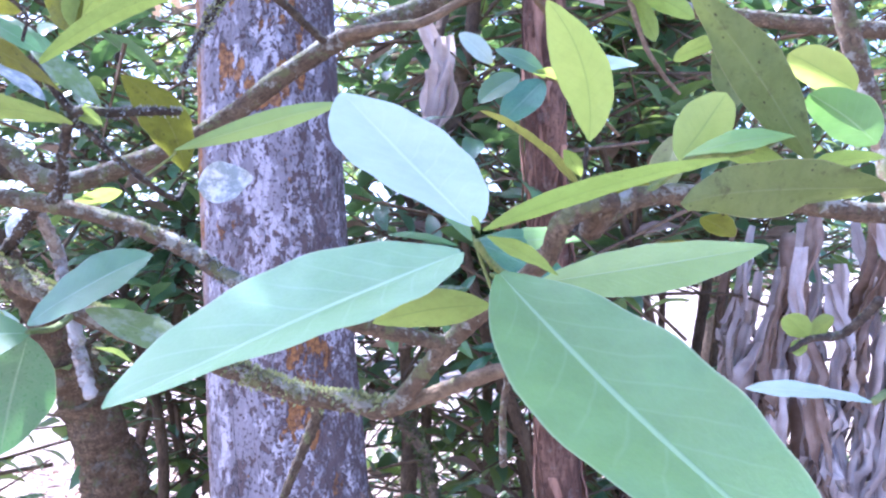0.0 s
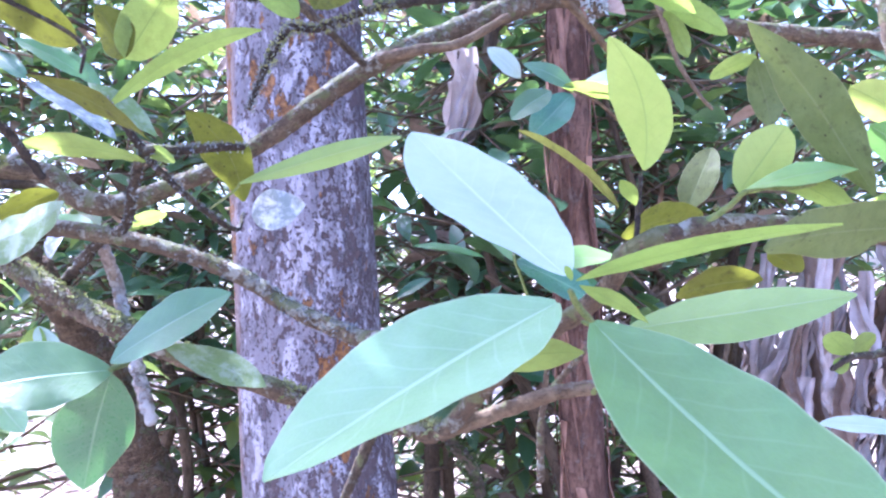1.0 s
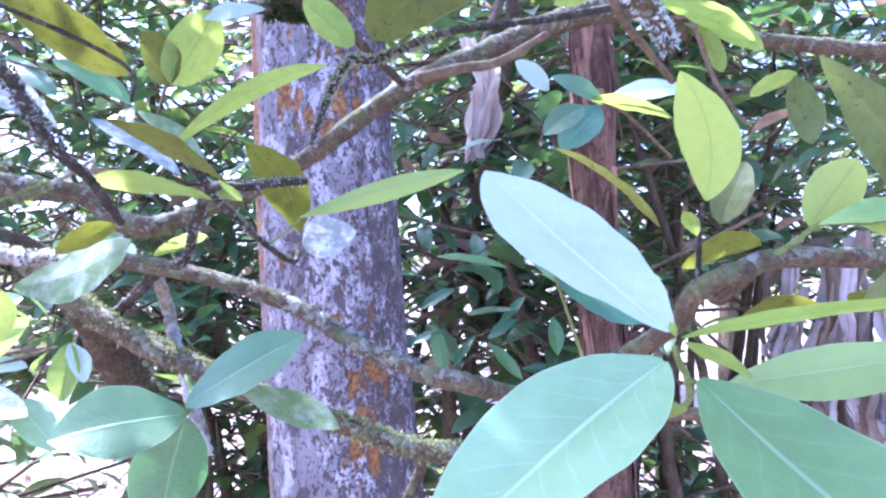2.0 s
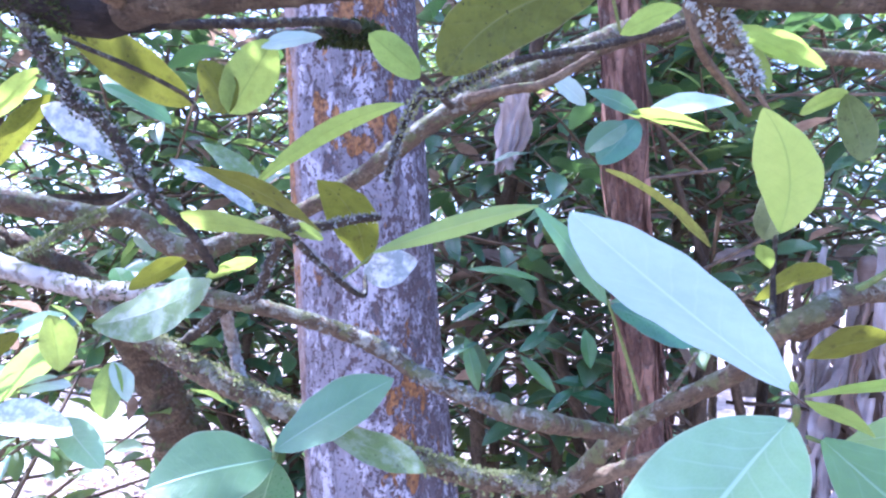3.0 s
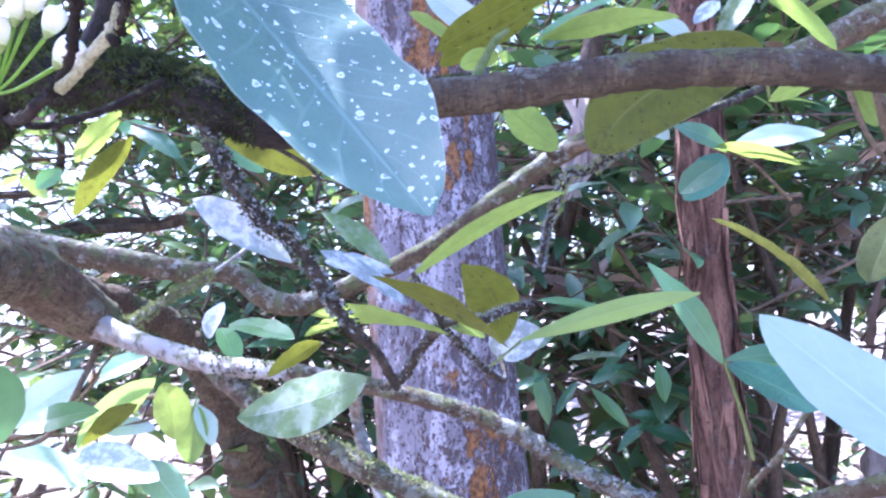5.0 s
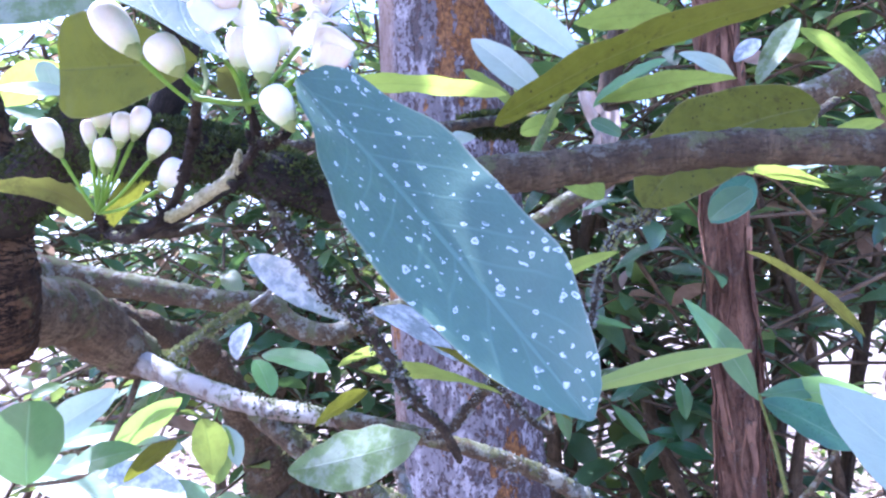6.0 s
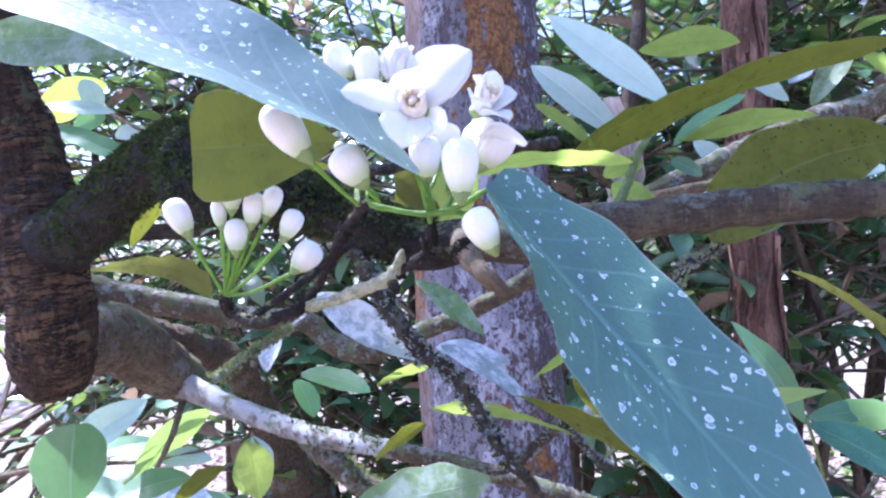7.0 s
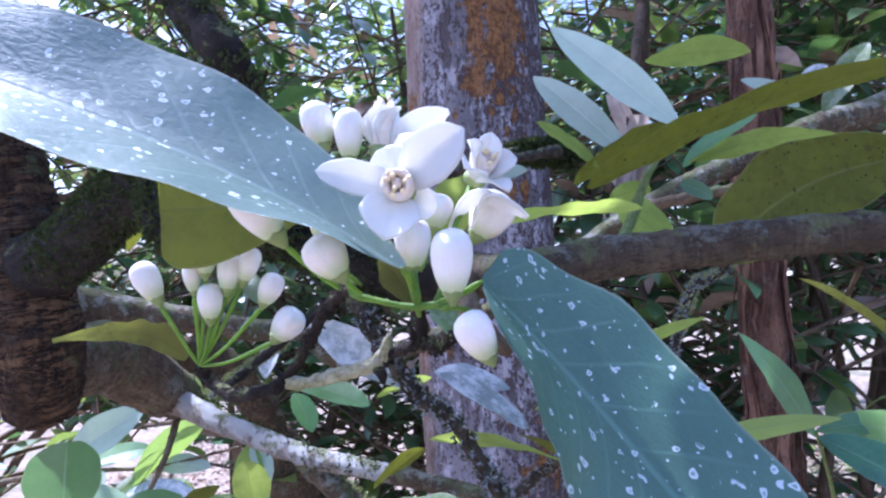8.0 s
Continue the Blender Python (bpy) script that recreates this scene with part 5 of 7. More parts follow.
limb(fl, "twig", [(-0.1570, 0.2530, 1.5745, 0.0009), (-0.1540, 0.2500, 1.5752, 0.0009), (-0.1510, 0.2465, 1.5768, 0.0010), (-0.1476, 0.2416, 1.5790, 0.0011), (-0.1468, 0.2372, 1.5845, 0.0008)], TWIG_DARK, 0.45)
limb(fl, "twig", [(-0.1590, 0.2528, 1.5728, 0.0011), (-0.1572, 0.2510, 1.5708, 0.0010), (-0.1568, 0.2505, 1.5692, 0.0006)], TWIG_DARK, 0.4)
limb(fl, "twig", [(-0.1836, 0.2679, 1.5665, 0.0013), (-0.1800, 0.2665, 1.5710, 0.0011), (-0.1768, 0.2643, 1.5753, 0.0012), (-0.1725, 0.2595, 1.5805, 0.0012), (-0.1694, 0.2560, 1.5836, 0.0015), (-0.1631, 0.2456, 1.5872, 0.0010), (-0.1583, 0.2366, 1.5884, 0.0009)], TWIG_DARK, 0.45)
limb(fl, "twig", [(-0.2137, 0.2872, 1.5655, 0.0014), (-0.2100, 0.2800, 1.5670, 0.0012), (-0.2085, 0.2760, 1.5692, 0.0009)], TWIG_DARK, 0.3)
limb(fl, "twig", [(-0.1570, 0.3850, 1.5880, 0.0046), (-0.1530, 0.3500, 1.5830, 0.0036), (-0.1455, 0.3160, 1.5750, 0.0028), (-0.1395, 0.3140, 1.5695, 0.0025), (-0.1355, 0.3140, 1.5660, 0.0016)], BARK_BROWN, 0.4, "broken brown twig stub")
limb(fl, "twig", [(-0.1478, 0.2418, 1.5790, 0.0010), (-0.1444, 0.2400, 1.5774, 0.0010), (-0.1400, 0.2420, 1.5800, 0.0008)], TWIG_DARK, 0.4)
tufts(fl, "flaky_bark", [(-0.2137, 0.2872, 1.5660, 0.0016), (-0.2060, 0.2800, 1.5630, 0.0015), (-0.1985, 0.2750, 1.5622, 0.0015), (-0.1900, 0.2700, 1.5640, 0.0014), (-0.1836, 0.2679, 1.5663, 0.0016)], 90, 0.0008, TWIG_DARK, 0.0, 60)
tufts(fl, "flaky_bark", [(-0.1540, 0.2500, 1.5752, 0.0009), (-0.1510, 0.2465, 1.5768, 0.0010), (-0.1476, 0.2416, 1.5790, 0.0011), (-0.1468, 0.2372, 1.5845, 0.0008)], 70, 0.0008, TWIG_DARK, 0.0, 62)
tufts(fl, "flaky_bark", [(-0.1836, 0.2679, 1.5665, 0.0013), (-0.1800, 0.2665, 1.5710, 0.0011), (-0.1768, 0.2643, 1.5753, 0.0012), (-0.1725, 0.2595, 1.5805, 0.0012), (-0.1694, 0.2560, 1.5836, 0.0015), (-0.1631, 0.2456, 1.5872, 0.0010), (-0.1583, 0.2366, 1.5884, 0.0009)], 90, 0.0008, TWIG_DARK, 0.0, 63)
tufts(fl, "flaky_bark", [(-0.2137, 0.2872, 1.5655, 0.0014), (-0.2100, 0.2800, 1.5670, 0.0012), (-0.2085, 0.2760, 1.5692, 0.0009)], 90, 0.0008, TWIG_DARK, 0.0, 64)
tufts(fl, "flaky_bark", [(-0.1478, 0.2418, 1.5790, 0.0010), (-0.1444, 0.2400, 1.5774, 0.0010), (-0.1400, 0.2420, 1.5800, 0.0008)], 90, 0.0008, TWIG_DARK, 0.0, 65)
curved_leaf(fl, (-0.1478, 0.2278, 1.5912), (-0.1800, 0.2290, 1.6143), (-0.2454, 0.1958, 1.6350), (-0.0320, 0.8398, 0.5420), 0.0411, LEAF_SPOT_SHEEN, 1.09, 0.79, 0.28, 0.39, "broad leaf painted grey-green for sky sheen, freckled with white lichen spots", "spotted_leaf")
curved_leaf(fl, (-0.1357, 0.2336, 1.5886), (-0.1148, 0.2534, 1.5636), (-0.0825, 0.2211, 1.5248), (0.5339, 0.7944, 0.2897), 0.0464, LEAF_SPOT, 0.71, 0.59, -0.21, -0.83, "dark blue-green leaf freckled with white lichen spots", "spotted_leaf", (0.06, 0.4, 0.33))
leaf(fl, (-0.1426, 0.2702, 1.5969), (-0.0973, 0.3179, 1.6059), (0.5359, -0.6176, 0.5756), 0.0091, LEAF_YELLOW, 1.0, 0.7, 0.06, 0.1)
curved_leaf(fl, (-0.1752, 0.2688, 1.6068), (-0.2126, 0.2673, 1.6063), (-0.2124, 0.2665, 1.6062), (-0.0180, 0.0272, 0.9995), 0.0285, LEAF_BLUNT, 1.15, 0.55, 0.16, label="broad blunt olive leaf")
# Unseen leaf and stalk, added above view to shade the spotted leaf's tip.
leaf(tree, (-0.1540, 0.2960, 1.7120), (-0.1830, 0.2520, 1.7060), (0.84, -0.54, 0.05), 0.0290, LEAF_GREEN, 1.0, 0.7, 0.05, 0.12)
limb(tree, "leaf_stalk", [(-0.1540, 0.2960, 1.7120, 0.0008), (-0.1560, 0.3300, 1.7700, 0.0012), (-0.2200, 0.4600, 2.0000, 0.0020), (-0.3200, 0.6000, 2.2200, 0.0030)], TWIG_GREEN, 0.1)
limb(fl, "leaf_stalk", [(-0.1740, 0.2688, 1.6068, 0.0007), (-0.1680, 0.2600, 1.5980, 0.0007), (-0.1640, 0.2470, 1.5880, 0.0007)], TWIG_GREEN, 0.1)
curved_leaf(fl, (-0.2197, 0.2891, 1.5685), (-0.2218, 0.2833, 1.5811), (-0.2402, 0.2666, 1.5765), (0.3820, -0.0184, 0.9240), 0.0068, LEAF_EATEN, 0.75, 0.71, 0.15, 0.0, "half-eaten yellowing leaf", "leaf", (0.16, 0.17, 0.55), 3.0)
limb(fl, "young_shoot", [(-0.1596, 0.2380, 1.5900, 0.00052), (-0.1583, 0.2366, 1.5872, 0.00075), (-0.1550, 0.2358, 1.5862, 0.00060), (-0.1506, 0.2354, 1.5852, 0.00052), (-0.1468, 0.2350, 1.5848, 0.00068), (-0.1428, 0.2348, 1.5850, 0.00060), (-0.1370, 0.2345, 1.5838, 0.00045)], SHOOT, 0.15)
limb(fl, "young_shoot", [(-0.1469, 0.2366, 1.5831, 0.00068), (-0.1468, 0.2345, 1.5872, 0.00068), (-0.1480, 0.2340, 1.5930, 0.00052), (-0.1510, 0.2380, 1.5960, 0.00045)], SHOOT, 0.15)
limb(fl, "young_shoot", [(-0.1440, 0.2350, 1.5848, 0.00060), (-0.1430, 0.2385, 1.5880, 0.00060), (-0.1440, 0.2420, 1.5905, 0.00045)], SHOOT, 0.15)
limb(fl, "young_shoot", [(-0.1470, 0.2350, 1.5850, 0.00052), (-0.1475, 0.2320, 1.5895, 0.00052), (-0.1478, 0.2278, 1.5913, 0.00045)], SHOOT, 0.15)
limb(fl, "young_shoot", [(-0.1440, 0.2350, 1.5850, 0.00060), (-0.1395, 0.2348, 1.5868, 0.00060), (-0.1357, 0.2336, 1.5888, 0.00052)], SHOOT, 0.15)
bud(fl, (-0.2178, 0.2700, 1.5896), (-0.4391, -0.0944, 0.8935), 0.0067, 0.0095, (-0.2085, 0.2760, 1.5690))
bud(fl, (-0.2043, 0.2718, 1.5947), (0.0287, -0.0306, 0.9991), 0.0055, 0.0074, (-0.2085, 0.2760, 1.5690))
bud(fl, (-0.2076, 0.2715, 1.5903), (-0.1092, -0.0502, 0.9927), 0.0040, 0.0068, (-0.2085, 0.2760, 1.5690))
bud(fl, (-0.1988, 0.2727, 1.5913), (0.1662, -0.0103, 0.9860), 0.0058, 0.0082, (-0.2085, 0.2760, 1.5690))
bud(fl, (-0.1942, 0.2733, 1.5929), (0.3331, 0.0153, 0.9428), 0.0052, 0.0080, (-0.2085, 0.2760, 1.5690))
bud(fl, (-0.2034, 0.2723, 1.5845), (0.0287, -0.0306, 0.9991), 0.0062, 0.0082, (-0.2085, 0.2760, 1.5690))
bud(fl, (-0.1894, 0.2742, 1.5871), (0.4442, 0.0330, 0.8953), 0.0058, 0.0074, (-0.2085, 0.2760, 1.5690))
bud(fl, (-0.1858, 0.2750, 1.5786), (0.6580, 0.0688, 0.7499), 0.0074, 0.0082, (-0.2085, 0.2760, 1.5690))
bud(fl, (-0.1745, 0.2345, 1.6020), (-0.5865, -0.1124, 0.8021), 0.0076, 0.0118, (-0.1621, 0.2428, 1.5875))
bud(fl, (-0.1679, 0.2484, 1.6193), (-0.2425, 0.0000, 0.9701), 0.0065, 0.0086, (-0.1575, 0.2440, 1.5971))
bud(fl, (-0.1613, 0.2467, 1.6168), (0.0000, -0.0499, 0.9988), 0.0057, 0.0092, (-0.1570, 0.2441, 1.5976))
bud(fl, (-0.1490, 0.2443, 1.6121), (0.0995, 0.0000, 0.9950), 0.0067, 0.0069, (-0.1517, 0.2435, 1.5949))
bud(fl, (-0.1472, 0.2342, 1.5953), (0.0497, -0.0994, 0.9938), 0.0062, 0.0081, (-0.1466, 0.2322, 1.5862))
bud(fl, (-0.1396, 0.2264, 1.5920), (0.0199, -0.0995, 0.9948), 0.0067, 0.0097, (-0.1433, 0.2327, 1.5852))
bud(fl, (-0.1601, 0.2288, 1.5935), (-0.5123, -0.2562, 0.8197), 0.0072, 0.0074, (-0.1561, 0.2341, 1.5872))
bud(fl, (-0.1359, 0.2252, 1.5808), (-0.4335, -0.2064, 0.8772), 0.0060, 0.0075, (-0.1385, 0.2340, 1.5835))
bud(fl, (-0.1359, 0.2576, 1.6012), (0.5880, -0.1069, 0.8018), 0.0090, 0.0095, (-0.1430, 0.2430, 1.5885))
bud(fl, (-0.1450, 0.2484, 1.6016), (0.2873, 0.0000, 0.9578), 0.0053, 0.0064, (-0.1474, 0.2423, 1.5907))
bud(fl, (-0.1647, 0.2376, 1.5983), (-0.2873, 0.0000, 0.9578), 0.0024, 0.0032, (-0.1569, 0.2370, 1.5886))
flower(fl, (-0.1482, 0.2292, 1.6044), (0.10, -0.95, 0.05), 0.0230, 0.0100, (-0.1466, 0.2340, 1.5870), [(54, 34, 1.22, 1.25, 1.25), (282, 14, 1.10, 0.82, 0.72), (194, 38, 0.86, 1.35, 1.45), (128, -5, 0.5, 0.8, 1.1), (345, 5, 0.55, 1.0, 1.2)])
flower(fl, (-0.1370, 0.2525, 1.6098), (0.50, -0.62, 0.55), 0.0185, 0.0095, (-0.1440, 0.2400, 1.5900), [(20, 62, 0.95, 1.0, 1.2), (95, 55, 0.9, 1.1, 1.2), (170, 38, 0.95, 1.0, 1.0), (240, 44, 1.05, 1.1, 1.0), (308, 62, 0.9, 1.1, 1.2)])
flower(fl, (-0.1549, 0.2478, 1.6172), (0.10, -0.05, 0.98), 0.0200, 0.0135, (-0.1500, 0.2440, 1.5960), [(20, 74, 0.82, 1.2, 1.1), (95, 78, 0.80, 1.2, 1.1), (165, 76, 0.86, 1.2, 1.1), (235, 74, 0.84, 1.2, 1.1)])
curved_leaf(fl, (-0.1539, 0.2483, 1.6130), (-0.1476, 0.2457, 1.6173), (-0.1424, 0.2479, 1.6203), (0.35, -0.50, 0.80), 0.0068, PETAL, 0.85, 0.62, 0.35, 0.0, "", "petal", thick=0.0005)
curved_leaf(fl, (-0.1396, 0.2534, 1.5985), (-0.1375, 0.2490, 1.6095), (-0.1282, 0.2520, 1.6004), (0.25, -0.90, 0.30), 0.0056, PETAL, 1.25, 0.45, -0.3, 0.0, "", "petal", thick=0.0005)
curved_leaf(fl, (-0.1433, 0.2509, 1.5985), (-0.1400, 0.2500, 1.6030), (-0.1350, 0.2485, 1.6050), (0.35, -0.75, 0.50), 0.0055, PETAL, 1.3, 0.45, 0.3, 0.0, "", "petal", thick=0.0005)
curved_leaf(fl, (-0.1480, 0.2362, 1.5850), (-0.1505, 0.2380, 1.5915), (-0.1540, 0.2372, 1.5925), (0.55, 0.20, 0.75), 0.0060, LEAF_EATEN, 1.0, 0.7, 0.2, 0.0, "small browned bract")

lltwig = thing("leafy_twig", (-0.4299, 0.5719, 1.4166), "low citrus twig with rounded sunlit leaves", "twig")
limb(lltwig, "twig", [(-0.4236, 0.6307, 1.4750, 0.0030), (-0.4212, 0.6022, 1.4436, 0.0022), (-0.4492, 0.6001, 1.4036, 0.0020), (-0.5162, 0.6168, 1.3870, 0.0014)], BARK_BROWN, 0.2)
leaf(lltwig, (-0.5162, 0.6168, 1.3870), (-0.5042, 0.6051, 1.4597), (-0.6976, -0.7165, 0.0002), 0.0580, LEAF_TEAL, 1.0, 0.55, 0.04, 0.5)
leaf(lltwig, (-0.4343, 0.5510, 1.4178), (-0.3873, 0.5773, 1.4276), (0.4972, -0.6941, -0.5206), 0.0260, LEAF_GREEN, 1.0, 0.65, 0.06, 0.15)
leaf(lltwig, (-0.4145, 0.5951, 1.3979), (-0.3769, 0.6091, 1.4268), (-0.1562, -0.7939, 0.5877), 0.0209, LEAF_OLIVE, 1.0, 0.65, 0.06, 0.15)
leaf(lltwig, (-0.3598, 0.6332, 1.3930), (-0.3678, 0.6300, 1.4402), (-0.9752, -0.1364, -0.1744), 0.0310, LEAF_YELLOW, 1.0, 0.6, 0.05, 0.3)
leaf(lltwig, (-0.3618, 0.7401, 1.4799), (-0.2841, 0.7111, 1.4664), (-0.3797, -0.7978, -0.4684), 0.0309, LEAF_GREEN, 1.0, 0.65, 0.06, 0.15)
leaf(lltwig, (-0.3519, 0.7011, 1.4795), (-0.3298, 0.6854, 1.4485), (-0.6488, -0.7570, -0.0779), 0.0241, LEAF_GREEN, 1.0, 0.6, 0.06, 0.3)
leaf(lltwig, (-0.4840, 0.9800, 1.4980), (-0.4870, 0.9500, 1.4500), (-0.9000, 0.3500, -0.1000), 0.0370, LEAF_WHITE, 1.0, 0.6, 0.06, 0.2)
leaf(utwig, (0.0794, 0.6818, 1.7225), (0.1009, 0.6840, 1.7406), (0.5973, -0.4607, -0.6565), 0.0163, LEAF_WHITE, 1.0, 0.6, 0.06, 0.2)
leaf(utwig, (0.0973, 0.6852, 1.7032), (0.1341, 0.6877, 1.7575), (0.6745, -0.6004, -0.4296), 0.0217, LEAF_LICHEN, 1.0, 0.6, 0.06, 0.2)
leaf(utwig, (0.0789, 0.6824, 1.7084), (0.0331, 0.6750, 1.7309), (0.3527, 0.3942, 0.8486), 0.0173, LEAF_SHEEN, 1.0, 0.6, 0.06, 0.2)
leaf(utwig, (0.1134, 0.6356, 1.7308), (0.1730, 0.6463, 1.6800), (0.2902, -0.9464, 0.1415), 0.0205, LEAF_YELLOW, 1.0, 0.7, 0.06, 0.2)
leaf(rftwig, (-0.0766, 0.4325, 1.6234), (-0.0957, 0.4301, 1.6185), (0.1468, 0.5318, -0.8341), 0.0105, LEAF_YELLOW, 1.0, 0.5, 0.06, 0.2)
leaf(rftwig, (-0.0582, 0.4548, 1.6349), (-0.0158, 0.4794, 1.6649), (0.6687, -0.5737, -0.4730), 0.0121, LEAF_GREEN, 1.0, 0.7, 0.06, 0.2)
leaf(rftwig, (-0.0599, 0.4549, 1.6277), (-0.0444, 0.4574, 1.6200), (-0.3911, -0.2737, -0.8787), 0.0087, LEAF_TEAL, 1.0, 0.5, 0.06, 0.2)
leaf(ntwig, (0.1716, 0.9508, 1.6477), (0.1195, 0.9454, 1.6116), (-0.5467, 0.4171, 0.7261), 0.0363, LEAF_TEAL, 1.0, 0.6, 0.06, 0.2)

ltwig = thing("leafy_twig", (-0.5385, 0.6025, 1.7113), "thin sunlit twig with pale shining leaves by the old stem", "twig")
limb(ltwig, "twig", [(-0.5450, 0.5500, 1.6600, 0.0030), (-0.5181, 0.5557, 1.6928, 0.0024), (-0.5386, 0.6026, 1.7104, 0.0016), (-0.5344, 0.6134, 1.7064, 0.0013)], BARK_BROWN, 0.2)
leaf(ltwig, (-0.5344, 0.6134, 1.7064), (-0.4692, 0.6444, 1.6745), (-0.0573, -0.6551, -0.7533), 0.0254, LEAF_TEAL, 1.0, 0.7, 0.05, 0.15)
leaf(ltwig, (-0.5457, 0.6111, 1.7234), (-0.4898, 0.6395, 1.7221), (0.2571, -0.5440, -0.7987), 0.0167, LEAF_SHEEN, 1.0, 0.7, 0.05, 0.15)
leaf(ltwig, (-0.5069, 0.6369, 1.7250), (-0.5159, 0.6346, 1.7524), (0.5916, 0.7632, 0.2599), 0.0211, LEAF_SHEEN, 1.0, 0.5, 0.05, 0.15)
leaf(ltwig, (-0.5611, 0.6294, 1.7164), (-0.5220, 0.6739, 1.7590), (0.1855, -0.7597, 0.6232), 0.0375, LEAF_YELLOW, 1.0, 0.6, 0.05, 0.15)
leaf(ltwig, (-0.4043, 0.4012, 1.6931), (-0.2916, 0.3969, 1.6874), (-0.0517, -0.0399, -0.9979), 0.0295, LEAF_LICHEN, 1.0, 0.6, 0.05, 0.15)
limb(tree, "pale_limb", [(0.2833, 0.9701, 1.7985, 0.0090), (0.3379, 0.9650, 1.7508, 0.0095), (0.3916, 0.9590, 1.7263, 0.0095), (0.4630, 0.9635, 1.7161, 0.0100), (0.5973, 0.9717, 1.7010, 0.0110), (0.7713, 0.9922, 1.6891, 0.0120), (0.9500, 0.9500, 1.6200, 0.0140)], BARK_GREY, 0.12)

ptwig = thing("leafy_twig", (0.2987, 0.9134, 1.7304), "hanging twig with small heart-shaped yellow leaves", "twig")
limb(ptwig, "twig", [(0.2998, 0.9516, 1.7821, 0.0040), (0.3061, 0.9240, 1.7273, 0.0036), (0.3210, 0.9171, 1.6684, 0.0030), (0.3440, 0.9199, 1.6304, 0.0025), (0.3619, 0.9217, 1.6095, 0.0020)], BARK_BROWN, 0.2)
leaf(ptwig, (0.2990, 0.9129, 1.7440), (0.3742, 0.8992, 1.6928), (0.2079, -0.8239, 0.5273), 0.0312, LEAF_YELLOW, 1.0, 0.55, 0.05, 0.15)
leaf(ptwig, (0.3055, 0.9138, 1.7302), (0.3335, 0.9176, 1.6736), (0.5622, -0.7959, 0.2246), 0.0268, LEAF_YELLOW, 1.0, 0.6, 0.05, 0.15)
leaf(ptwig, (0.3743, 0.8210, 1.6401), (0.3230, 0.8189, 1.6197), (0.2211, 0.7416, -0.6334), 0.0250, LEAF_YELLOW, 1.0, 0.6, 0.05, 0.15)
leaf(ptwig, (0.3712, 0.8209, 1.6383), (0.3874, 0.8246, 1.5663), (0.6972, -0.7067, 0.1202), 0.0356, LEAF_DULL, 1.0, 0.6, 0.05, 0.15)
leaf(ptwig, (0.3856, 0.9945, 1.5765), (0.3488, 0.9955, 1.4957), (-0.7554, 0.5535, 0.3508), 0.0490, LEAF_DULL, 1.0, 0.55, 0.05, 0.15)
leaf(ctwig, (-0.2012, 0.5338, 1.4776), (-0.2301, 0.5128, 1.4593), (-0.0931, 0.7239, -0.6836), 0.0188, LEAF_OLIVE, 1.0, 0.6, 0.05, 0.15)
leaf(utwig, (-0.3468, 0.7999, 1.6402), (-0.4092, 0.7748, 1.6775), (0.1949, 0.6314, 0.7506), 0.0269, LEAF_TEAL, 1.0, 0.65, 0.05, 0.15)

lowr = thing("leafy_twig", (0.4181, 0.7554, 1.3283), "low twig with small round yellow leaves and one long pale leaf", "twig")
limb(lowr, "twig", [(0.4797, 0.7372, 1.3706, 0.0045), (0.4542, 0.7571, 1.3370, 0.0040), (0.4234, 0.7555, 1.3324, 0.0032), (0.4020, 0.7547, 1.3207, 0.0022)], BARK_DARK, 0.3)
limb(lowr, "twig", [(0.4300, 0.5400, 1.4400, 0.0040), (0.4034, 0.5540, 1.3815, 0.0035), (0.3545, 0.4929, 1.3473, 0.0030), (0.2889, 0.4303, 1.3380, 0.0016)], TWIG_GREEN, 0.2)
leaf(lowr, (0.4209, 0.7553, 1.3346), (0.3986, 0.7533, 1.3541), (-0.5711, 0.5689, -0.5918), 0.0248, LEAF_YELLOW, 1.0, 0.5, 0.05, 0.15)
leaf(lowr, (0.4235, 0.7554, 1.3361), (0.4451, 0.7560, 1.3531), (-0.6133, -0.1128, 0.7818), 0.0183, LEAF_YELLOW, 1.0, 0.5, 0.05, 0.15)
leaf(lowr, (0.4181, 0.7553, 1.3309), (0.4072, 0.7551, 1.3179), (0.7645, 0.0658, -0.6412), 0.0159, LEAF_YELLOW, 1.0, 0.5, 0.05, 0.15)
leaf(lowr, (0.2889, 0.4303, 1.3380), (0.2350, 0.4377, 1.3432), (0.1662, 0.8358, 0.5233), 0.0122, LEAF_SHEEN, 1.0, 0.7, 0.05, 0.15)

sunny = thing("leafy_twig", (-0.6648, 0.9760, 1.3141), "sunlit spray of large pale citrus leaves low by the trunk", "twig")
limb(sunny, "twig", [(-1.5000, 1.1500, 1.1500, 0.0060), (-0.8542, 0.9839, 1.3069, 0.0040), (-0.7422, 0.9766, 1.3190, 0.0030), (-0.6565, 0.9765, 1.3256, 0.0024), (-0.5352, 0.9693, 1.3557, 0.0018)], BARK_BROWN, 0.2)
limb(sunny, "twig", [(-0.7581, 0.9748, 1.3172, 0.0024), (-0.7173, 0.9782, 1.3457, 0.0020), (-0.6675, 0.9815, 1.3993, 0.0015)], BARK_BROWN, 0.2)
leaf(sunny, (-0.6631, 0.9743, 1.3518), (-0.7615, 0.9434, 1.3318), (-0.3396, 0.6300, 0.6983), 0.0325, LEAF_MID, 1.0, 0.65, 0.05, 0.15)
leaf(sunny, (-0.5846, 0.9815, 1.3957), (-0.6826, 0.9542, 1.3056), (0.3014, 0.7705, -0.5617), 0.0493, LEAF_LIME, 1.0, 0.65, 0.05, 0.15)
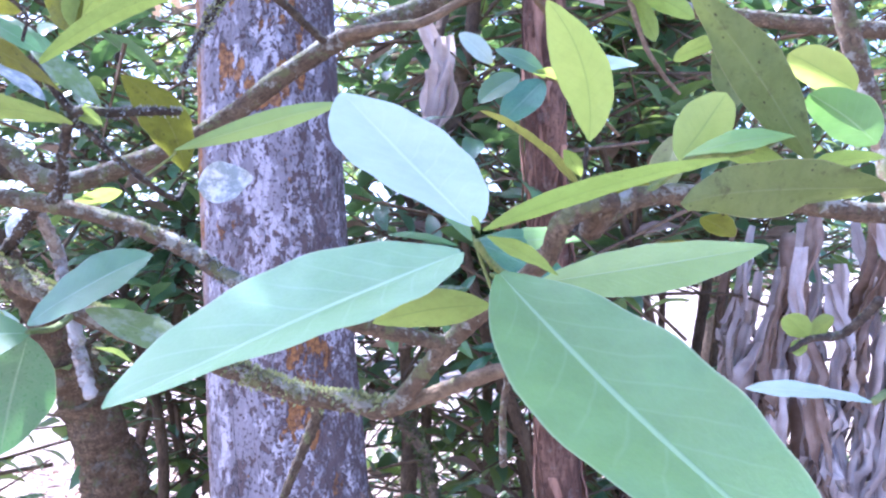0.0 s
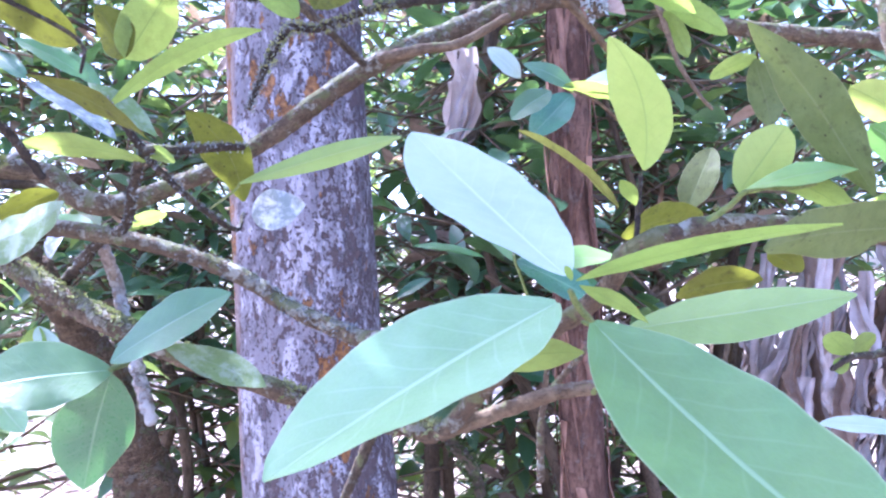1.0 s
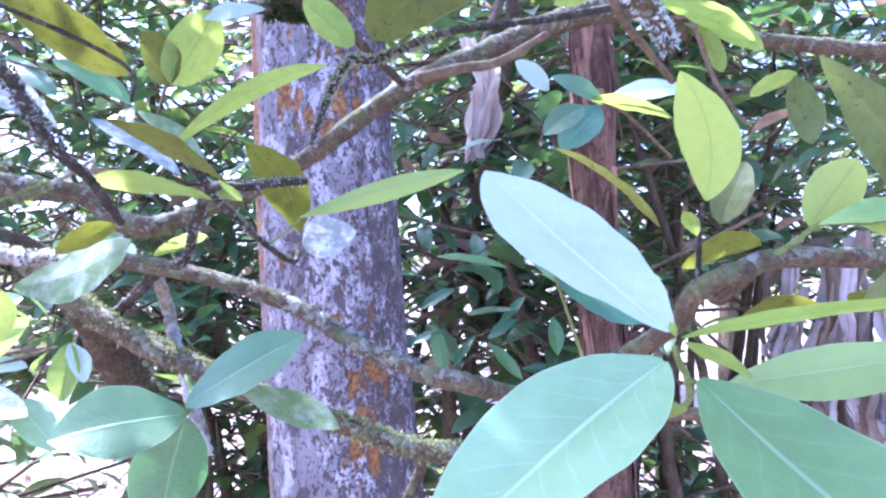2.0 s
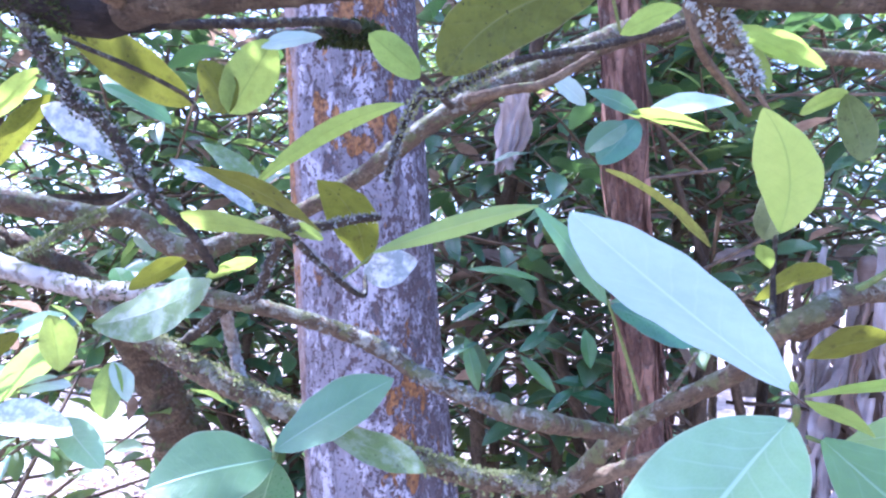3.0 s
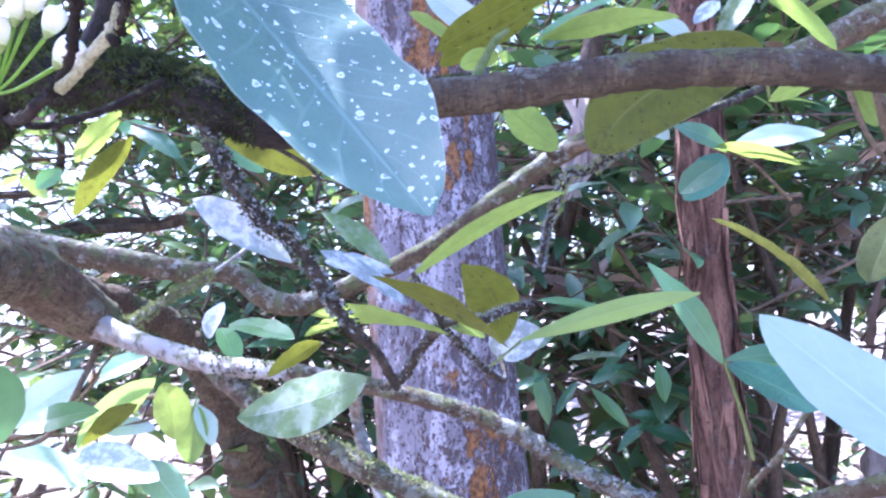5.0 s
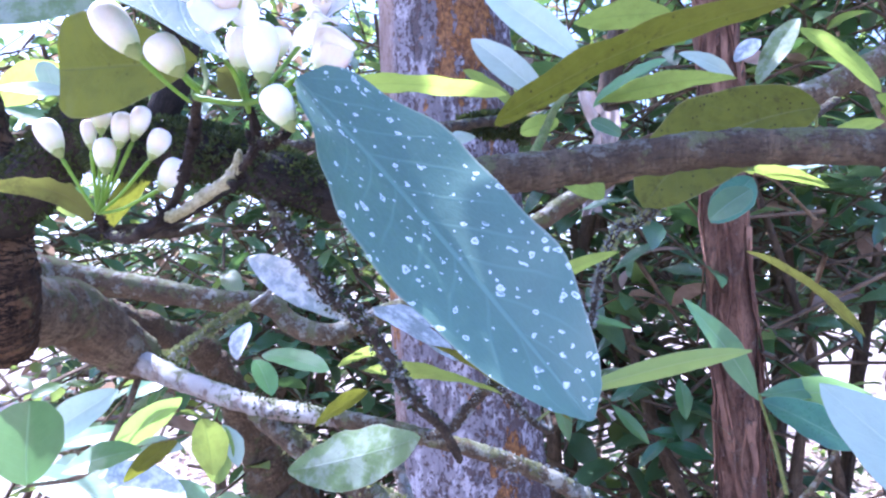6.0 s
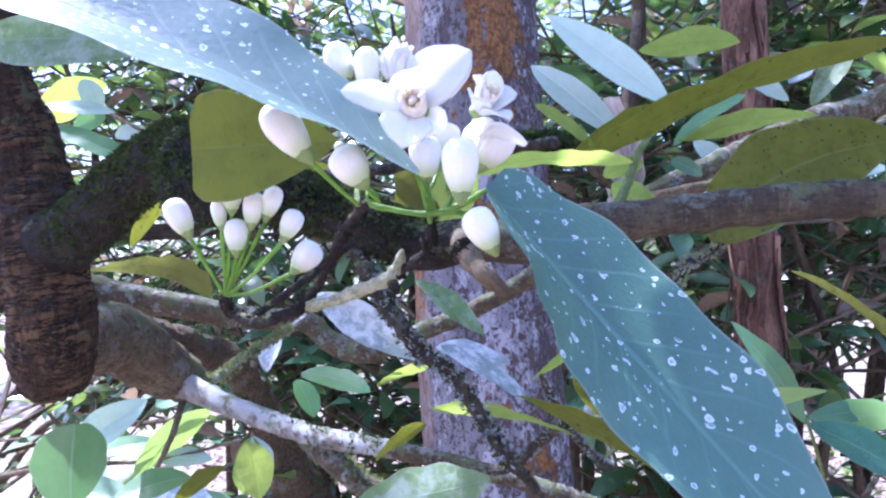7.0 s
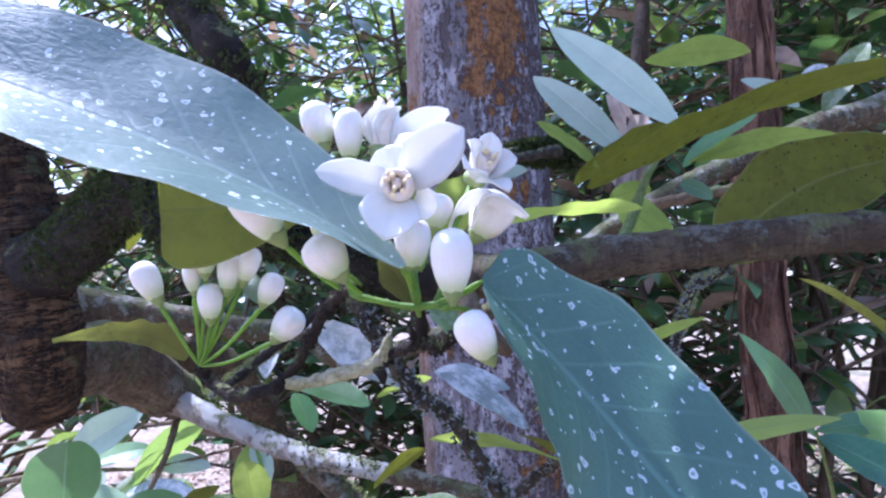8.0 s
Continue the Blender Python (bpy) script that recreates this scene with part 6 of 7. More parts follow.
leaf(sunny, (-0.5197, 0.9709, 1.3604), (-0.5188, 0.9546, 1.2858), (-0.9892, -0.1450, 0.0198), 0.0421, LEAF_YELLOW, 1.0, 0.6, 0.05, 0.3)
# Pale leaves of this spray carry its sun glare in their colour.
leaf(sunny, (-0.5182, 0.9711, 1.3604), (-0.4909, 0.9568, 1.3087), (-0.5315, -0.8458, -0.0468), 0.0298, LEAF_SHEEN, 1.0, 0.6, 0.05, 0.2)
leaf(sunny, (-0.6789, 0.9797, 1.4077), (-0.7727, 0.9417, 1.3384), (-0.6239, 0.1359, 0.7696), 0.0480, LEAF_SHEEN, 1.0, 0.6, 0.05, 0.2)
leaf(sunny, (-0.6906, 0.9536, 1.2967), (-0.5506, 0.9313, 1.2718), (-0.2307, -0.7321, -0.6409), 0.0560, LEAF_WHITE, 1.0, 0.6, 0.05, 0.2)
leaf(sunny, (-0.7658, 0.9241, 1.3048), (-0.6296, 0.9016, 1.2735), (-0.2601, -0.7735, -0.5780), 0.0500, LEAF_MID, 1.0, 0.6, 0.05, 0.2)
leaf(sunny, (-0.5957, 0.9656, 1.2851), (-0.5140, 0.9380, 1.2262), (-0.5472, -0.7243, -0.4194), 0.0480, LEAF_MID, 1.0, 0.6, 0.05, 0.2)
leaf(sunny, (-0.6565, 0.9765, 1.3256), (-0.5746, 0.9659, 1.3289), (-0.0732, -0.7685, -0.6356), 0.0325, LEAF_SHEEN, 1.0, 0.6, 0.05, 0.2)
leaf(sunny, (-0.7348, 0.9673, 1.3209), (-0.7523, 0.9469, 1.2838), (-0.9062, 0.0106, 0.4227), 0.0323, LEAF_SHEEN, 1.0, 0.6, 0.05, 0.2)
leaf(sunny, (-0.6675, 0.9815, 1.3993), (-0.6111, 1.0073, 1.4227), (0.5155, -0.4885, -0.7040), 0.0377, LEAF_MID, 1.0, 0.6, 0.05, 0.2)

upl = thing("leafy_twig", (-0.6238, 0.9888, 1.7598), "sunlit twig with bright yellow-green leaves", "twig")
limb(upl, "twig", [(-1.2500, 1.2000, 1.9500, 0.0050), (-0.8368, 1.0088, 1.8578, 0.0035), (-0.7083, 0.9967, 1.8014, 0.0026), (-0.6160, 0.9900, 1.7555, 0.0020), (-0.5391, 0.9902, 1.7338, 0.0015)], BARK_BROWN, 0.2)
leaf(upl, (-0.6344, 0.9868, 1.7749), (-0.6900, 0.9637, 1.7003), (0.2655, 0.8471, -0.4603), 0.0354, LEAF_YELLOW, 1.0, 0.65, 0.05, 0.15)
leaf(upl, (-0.6200, 0.9904, 1.7370), (-0.6881, 0.9577, 1.6230), (0.2516, 0.8802, -0.4025), 0.0387, LEAF_OLIVE, 1.0, 0.65, 0.05, 0.15)
leaf(upl, (-0.7353, 0.9942, 1.7876), (-0.6904, 0.9991, 1.7973), (0.2218, -0.0956, -0.9704), 0.0249, LEAF_SHEEN, 1.0, 0.6, 0.05, 0.15)
leaf(upl, (-0.4970, 0.9748, 1.7377), (-0.4386, 0.9846, 1.6835), (-0.4369, -0.6770, -0.5922), 0.0288, LEAF_TEAL, 1.0, 0.65, 0.05, 0.15)
leaf(upl, (-0.7377, 0.9984, 1.6991), (-0.7586, 0.9773, 1.6680), (-0.7846, -0.1191, 0.6084), 0.0284, LEAF_GREEN, 1.0, 0.6, 0.05, 0.15)
leaf(upl, (-0.8001, 0.9916, 1.6850), (-0.7431, 0.9798, 1.6552), (0.3763, -0.3511, 0.8574), 0.0240, LEAF_YELLOW, 1.0, 0.6, 0.05, 0.15)
leaf(upl, (-0.6200, 0.9895, 1.7556), (-0.5432, 0.9813, 1.6999), (-0.4721, -0.6890, -0.5499), 0.0353, LEAF_DARK, 1.0, 0.6, 0.05, 0.15)
leaf(upl, (-0.5841, 0.9942, 1.7461), (-0.6403, 0.9872, 1.7524), (0.0527, 0.4010, 0.9146), 0.0257, LEAF_GREEN, 1.0, 0.6, 0.05, 0.15)
leaf(upl, (-0.7486, 0.9910, 1.8196), (-0.7835, 0.9680, 1.7922), (-0.5755, -0.0924, 0.8126), 0.0284, LEAF_GREEN, 1.0, 0.6, 0.05, 0.15)
limb(tree, "mossy_twig", [(-0.1995, 0.6671, 1.6750, 0.0050), (-0.1622, 0.6808, 1.6818, 0.0055), (-0.1236, 0.6949, 1.6853, 0.0060), (-0.0884, 0.6994, 1.6722, 0.0050), (-0.0598, 0.7237, 1.6498, 0.0040), (-0.0347, 0.7677, 1.6312, 0.0040)], BARK_MOSSY, 0.25)
for x, y, z, r in ((-0.1836, 0.2679, 1.5663, 0.0023), (-0.1590, 0.2541, 1.5722, 0.0018), (-0.1567, 0.2530, 1.5738, 0.0016), (-0.1697, 0.2596, 1.5692, 0.0014), (-0.1694, 0.2560, 1.5836, 0.0019), (-0.1480, 0.2422, 1.5789, 0.0019), (-0.1768, 0.2643, 1.5753, 0.0014), (-0.2137, 0.2872, 1.5658, 0.0022)):
    limb(fl, "node", [(x - 0.0012, y, z - 0.0006, r * 0.5), (x - 0.0004, y, z, r), (x + 0.0004, y, z + 0.0002, r * 0.9), (x + 0.0012, y, z + 0.0006, r * 0.5)], TWIG_DARK, 0.8)
limb(tree, "mossy_twig", [(-0.2607, 0.3936, 1.6233, 0.0070), (-0.2468, 0.3898, 1.6584, 0.0070), (-0.2461, 0.3713, 1.6745, 0.0075), (-0.2654, 0.3809, 1.6978, 0.0080), (-0.2883, 0.3921, 1.7238, 0.0080), (-0.3196, 0.4068, 1.7574, 0.0080)], BARK_MOSS_SHADE, 0.25)

btwig = thing("leafy_twig", (0.1058, 1.4134, 1.3063), "thin arching twigs with long drooping green leaves by the red-barked tree", "twig")
limb(btwig, "twig", [(0.3000, 1.5000, 1.0000, 0.0060), (0.2462, 1.5149, 1.1066, 0.0040), (0.1698, 1.4453, 1.1689, 0.0034), (0.1040, 1.4158, 1.2518, 0.0026), (0.0296, 1.3963, 1.3205, 0.0020), (-0.0561, 1.3879, 1.3468, 0.0014)], FAR_BARK, 0.25)
limb(btwig, "twig", [(0.1698, 1.4453, 1.1689, 0.0030), (0.1163, 1.4265, 1.2607, 0.0022), (0.0629, 1.4087, 1.3294, 0.0018), (-0.0003, 1.4003, 1.3967, 0.0014), (-0.0755, 1.3923, 1.4315, 0.0011)], FAR_BARK, 0.25)
limb(btwig, "twig", [(0.2492, 1.5108, 1.1994, 0.0030), (0.1722, 1.4419, 1.2465, 0.0022), (0.0835, 1.4123, 1.2906, 0.0016), (-0.0034, 1.4046, 1.2984, 0.0011)], FAR_BARK, 0.25)
leaf(btwig, (-0.0616, 1.3875, 1.3448), (-0.0397, 1.3741, 1.2416), (-0.9376, -0.3096, -0.1585), 0.0318, LEAF_GREEN, 1.0, 0.9, 0.05, 0.25)
leaf(btwig, (0.0421, 1.3980, 1.3061), (0.1069, 1.3867, 1.2343), (-0.6918, -0.4661, -0.5516), 0.0274, LEAF_GREEN, 1.0, 0.9, 0.05, 0.25)
leaf(btwig, (0.1679, 1.4064, 1.3524), (0.1743, 1.3903, 1.2783), (-0.9903, -0.1263, -0.0582), 0.0318, LEAF_GREEN, 1.0, 0.9, 0.05, 0.25)
leaf(btwig, (0.1347, 1.4094, 1.2287), (0.2230, 1.3979, 1.2044), (-0.2759, -0.6812, -0.6781), 0.0322, LEAF_DARK, 1.0, 0.9, 0.05, 0.25)
leaf(btwig, (0.0390, 1.3975, 1.3116), (0.1021, 1.3809, 1.3507), (0.2634, -0.6589, -0.7046), 0.0268, LEAF_DARK, 1.0, 0.9, 0.05, 0.25)
leaf(btwig, (-0.0195, 1.3880, 1.4108), (-0.0844, 1.3641, 1.3751), (-0.5505, 0.5093, 0.6615), 0.0270, LEAF_DARK, 1.0, 0.9, 0.05, 0.25)
leaf(btwig, (0.0005, 1.3920, 1.3604), (0.0995, 1.3798, 1.3689), (-0.0374, -0.7602, -0.6486), 0.0207, LEAF_LICHEN, 1.0, 0.9, 0.05, 0.25)
leaf(btwig, (-0.0521, 1.3822, 1.4746), (0.0839, 1.3748, 1.4494), (-0.1661, -0.7076, -0.6868), 0.0269, LEAF_GREEN, 1.0, 0.9, 0.05, 0.25)
leaf(btwig, (0.1031, 1.4056, 1.2535), (0.1859, 1.3929, 1.2439), (-0.1885, -0.7980, -0.5725), 0.0248, LEAF_DARK, 1.0, 0.9, 0.05, 0.25)
leaf(btwig, (0.0188, 1.3954, 1.3208), (-0.0263, 1.3743, 1.2604), (-0.7472, 0.5562, 0.3637), 0.0220, LEAF_DARK, 1.0, 0.9, 0.05, 0.25)
leaf(btwig, (0.0623, 1.3986, 1.3305), (0.1163, 1.3800, 1.3951), (0.5319, -0.5854, -0.6119), 0.0237, LEAF_DARK, 1.0, 0.9, 0.05, 0.25)
leaf(btwig, (0.1460, 1.4098, 1.2414), (0.0831, 1.3869, 1.1881), (-0.6150, 0.6509, 0.4451), 0.0220, LEAF_DARK, 1.0, 0.9, 0.05, 0.25)
leaf(btwig, (0.1966, 1.4111, 1.3050), (0.2607, 1.3988, 1.2524), (-0.5859, -0.5634, -0.5824), 0.0268, LEAF_DARK, 1.0, 0.9, 0.05, 0.25)
leaf(btwig, (0.2264, 1.4096, 1.3909), (0.2850, 1.3964, 1.3478), (-0.5614, -0.5864, -0.5839), 0.0248, LEAF_GREEN, 1.0, 0.9, 0.05, 0.25)
leaf(btwig, (-0.0349, 1.3903, 1.3332), (-0.1100, 1.3652, 1.3055), (-0.4429, 0.6819, 0.5821), 0.0229, LEAF_DARK, 1.0, 0.9, 0.05, 0.25)

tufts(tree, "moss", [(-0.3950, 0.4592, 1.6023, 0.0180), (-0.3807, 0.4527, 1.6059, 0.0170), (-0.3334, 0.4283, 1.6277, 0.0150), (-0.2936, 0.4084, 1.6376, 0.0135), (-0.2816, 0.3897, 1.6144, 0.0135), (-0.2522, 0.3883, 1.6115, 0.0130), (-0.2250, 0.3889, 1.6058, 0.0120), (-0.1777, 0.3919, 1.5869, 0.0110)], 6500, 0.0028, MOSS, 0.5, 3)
tufts(tree, "crust", [(-0.2082, 0.3893, 1.5978, 0.0050), (-0.2020, 0.3858, 1.5818, 0.0042), (-0.1889, 0.3824, 1.5593, 0.0042), (-0.1746, 0.3800, 1.5404, 0.0040), (-0.1628, 0.3790, 1.5335, 0.0034), (-0.1518, 0.3793, 1.5154, 0.0035), (-0.1401, 0.3837, 1.4963, 0.0030)], 420, 0.0018, CRUST, 0.2, 4)
tufts(tree, "moss", [(-0.2082, 0.3893, 1.5978, 0.0050), (-0.2020, 0.3858, 1.5818, 0.0042), (-0.1889, 0.3824, 1.5593, 0.0042), (-0.1746, 0.3800, 1.5404, 0.0040), (-0.1628, 0.3790, 1.5335, 0.0034), (-0.1518, 0.3793, 1.5154, 0.0035), (-0.1401, 0.3837, 1.4963, 0.0030)], 260, 0.0018, MOSS, 0.2, 5)
tufts(tree, "moss", [(-0.4530, 0.6023, 1.5191, 0.0160), (-0.4194, 0.6308, 1.4868, 0.0110), (-0.2998, 0.5788, 1.4607, 0.0072), (-0.2225, 0.5479, 1.4568, 0.0062)], 900, 0.002, MOSS, 0.5, 6)

tufts(tree, "pale_lichen", [(0.1005, 0.4331, 1.6013, 0.0050), (0.1180, 0.4509, 1.5909, 0.0060), (0.1331, 0.4635, 1.5765, 0.0055), (0.1470, 0.4762, 1.5583, 0.0040)], 420, 0.003, PALE_LICHEN, 0.2, 8)
tufts(tree, "moss", [(-0.4240, 0.6290, 1.4880, 0.0100), (-0.4005, 0.6359, 1.4881, 0.0060), (-0.3777, 0.6578, 1.5085, 0.0030), (-0.3473, 0.6805, 1.5302, 0.0026)], 700, 0.0032, MOSS_PALE, 0.4, 21, "yellow-green moss")
tufts(tree, "crust", [(-0.0605, 0.5001, 1.5198, 0.0016), (-0.0535, 0.5095, 1.5466, 0.0020), (-0.0411, 0.5191, 1.5756, 0.0024), (-0.0243, 0.5357, 1.5819, 0.0024), (0.0196, 0.5781, 1.6131, 0.0026)], 520, 0.0024, CRUST, 0.3, 14)
tufts(tree, "moss", [(-0.0535, 0.5095, 1.5466, 0.0020), (-0.0411, 0.5191, 1.5756, 0.0024), (-0.0243, 0.5357, 1.5819, 0.0024), (0.0196, 0.5781, 1.6131, 0.0026)], 260, 0.0028, MOSS_PALE, 0.5, 15)
tufts(tree, "moss", [(-0.0740, 0.5916, 1.3362, 0.0074), (-0.0168, 0.6080, 1.3105, 0.0074), (0.0146, 0.6197, 1.3030, 0.0076), (0.0444, 0.6212, 1.2983, 0.0072)], 420, 0.0034, MOSS_PALE, 0.8, 16)
tufts(tree, "moss", [(0.0444, 0.6212, 1.2983, 0.0066), (0.0674, 0.6233, 1.2689, 0.0046), (0.0765, 0.6251, 1.2304, 0.0040), (0.0851, 0.6271, 1.1833, 0.0030)], 420, 0.0036, MOSS, 0.2, 17)
tufts(tree, "moss", [(-0.2753, 0.5726, 1.4414, 0.0085), (-0.2321, 0.5691, 1.4130, 0.0086), (-0.1873, 0.5687, 1.3888, 0.0084), (-0.1292, 0.5740, 1.3617, 0.0080)], 420, 0.0030, MOSS_PALE, 0.9, 18)
tufts(tree, "crust", [(-0.1273, 0.5350, 1.4383, 0.0052), (-0.0809, 0.5365, 1.4203, 0.0055), (-0.0431, 0.5321, 1.3972, 0.0053), (0.0012, 0.5130, 1.3809, 0.0056)], 320, 0.0022, CRUST, 0.5, 19)
tufts(ctwig, "crust", [(-0.2453, 0.5940, 1.4099, 0.0040), (-0.2146, 0.5701, 1.4254, 0.0038), (-0.1815, 0.5462, 1.4446, 0.0036), (-0.1497, 0.5225, 1.4538, 0.0030), (-0.1320, 0.4983, 1.4740, 0.0028), (-0.1136, 0.4792, 1.4918, 0.0030), (-0.0944, 0.4812, 1.4927, 0.0026), (-0.0801, 0.4976, 1.4973, 0.0024), (-0.0660, 0.5092, 1.4991, 0.0022)], 420, 0.0019, CRUST, 0.2, 12)
tufts(ctwig, "crust", [(-0.1276, 0.4612, 1.5199, 0.0016), (-0.1214, 0.4727, 1.5047, 0.0022), (-0.1136, 0.4792, 1.4918, 0.0026), (-0.0995, 0.5071, 1.4675, 0.0020), (-0.0850, 0.5398, 1.4507, 0.0018)], 240, 0.0016, CRUST, 0.2, 13)
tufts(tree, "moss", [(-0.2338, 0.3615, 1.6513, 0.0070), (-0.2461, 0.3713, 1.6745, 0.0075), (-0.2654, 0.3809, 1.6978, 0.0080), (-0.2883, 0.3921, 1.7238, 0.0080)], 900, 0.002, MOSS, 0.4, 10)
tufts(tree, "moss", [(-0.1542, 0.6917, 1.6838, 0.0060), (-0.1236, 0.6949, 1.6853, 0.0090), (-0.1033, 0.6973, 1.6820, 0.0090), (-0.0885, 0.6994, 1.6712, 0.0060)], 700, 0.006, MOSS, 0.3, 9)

# ---- dead fronds ----
def hanging_sheet(parent, name, top, length, width, yaw, seed, material, torn=0.5, crumple=1.0):
    """A dry hanging frond: pleated, tapering, torn at its lower end."""
    rng = random.Random(seed)
    verts, faces, nu, nv = [], [], 26, 14
    side, out = Vector((math.cos(yaw), math.sin(yaw), 0)), Vector((-math.sin(yaw), math.cos(yaw), 0))
    ph, lean = rng.uniform(0, 6), rng.uniform(-0.28, 0.28)
    for i in range(nu + 1):
        u = i / nu
        for j in range(nv + 1):
            v = 2 * j / nv - 1
            w = width / 2 * (0.55 + 0.6 * math.sin(math.pi * min(1, u * 0.8 + 0.15))) * (1 - 0.5 * u * u)
            c = Vector(top) + Vector((0, 0, -length * u * (1 - 0.12 * torn * abs(math.sin(v * 7 + ph)) * u)))
            c += side * (v * w + 0.03 * math.sin(3 * u + ph)) + out * (0.35 * width * math.sin(v * 4.5 + ph + 2 * u) * (0.3 + u) + 0.04 * math.sin(2 * u))
            k = noise.noise_vector(c * 26 + Vector((seed, 0, 0)))
            fold_ = noise.noise_vector(c * 9 + Vector((0, seed, 0)))
            c += (out * (0.030 * k.x + 0.05 * fold_.x + 0.01 * math.sin(v * 19 + ph)) + side * (0.020 * k.y + 0.06 * fold_.y + lean * length)) * (0.3 + u) * crumple
            verts.append(tuple(c))
    slits = [rng.random() < 0.35 * torn for _ in range(nv)]
    for i in range(nu):
        for j in range(nv):
            if (slits[j] and i > nu * (0.25 + 0.4 * math.sin(j * 5 + seed) ** 2)) or (i > nu * 0.45 and rng.random() < 0.10 * torn):
                continue
            a = i * (nv + 1) + j
            faces.append((a, a + 1, a + nv + 2, a + nv + 1))
    me = bpy.data.meshes.new(name)
    me.from_pydata(verts, [], faces)
    return part(name, me, material, parent)


def dead_plant(x, y, height, count, seed, label, spread=0.16):
    rng = random.Random(seed)
    t = thing("dead_banana_plant", (x, y, 0), label, "dead plant", "dead banana plants")
    limb(t, "stem", [(x, y, -0.05, 0.05), (x + 0.02, y, height * 0.5, 0.038), (x, y + 0.02, height, 0.022)], DEAD_LEAF, 0.15, sides=14)
    for k in range(count):
        a = rng.uniform(0, 2 * math.pi)
        rr = rng.uniform(0.04, spread)
        z = height * rng.uniform(0.55, 1.02)
        hanging_sheet(t, "dry_frond", (x + rr * math.cos(a), y + rr * math.sin(a), z), rng.uniform(0.20, 0.60), rng.uniform(0.018, 0.055), rng.uniform(0, 3.14), seed * 50 + k, DEAD_PALE if rng.random() < 0.78 else DEAD_LEAF, 1.0, 0.6)
    return t


dead_plant(0.84, 1.66, 1.48, 62, 11, "withered banana plant with grey shredded hanging fronds")
dead_plant(1.10, 1.56, 1.50, 72, 12, "withered banana plant with pale papery hanging fronds")
dead_plant(1.36, 1.75, 1.45, 54, 13, "withered banana plant half hidden behind shrubs")

sheath = thing("dead_sheath_stem", (0.06, 1.72, 0), "old stem with a pale dry sheath hanging from it", "dead plant")
limb(sheath, "stem", [(-0.10, 1.80, -0.1, 0.025), (-0.06, 1.80, 0.9, 0.02), (-0.06, 1.79, 1.40, 0.017), (0.02, 1.76, 1.60, 0.017), (0.08, 1.75, 1.85, 0.017), (0.13, 1.75, 2.2, 0.017), (0.10, 1.76, 3.2, 0.017)], FAR_BARK, 0.12)
for k, (dx, dz, ln, w, turn) in enumerate([(0.0, 0.04, 0.215, 0.036, 0.1), (-0.006, 0.0, 0.190, 0.042, -0.3), (-0.012, -0.06, 0.135, 0.054, 0.2)]):
    hanging_sheet(sheath, "dry_sheath", (0.042 + dx, 1.400 + 0.012 * k, 1.864 + dz), ln, w, turn, 70 + k, DEAD_PALE, 0.0, 0.35)
limb(sheath, "stalk", [(0.042, 1.420, 1.844, 0.012), (0.062, 1.480, 1.944, 0.010), (0.13, 1.75, 2.2, 0.012)], FAR_BARK, 0.15)

# ---- shrubs behind ----
LEAF_SHAPES = {}


def leaf_shape(kind, k):
    key = (kind, k)
    if key not in LEAF_SHAPES:
        me = blade(1.0, 0.30 + 0.05 * k, 1.0, 0.75, 0.06 + 0.02 * k, 0.2, 0.01, 300 + k, 8, 4)
        me.materials.append((LEAF_FAR, LEAF_FAR_LIGHT)[kind])
        for f in me.polygons:
            f.use_smooth = True
        LEAF_SHAPES[key] = me
    return LEAF_SHAPES[key]


def clear_of(x, y, z):
    """Keeps the shrubs' leaves out of the camera's way and off the trunks' near side."""
    if y < TRUNK_Y + 0.25 and abs(x - TRUNK_X) < 0.24 + 0.3 * max(0.0, 1.0 - y):
        return False
    if y < RED_Y and abs(x - RED_X) < 0.10:
        return False
    if x > 0.62 and y < 1.9 and z < 1.5:
        return False
    if 0.50 < x < 1.0 and 1.4 < y < 2.7 and 1.0 < z < 1.40:
        return False
    return y > 0.85


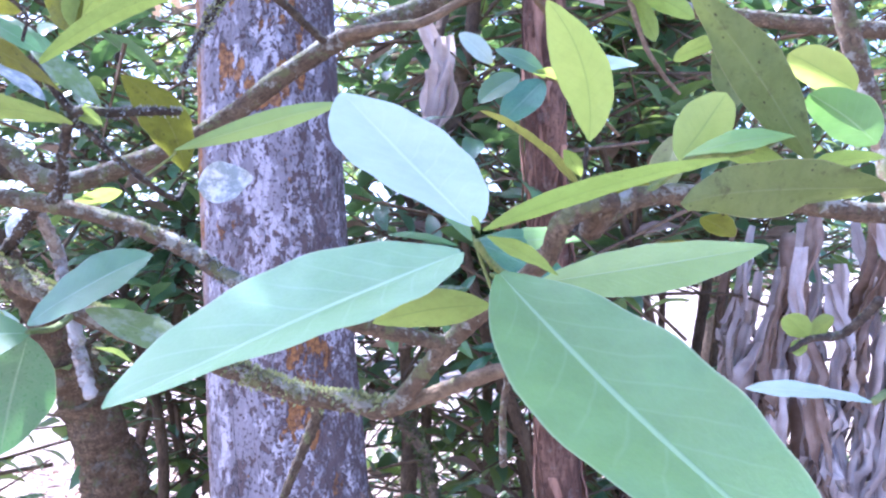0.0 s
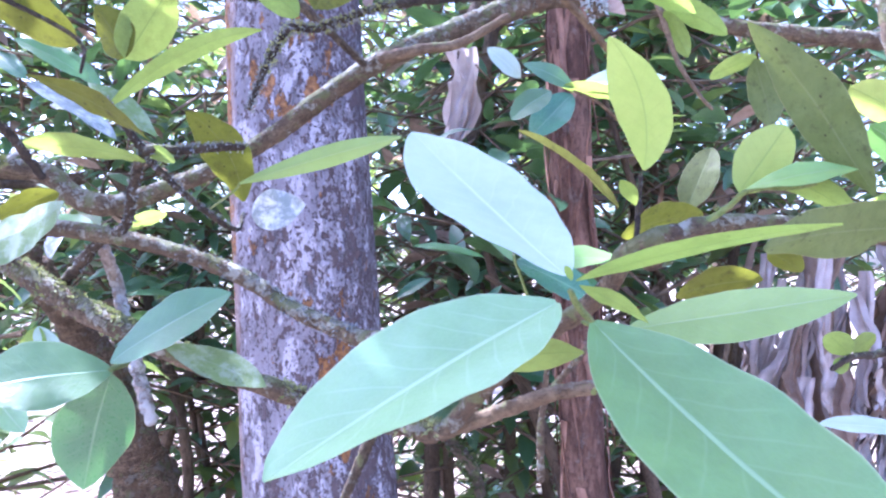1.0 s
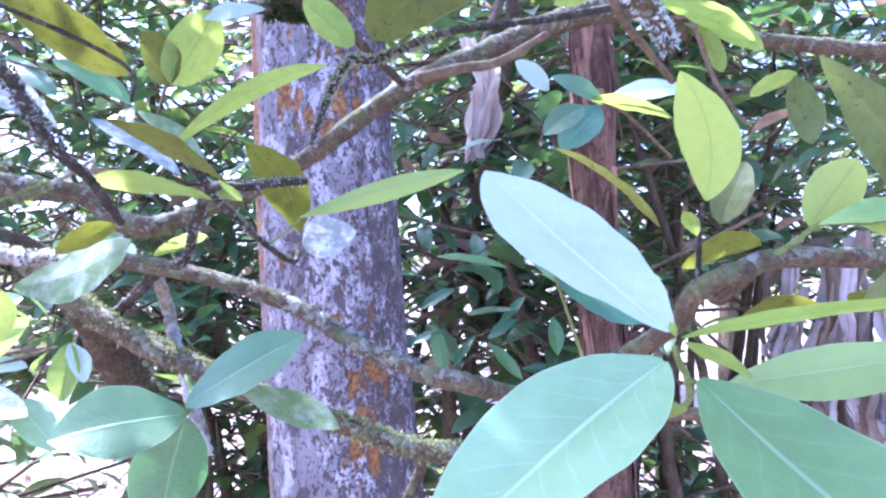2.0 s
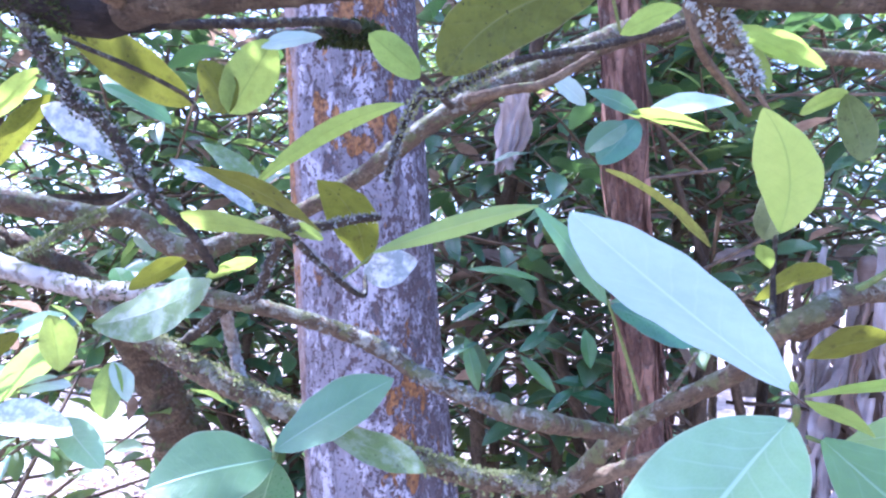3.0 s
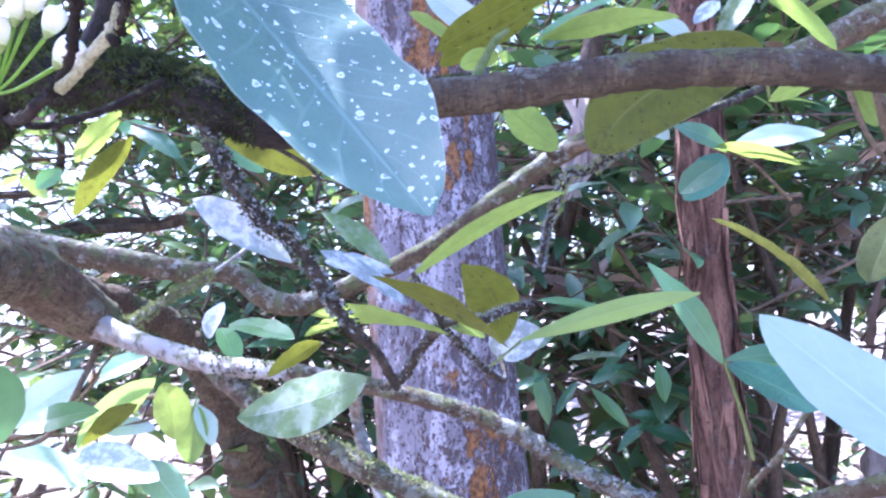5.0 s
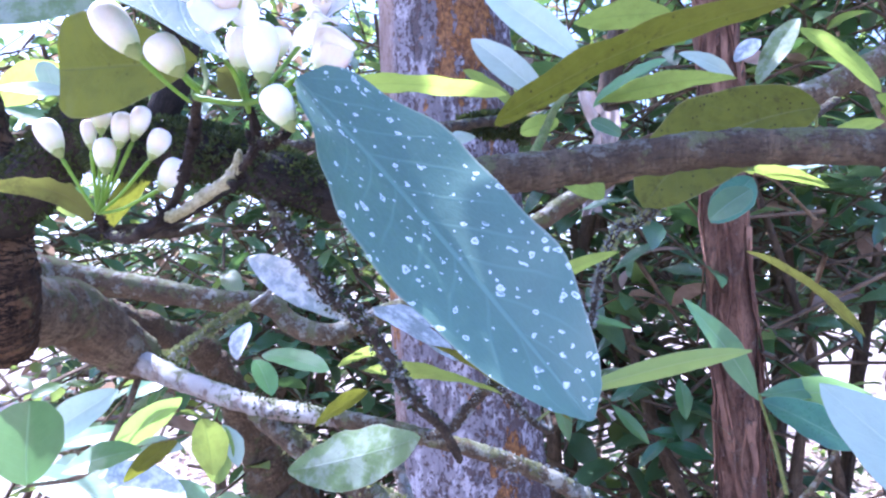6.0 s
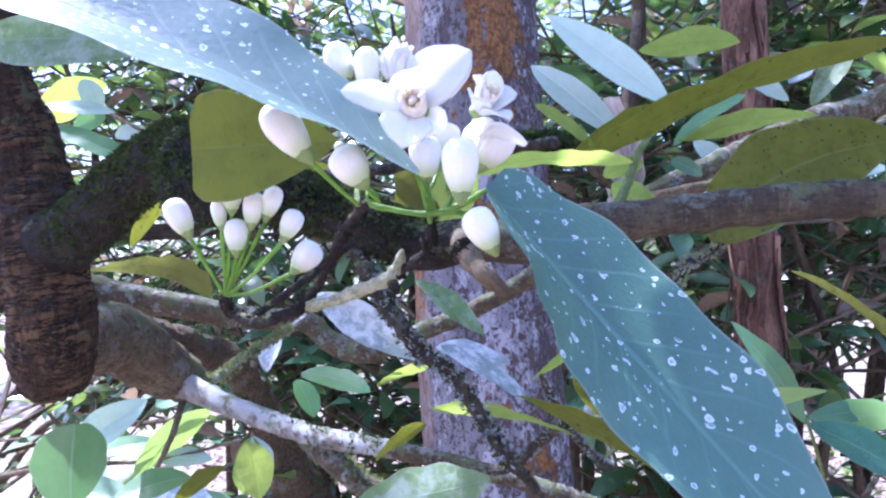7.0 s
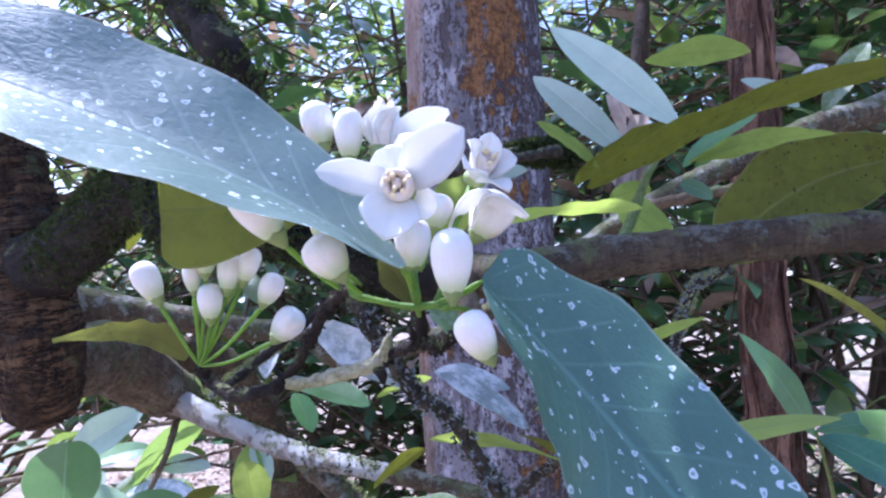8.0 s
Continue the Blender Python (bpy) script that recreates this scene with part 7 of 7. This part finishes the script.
def shrub(x, y, spread, low, high, sprigs, size, seed, label, single=0, light=0.25, stems=2, root=None):
    """Stems from the ground, thin twigs through the crown, alternate leaves on each twig."""
    rng = random.Random(seed)
    t = thing("citrus_shrub", (x, y, 0), label, "shrub", "shrubs behind the citrus tree")
    for k in range(stems):
        a = rng.uniform(0, 6.28)
        ex, ey = x + spread[0] * 0.7 * math.cos(a), y + spread[1] * 0.7 * math.sin(a)
        h = rng.uniform(0.75, 1.0) * high
        mid = (x + (ex - x) * 0.35 + rng.uniform(-0.1, 0.1), y + (ey - y) * 0.35, h * 0.5)
        rx, ry = root or (x, y)
        if root:
            mid = ((rx + ex) / 2, (ry + ey) / 2, h * 0.7)
        limb(t, "stem", [(rx + 0.05 * k - 0.1, ry, -0.05, 0.022), (*mid, 0.015), (x + (ex - x) * 0.7, y + (ey - y) * 0.7, h * 0.8, 0.014), (ex, ey, h, 0.006)], FAR_BARK, 0.12, sides=8)
    far, far_light, dry, made = [], [], [], 0
    tw_v, tw_f = [], []
    for _ in range(sprigs):
        c = Vector((x + rng.gauss(0, 0.55) * spread[0], y + rng.gauss(0, 0.55) * spread[1], low + (high - low) * rng.random()))
        yaw, pitch = rng.uniform(0, 6.28), radians(rng.uniform(-35, 40))
        d = Vector((math.cos(yaw) * math.cos(pitch), math.sin(yaw) * math.cos(pitch), math.sin(pitch)))
        ln = size * rng.uniform(2.2, 4.0)
        kind = 1 if rng.random() < light else 0
        if not (clear_of(*c) and clear_of(*(c + d * ln))):
            continue
        n = len(tw_v)
        s1 = d.orthogonal().normalized() * 0.0028
        s2 = d.cross(s1)
        for q, f in ((c - d * ln * 0.6, 2.0), (c + d * ln, 0.6)):
            tw_v += [tuple(q + s1 * f), tuple(q - s1 * 0.5 * f + s2 * 0.9 * f), tuple(q - s1 * 0.5 * f - s2 * 0.9 * f)]
        tw_f += [(n, n + 1, n + 4, n + 3), (n + 1, n + 2, n + 5, n + 4), (n + 2, n, n + 3, n + 5)]
        for k in range(rng.randint(6, 9)):
            q = c + d * ln * (k / 8)
            a = yaw + (1 if k % 2 else -1) * rng.uniform(0.5, 1.3)
            if rng.random() < 0.10:
                dry.append((*q, a))
            elif made < single:
                pt, rl = radians(rng.uniform(-50, 25)), rng.uniform(-40, 40)
                s = size * rng.uniform(0.7, 1.2)
                m = Matrix.Translation(q) @ Euler((pt, 0, a - math.pi / 2)).to_matrix().to_4x4() @ pose(0, 0, 0, 0, rl, 0) @ Matrix.Scale(s, 4)
                ob = new("leaf", leaf_shape(kind, rng.randrange(3)))
                ob.parent = t
                ob.matrix_basis = Matrix.Translation((-x, -y, 0)) @ m
                made += 1
            else:
                (far_light if kind else far).append((*q, a))
    me = bpy.data.meshes.new("twigs")
    me.from_pydata(tw_v, [], tw_f)
    part("twig_mass", me, FAR_BARK, t, kind="stuff")
    for name, places, m in (("foliage", far, LEAF_FAR), ("young_foliage", far_light, LEAF_FAR_LIGHT), ("dry_leaves", dry, DEAD_LEAF)):
        if places:
            part(name, scatter(name, places, size, 0.36, m, rng), None, t, kind="stuff")
    return t


shrub(0.35, 1.95, (0.75, 0.32), 0.85, 2.3, 175, 0.12, 21, "dense dark green citrus shrub with glossy leaves", 300)
shrub(-1.36, 2.12, (0.55, 0.32), 1.40, 2.8, 250, 0.090, 22, "sunlit citrus shrub with dark and young leaves", 300, 0.4, 4, (-2.6, 1.9))
shrub(0.30, 1.58, (0.34, 0.10), 1.12, 1.66, 36, 0.125, 35, "open sprays of long dark green leaves before the shrubs", 300, 0.15, 2)
shrub(-1.55, 2.25, (0.35, 0.2), 1.12, 1.6, 80, 0.09, 36, "grey-green citrus shrub at the edge of the clearing", 0, 0.3, 3, (-2.6, 2.3))
shrub(0.12, 1.86, (0.2, 0.10), 1.22, 1.92, 46, 0.115, 40, "dark glossy sprays between the two trunks", 150, 0.08)
shrub(-0.72, 1.78, (0.20, 0.12), 1.12, 1.95, 62, 0.10, 44, "dense shaded sprays beside the lichen trunk", 200, 0.12, 2)
shrub(-0.66, 2.05, (0.24, 0.15), 0.7, 1.35, 60, 0.10, 37, "low dark green shrub behind the lichen trunk", 150, 0.2, 3)
shrub(0.3, 3.3, (0.9, 0.3), 0.08, 0.7, 130, 0.09, 38, "low green undergrowth beyond the trunks", 0, 0.35)
shrub(-1.5, 3.0, (0.6, 0.3), 1.0, 1.65, 130, 0.10, 39, "grey-green shrub beyond the clearing", 0, 0.3, 3, (-2.9, 3.2))
shrub(1.3, 1.6, (0.5, 0.4), 1.15, 2.6, 115, 0.095, 23, "loose citrus shrub with dark glossy leaves", 300)
shrub(-0.45, 2.4, (0.7, 0.4), 0.95, 2.5, 190, 0.10, 24, "shaded citrus shrub behind the lichen trunk", 200)
shrub(0.75, 2.3, (0.42, 0.18), 1.95, 2.9, 110, 0.12, 45, "dark leafy shrub crown above the red-barked tree", 150, 0.06, 2)
shrub(0.92, 2.75, (0.42, 0.14), 1.42, 1.95, 95, 0.10, 46, "shaded leafy spray behind the red-barked tree", 0, 0.06, 2)
shrub(0.62, 2.0, (0.35, 0.2), 1.25, 2.4, 80, 0.08, 31, "dark twiggy citrus shrub beside the red-barked tree", 200, 0.12)
shrub(0.26, 2.05, (0.50, 0.20), 0.35, 1.02, 105, 0.085, 32, "low undergrowth at the foot of the red-barked tree", 150, 0.7)
shrub(0.9, 3.1, (1.1, 0.5), 1.22, 2.9, 230, 0.10, 25, "broad citrus shrub in the middle distance", 0)
shrub(-1.7, 3.5, (0.9, 0.4), 1.4, 3.2, 330, 0.10, 26, "broad light green citrus shrub in the middle distance", 0, 0.5)
shrub(-0.98, 1.26, (0.28, 0.16), 0.85, 1.36, 46, 0.075, 30, "low sunlit citrus shrub with shining leaves", 300, 0.65, 2, (-1.8, 1.2))
shrub(0.2, 4.2, (1.4, 0.6), 1.3, 3.4, 340, 0.12, 27, "tall shrub closing the view behind", 0, 0.4)
shrub(2.4, 4.0, (1.2, 0.7), 1.3, 3.4, 340, 0.12, 28, "tall dark shrub closing the view behind", 0, 0.3)
shrub(-6.0, 9.5, (2.2, 0.8), 1.2, 4.2, 260, 0.12, 29, "tall light shrub at the sunny side", 0, 0.6)

# ---- bare branches between the trunks ----
thicket = thing("bare_sapling", (0.55, 1.75, 0), "leaning grey-brown sapling with thin bare branches", "sapling")
limb(thicket, "stem", [(0.70, 1.9, -0.05, 0.02), (0.62, 1.8, 0.8, 0.014), (0.50, 1.66, 1.35, 0.010), (0.34, 1.6, 1.9, 0.006), (0.28, 1.58, 2.3, 0.003)], FAR_BARK, 0.15, sides=8)
for k in range(16):
    z = 0.95 + 0.065 * k
    u = (z - 0.8) / 1.1
    x0, y0 = 0.62 - 0.28 * u, 1.8 - 0.2 * u
    way = -1 if k % 3 else 1
    ln = 0.35 + 0.25 * math.sin(k * 2.3) ** 2
    rise = 0.16 * math.sin(k * 1.7)
    limb(thicket, "twig", [(x0, y0, z, 0.0045), (x0 + way * ln * 0.4, y0 - 0.05, z + rise * 0.3 + 0.03, 0.0035), (x0 + way * ln * 0.75, y0 - 0.02, z + rise * 0.8, 0.0025), (x0 + way * ln, y0 - 0.08, z + rise + 0.04, 0.0012)], FAR_BARK, 0.25, sides=6)

# ---- distant trees and unseen overhead shade crowns ----
def crown(parent, x, y, z, rx, ry, rz, count, size, seed, kind):
    rng = random.Random(seed)
    pts = []
    while len(pts) < count:
        c = Vector((rng.gauss(0, 0.5), rng.gauss(0, 0.5), rng.gauss(0, 0.5)))
        if c.length > 1.2:
            continue
        o = Vector((x + c.x * rx, y + c.y * ry, z + c.z * rz))
        for _ in range(9):
            pts.append((o.x + rng.gauss(0, size * 1.3), o.y + rng.gauss(0, size * 1.3), o.z + rng.gauss(0, size)))
    return part("crown", scatter("crown", pts, size, 0.45, (LEAF_FAR, LEAF_FAR_LIGHT)[kind], rng), None, parent, kind="stuff")


# Unseen leaf clump, added to keep the sun off the whorl leaves.
crown(tree, -0.32, 0.62, 2.25, 0.15, 0.15, 0.09, 1000, 0.06, 40, 0)
# Two unseen clumps, added to shade the background shrubs and the lichen trunk.
crown(lichen_tree, TRUNK_X - 1.0, TRUNK_Y + 1.45, 4.6, 0.62, 0.46, 0.30, 750, 0.12, 47, 0)
crown(lichen_tree, TRUNK_X - 1.48, TRUNK_Y + 0.85, 4.6, 0.50, 0.42, 0.30, 600, 0.12, 48, 0)
# Unseen overhead crown, added for dappled shade.
crown(lichen_tree, TRUNK_X + 1.3, TRUNK_Y + 1.5, 4.6, 1.6, 1.6, 0.6, 1500, 0.13, 41, 0)
# The last tree is added behind the camera, out of view.
for k, (x, y, h) in enumerate([(-3.0, 11.0, 5.5), (-0.5, 9.0, 5.5), (2.8, 8.0, 5.0), (5.5, 6.5, 5.0), (-10.0, 9.0, 5.5), (5.0, -3.0, 4.5)]):
    t = thing("far_tree", (x, y, 0), "leafy broad-crowned tree around the clearing", "tree", "trees around")
    limb(t, "trunk", [(x, y, -0.1, 0.14), (x + 0.1, y, h * 0.4, 0.11), (x, y, h * 0.8, 0.05)], FAR_BARK, 0.1)
    for b in range(4):
        a = 1.57 * b + k
        limb(t, "limb", [(x + 0.07, y, h * 0.35, 0.05), (x + 0.7 * math.cos(a), y + 0.7 * math.sin(a), h * 0.55, 0.03), (x + 1.2 * math.cos(a), y + 1.2 * math.sin(a), h * 0.75, 0.012)], FAR_BARK, 0.1, sides=8)
    crown(t, x, y, h * 0.72, 1.9, 1.7, h * 0.32, 1700, 0.17, 50 + k, k % 2)

# ---- seedlings on the floor ----
rng = random.Random(91)
sprouts = []
for _ in range(90):
    x, y = rng.uniform(-0.6, 2.6), rng.uniform(2.6, 6.0)
    z = 0.05 * noise.noise((x * 0.7, (y - 2) * 0.7, 3)) + rng.uniform(0.04, 0.22)
    sprouts += [(x + rng.gauss(0, 0.05), y + rng.gauss(0, 0.05), z + rng.gauss(0, 0.03)) for _ in range(7)]
tagged(new("seedlings", scatter("seedlings", sprouts, 0.09, 0.45, LEAF_FAR_LIGHT, rng)), "low green seedlings scattered over the leaf litter", "seedlings", kind="stuff")

# ---- leaf litter ----
rng = random.Random(77)
spots = [(rng.uniform(-3.5, 3.0), rng.uniform(1.0, 6.5), 0.015) for _ in range(5200)]
litter = scatter("leaf_litter", [(x, y, z + 0.05 * noise.noise((x * 0.7, (y - 2) * 0.7, 3)) + 0.01) for x, y, z in spots], 0.085, 0.45, LITTER, rng, (-12, 14), 0.2)
tagged(new("leaf_litter", litter), "dry curled brown leaves scattered on the ground", "leaf litter", kind="stuff")
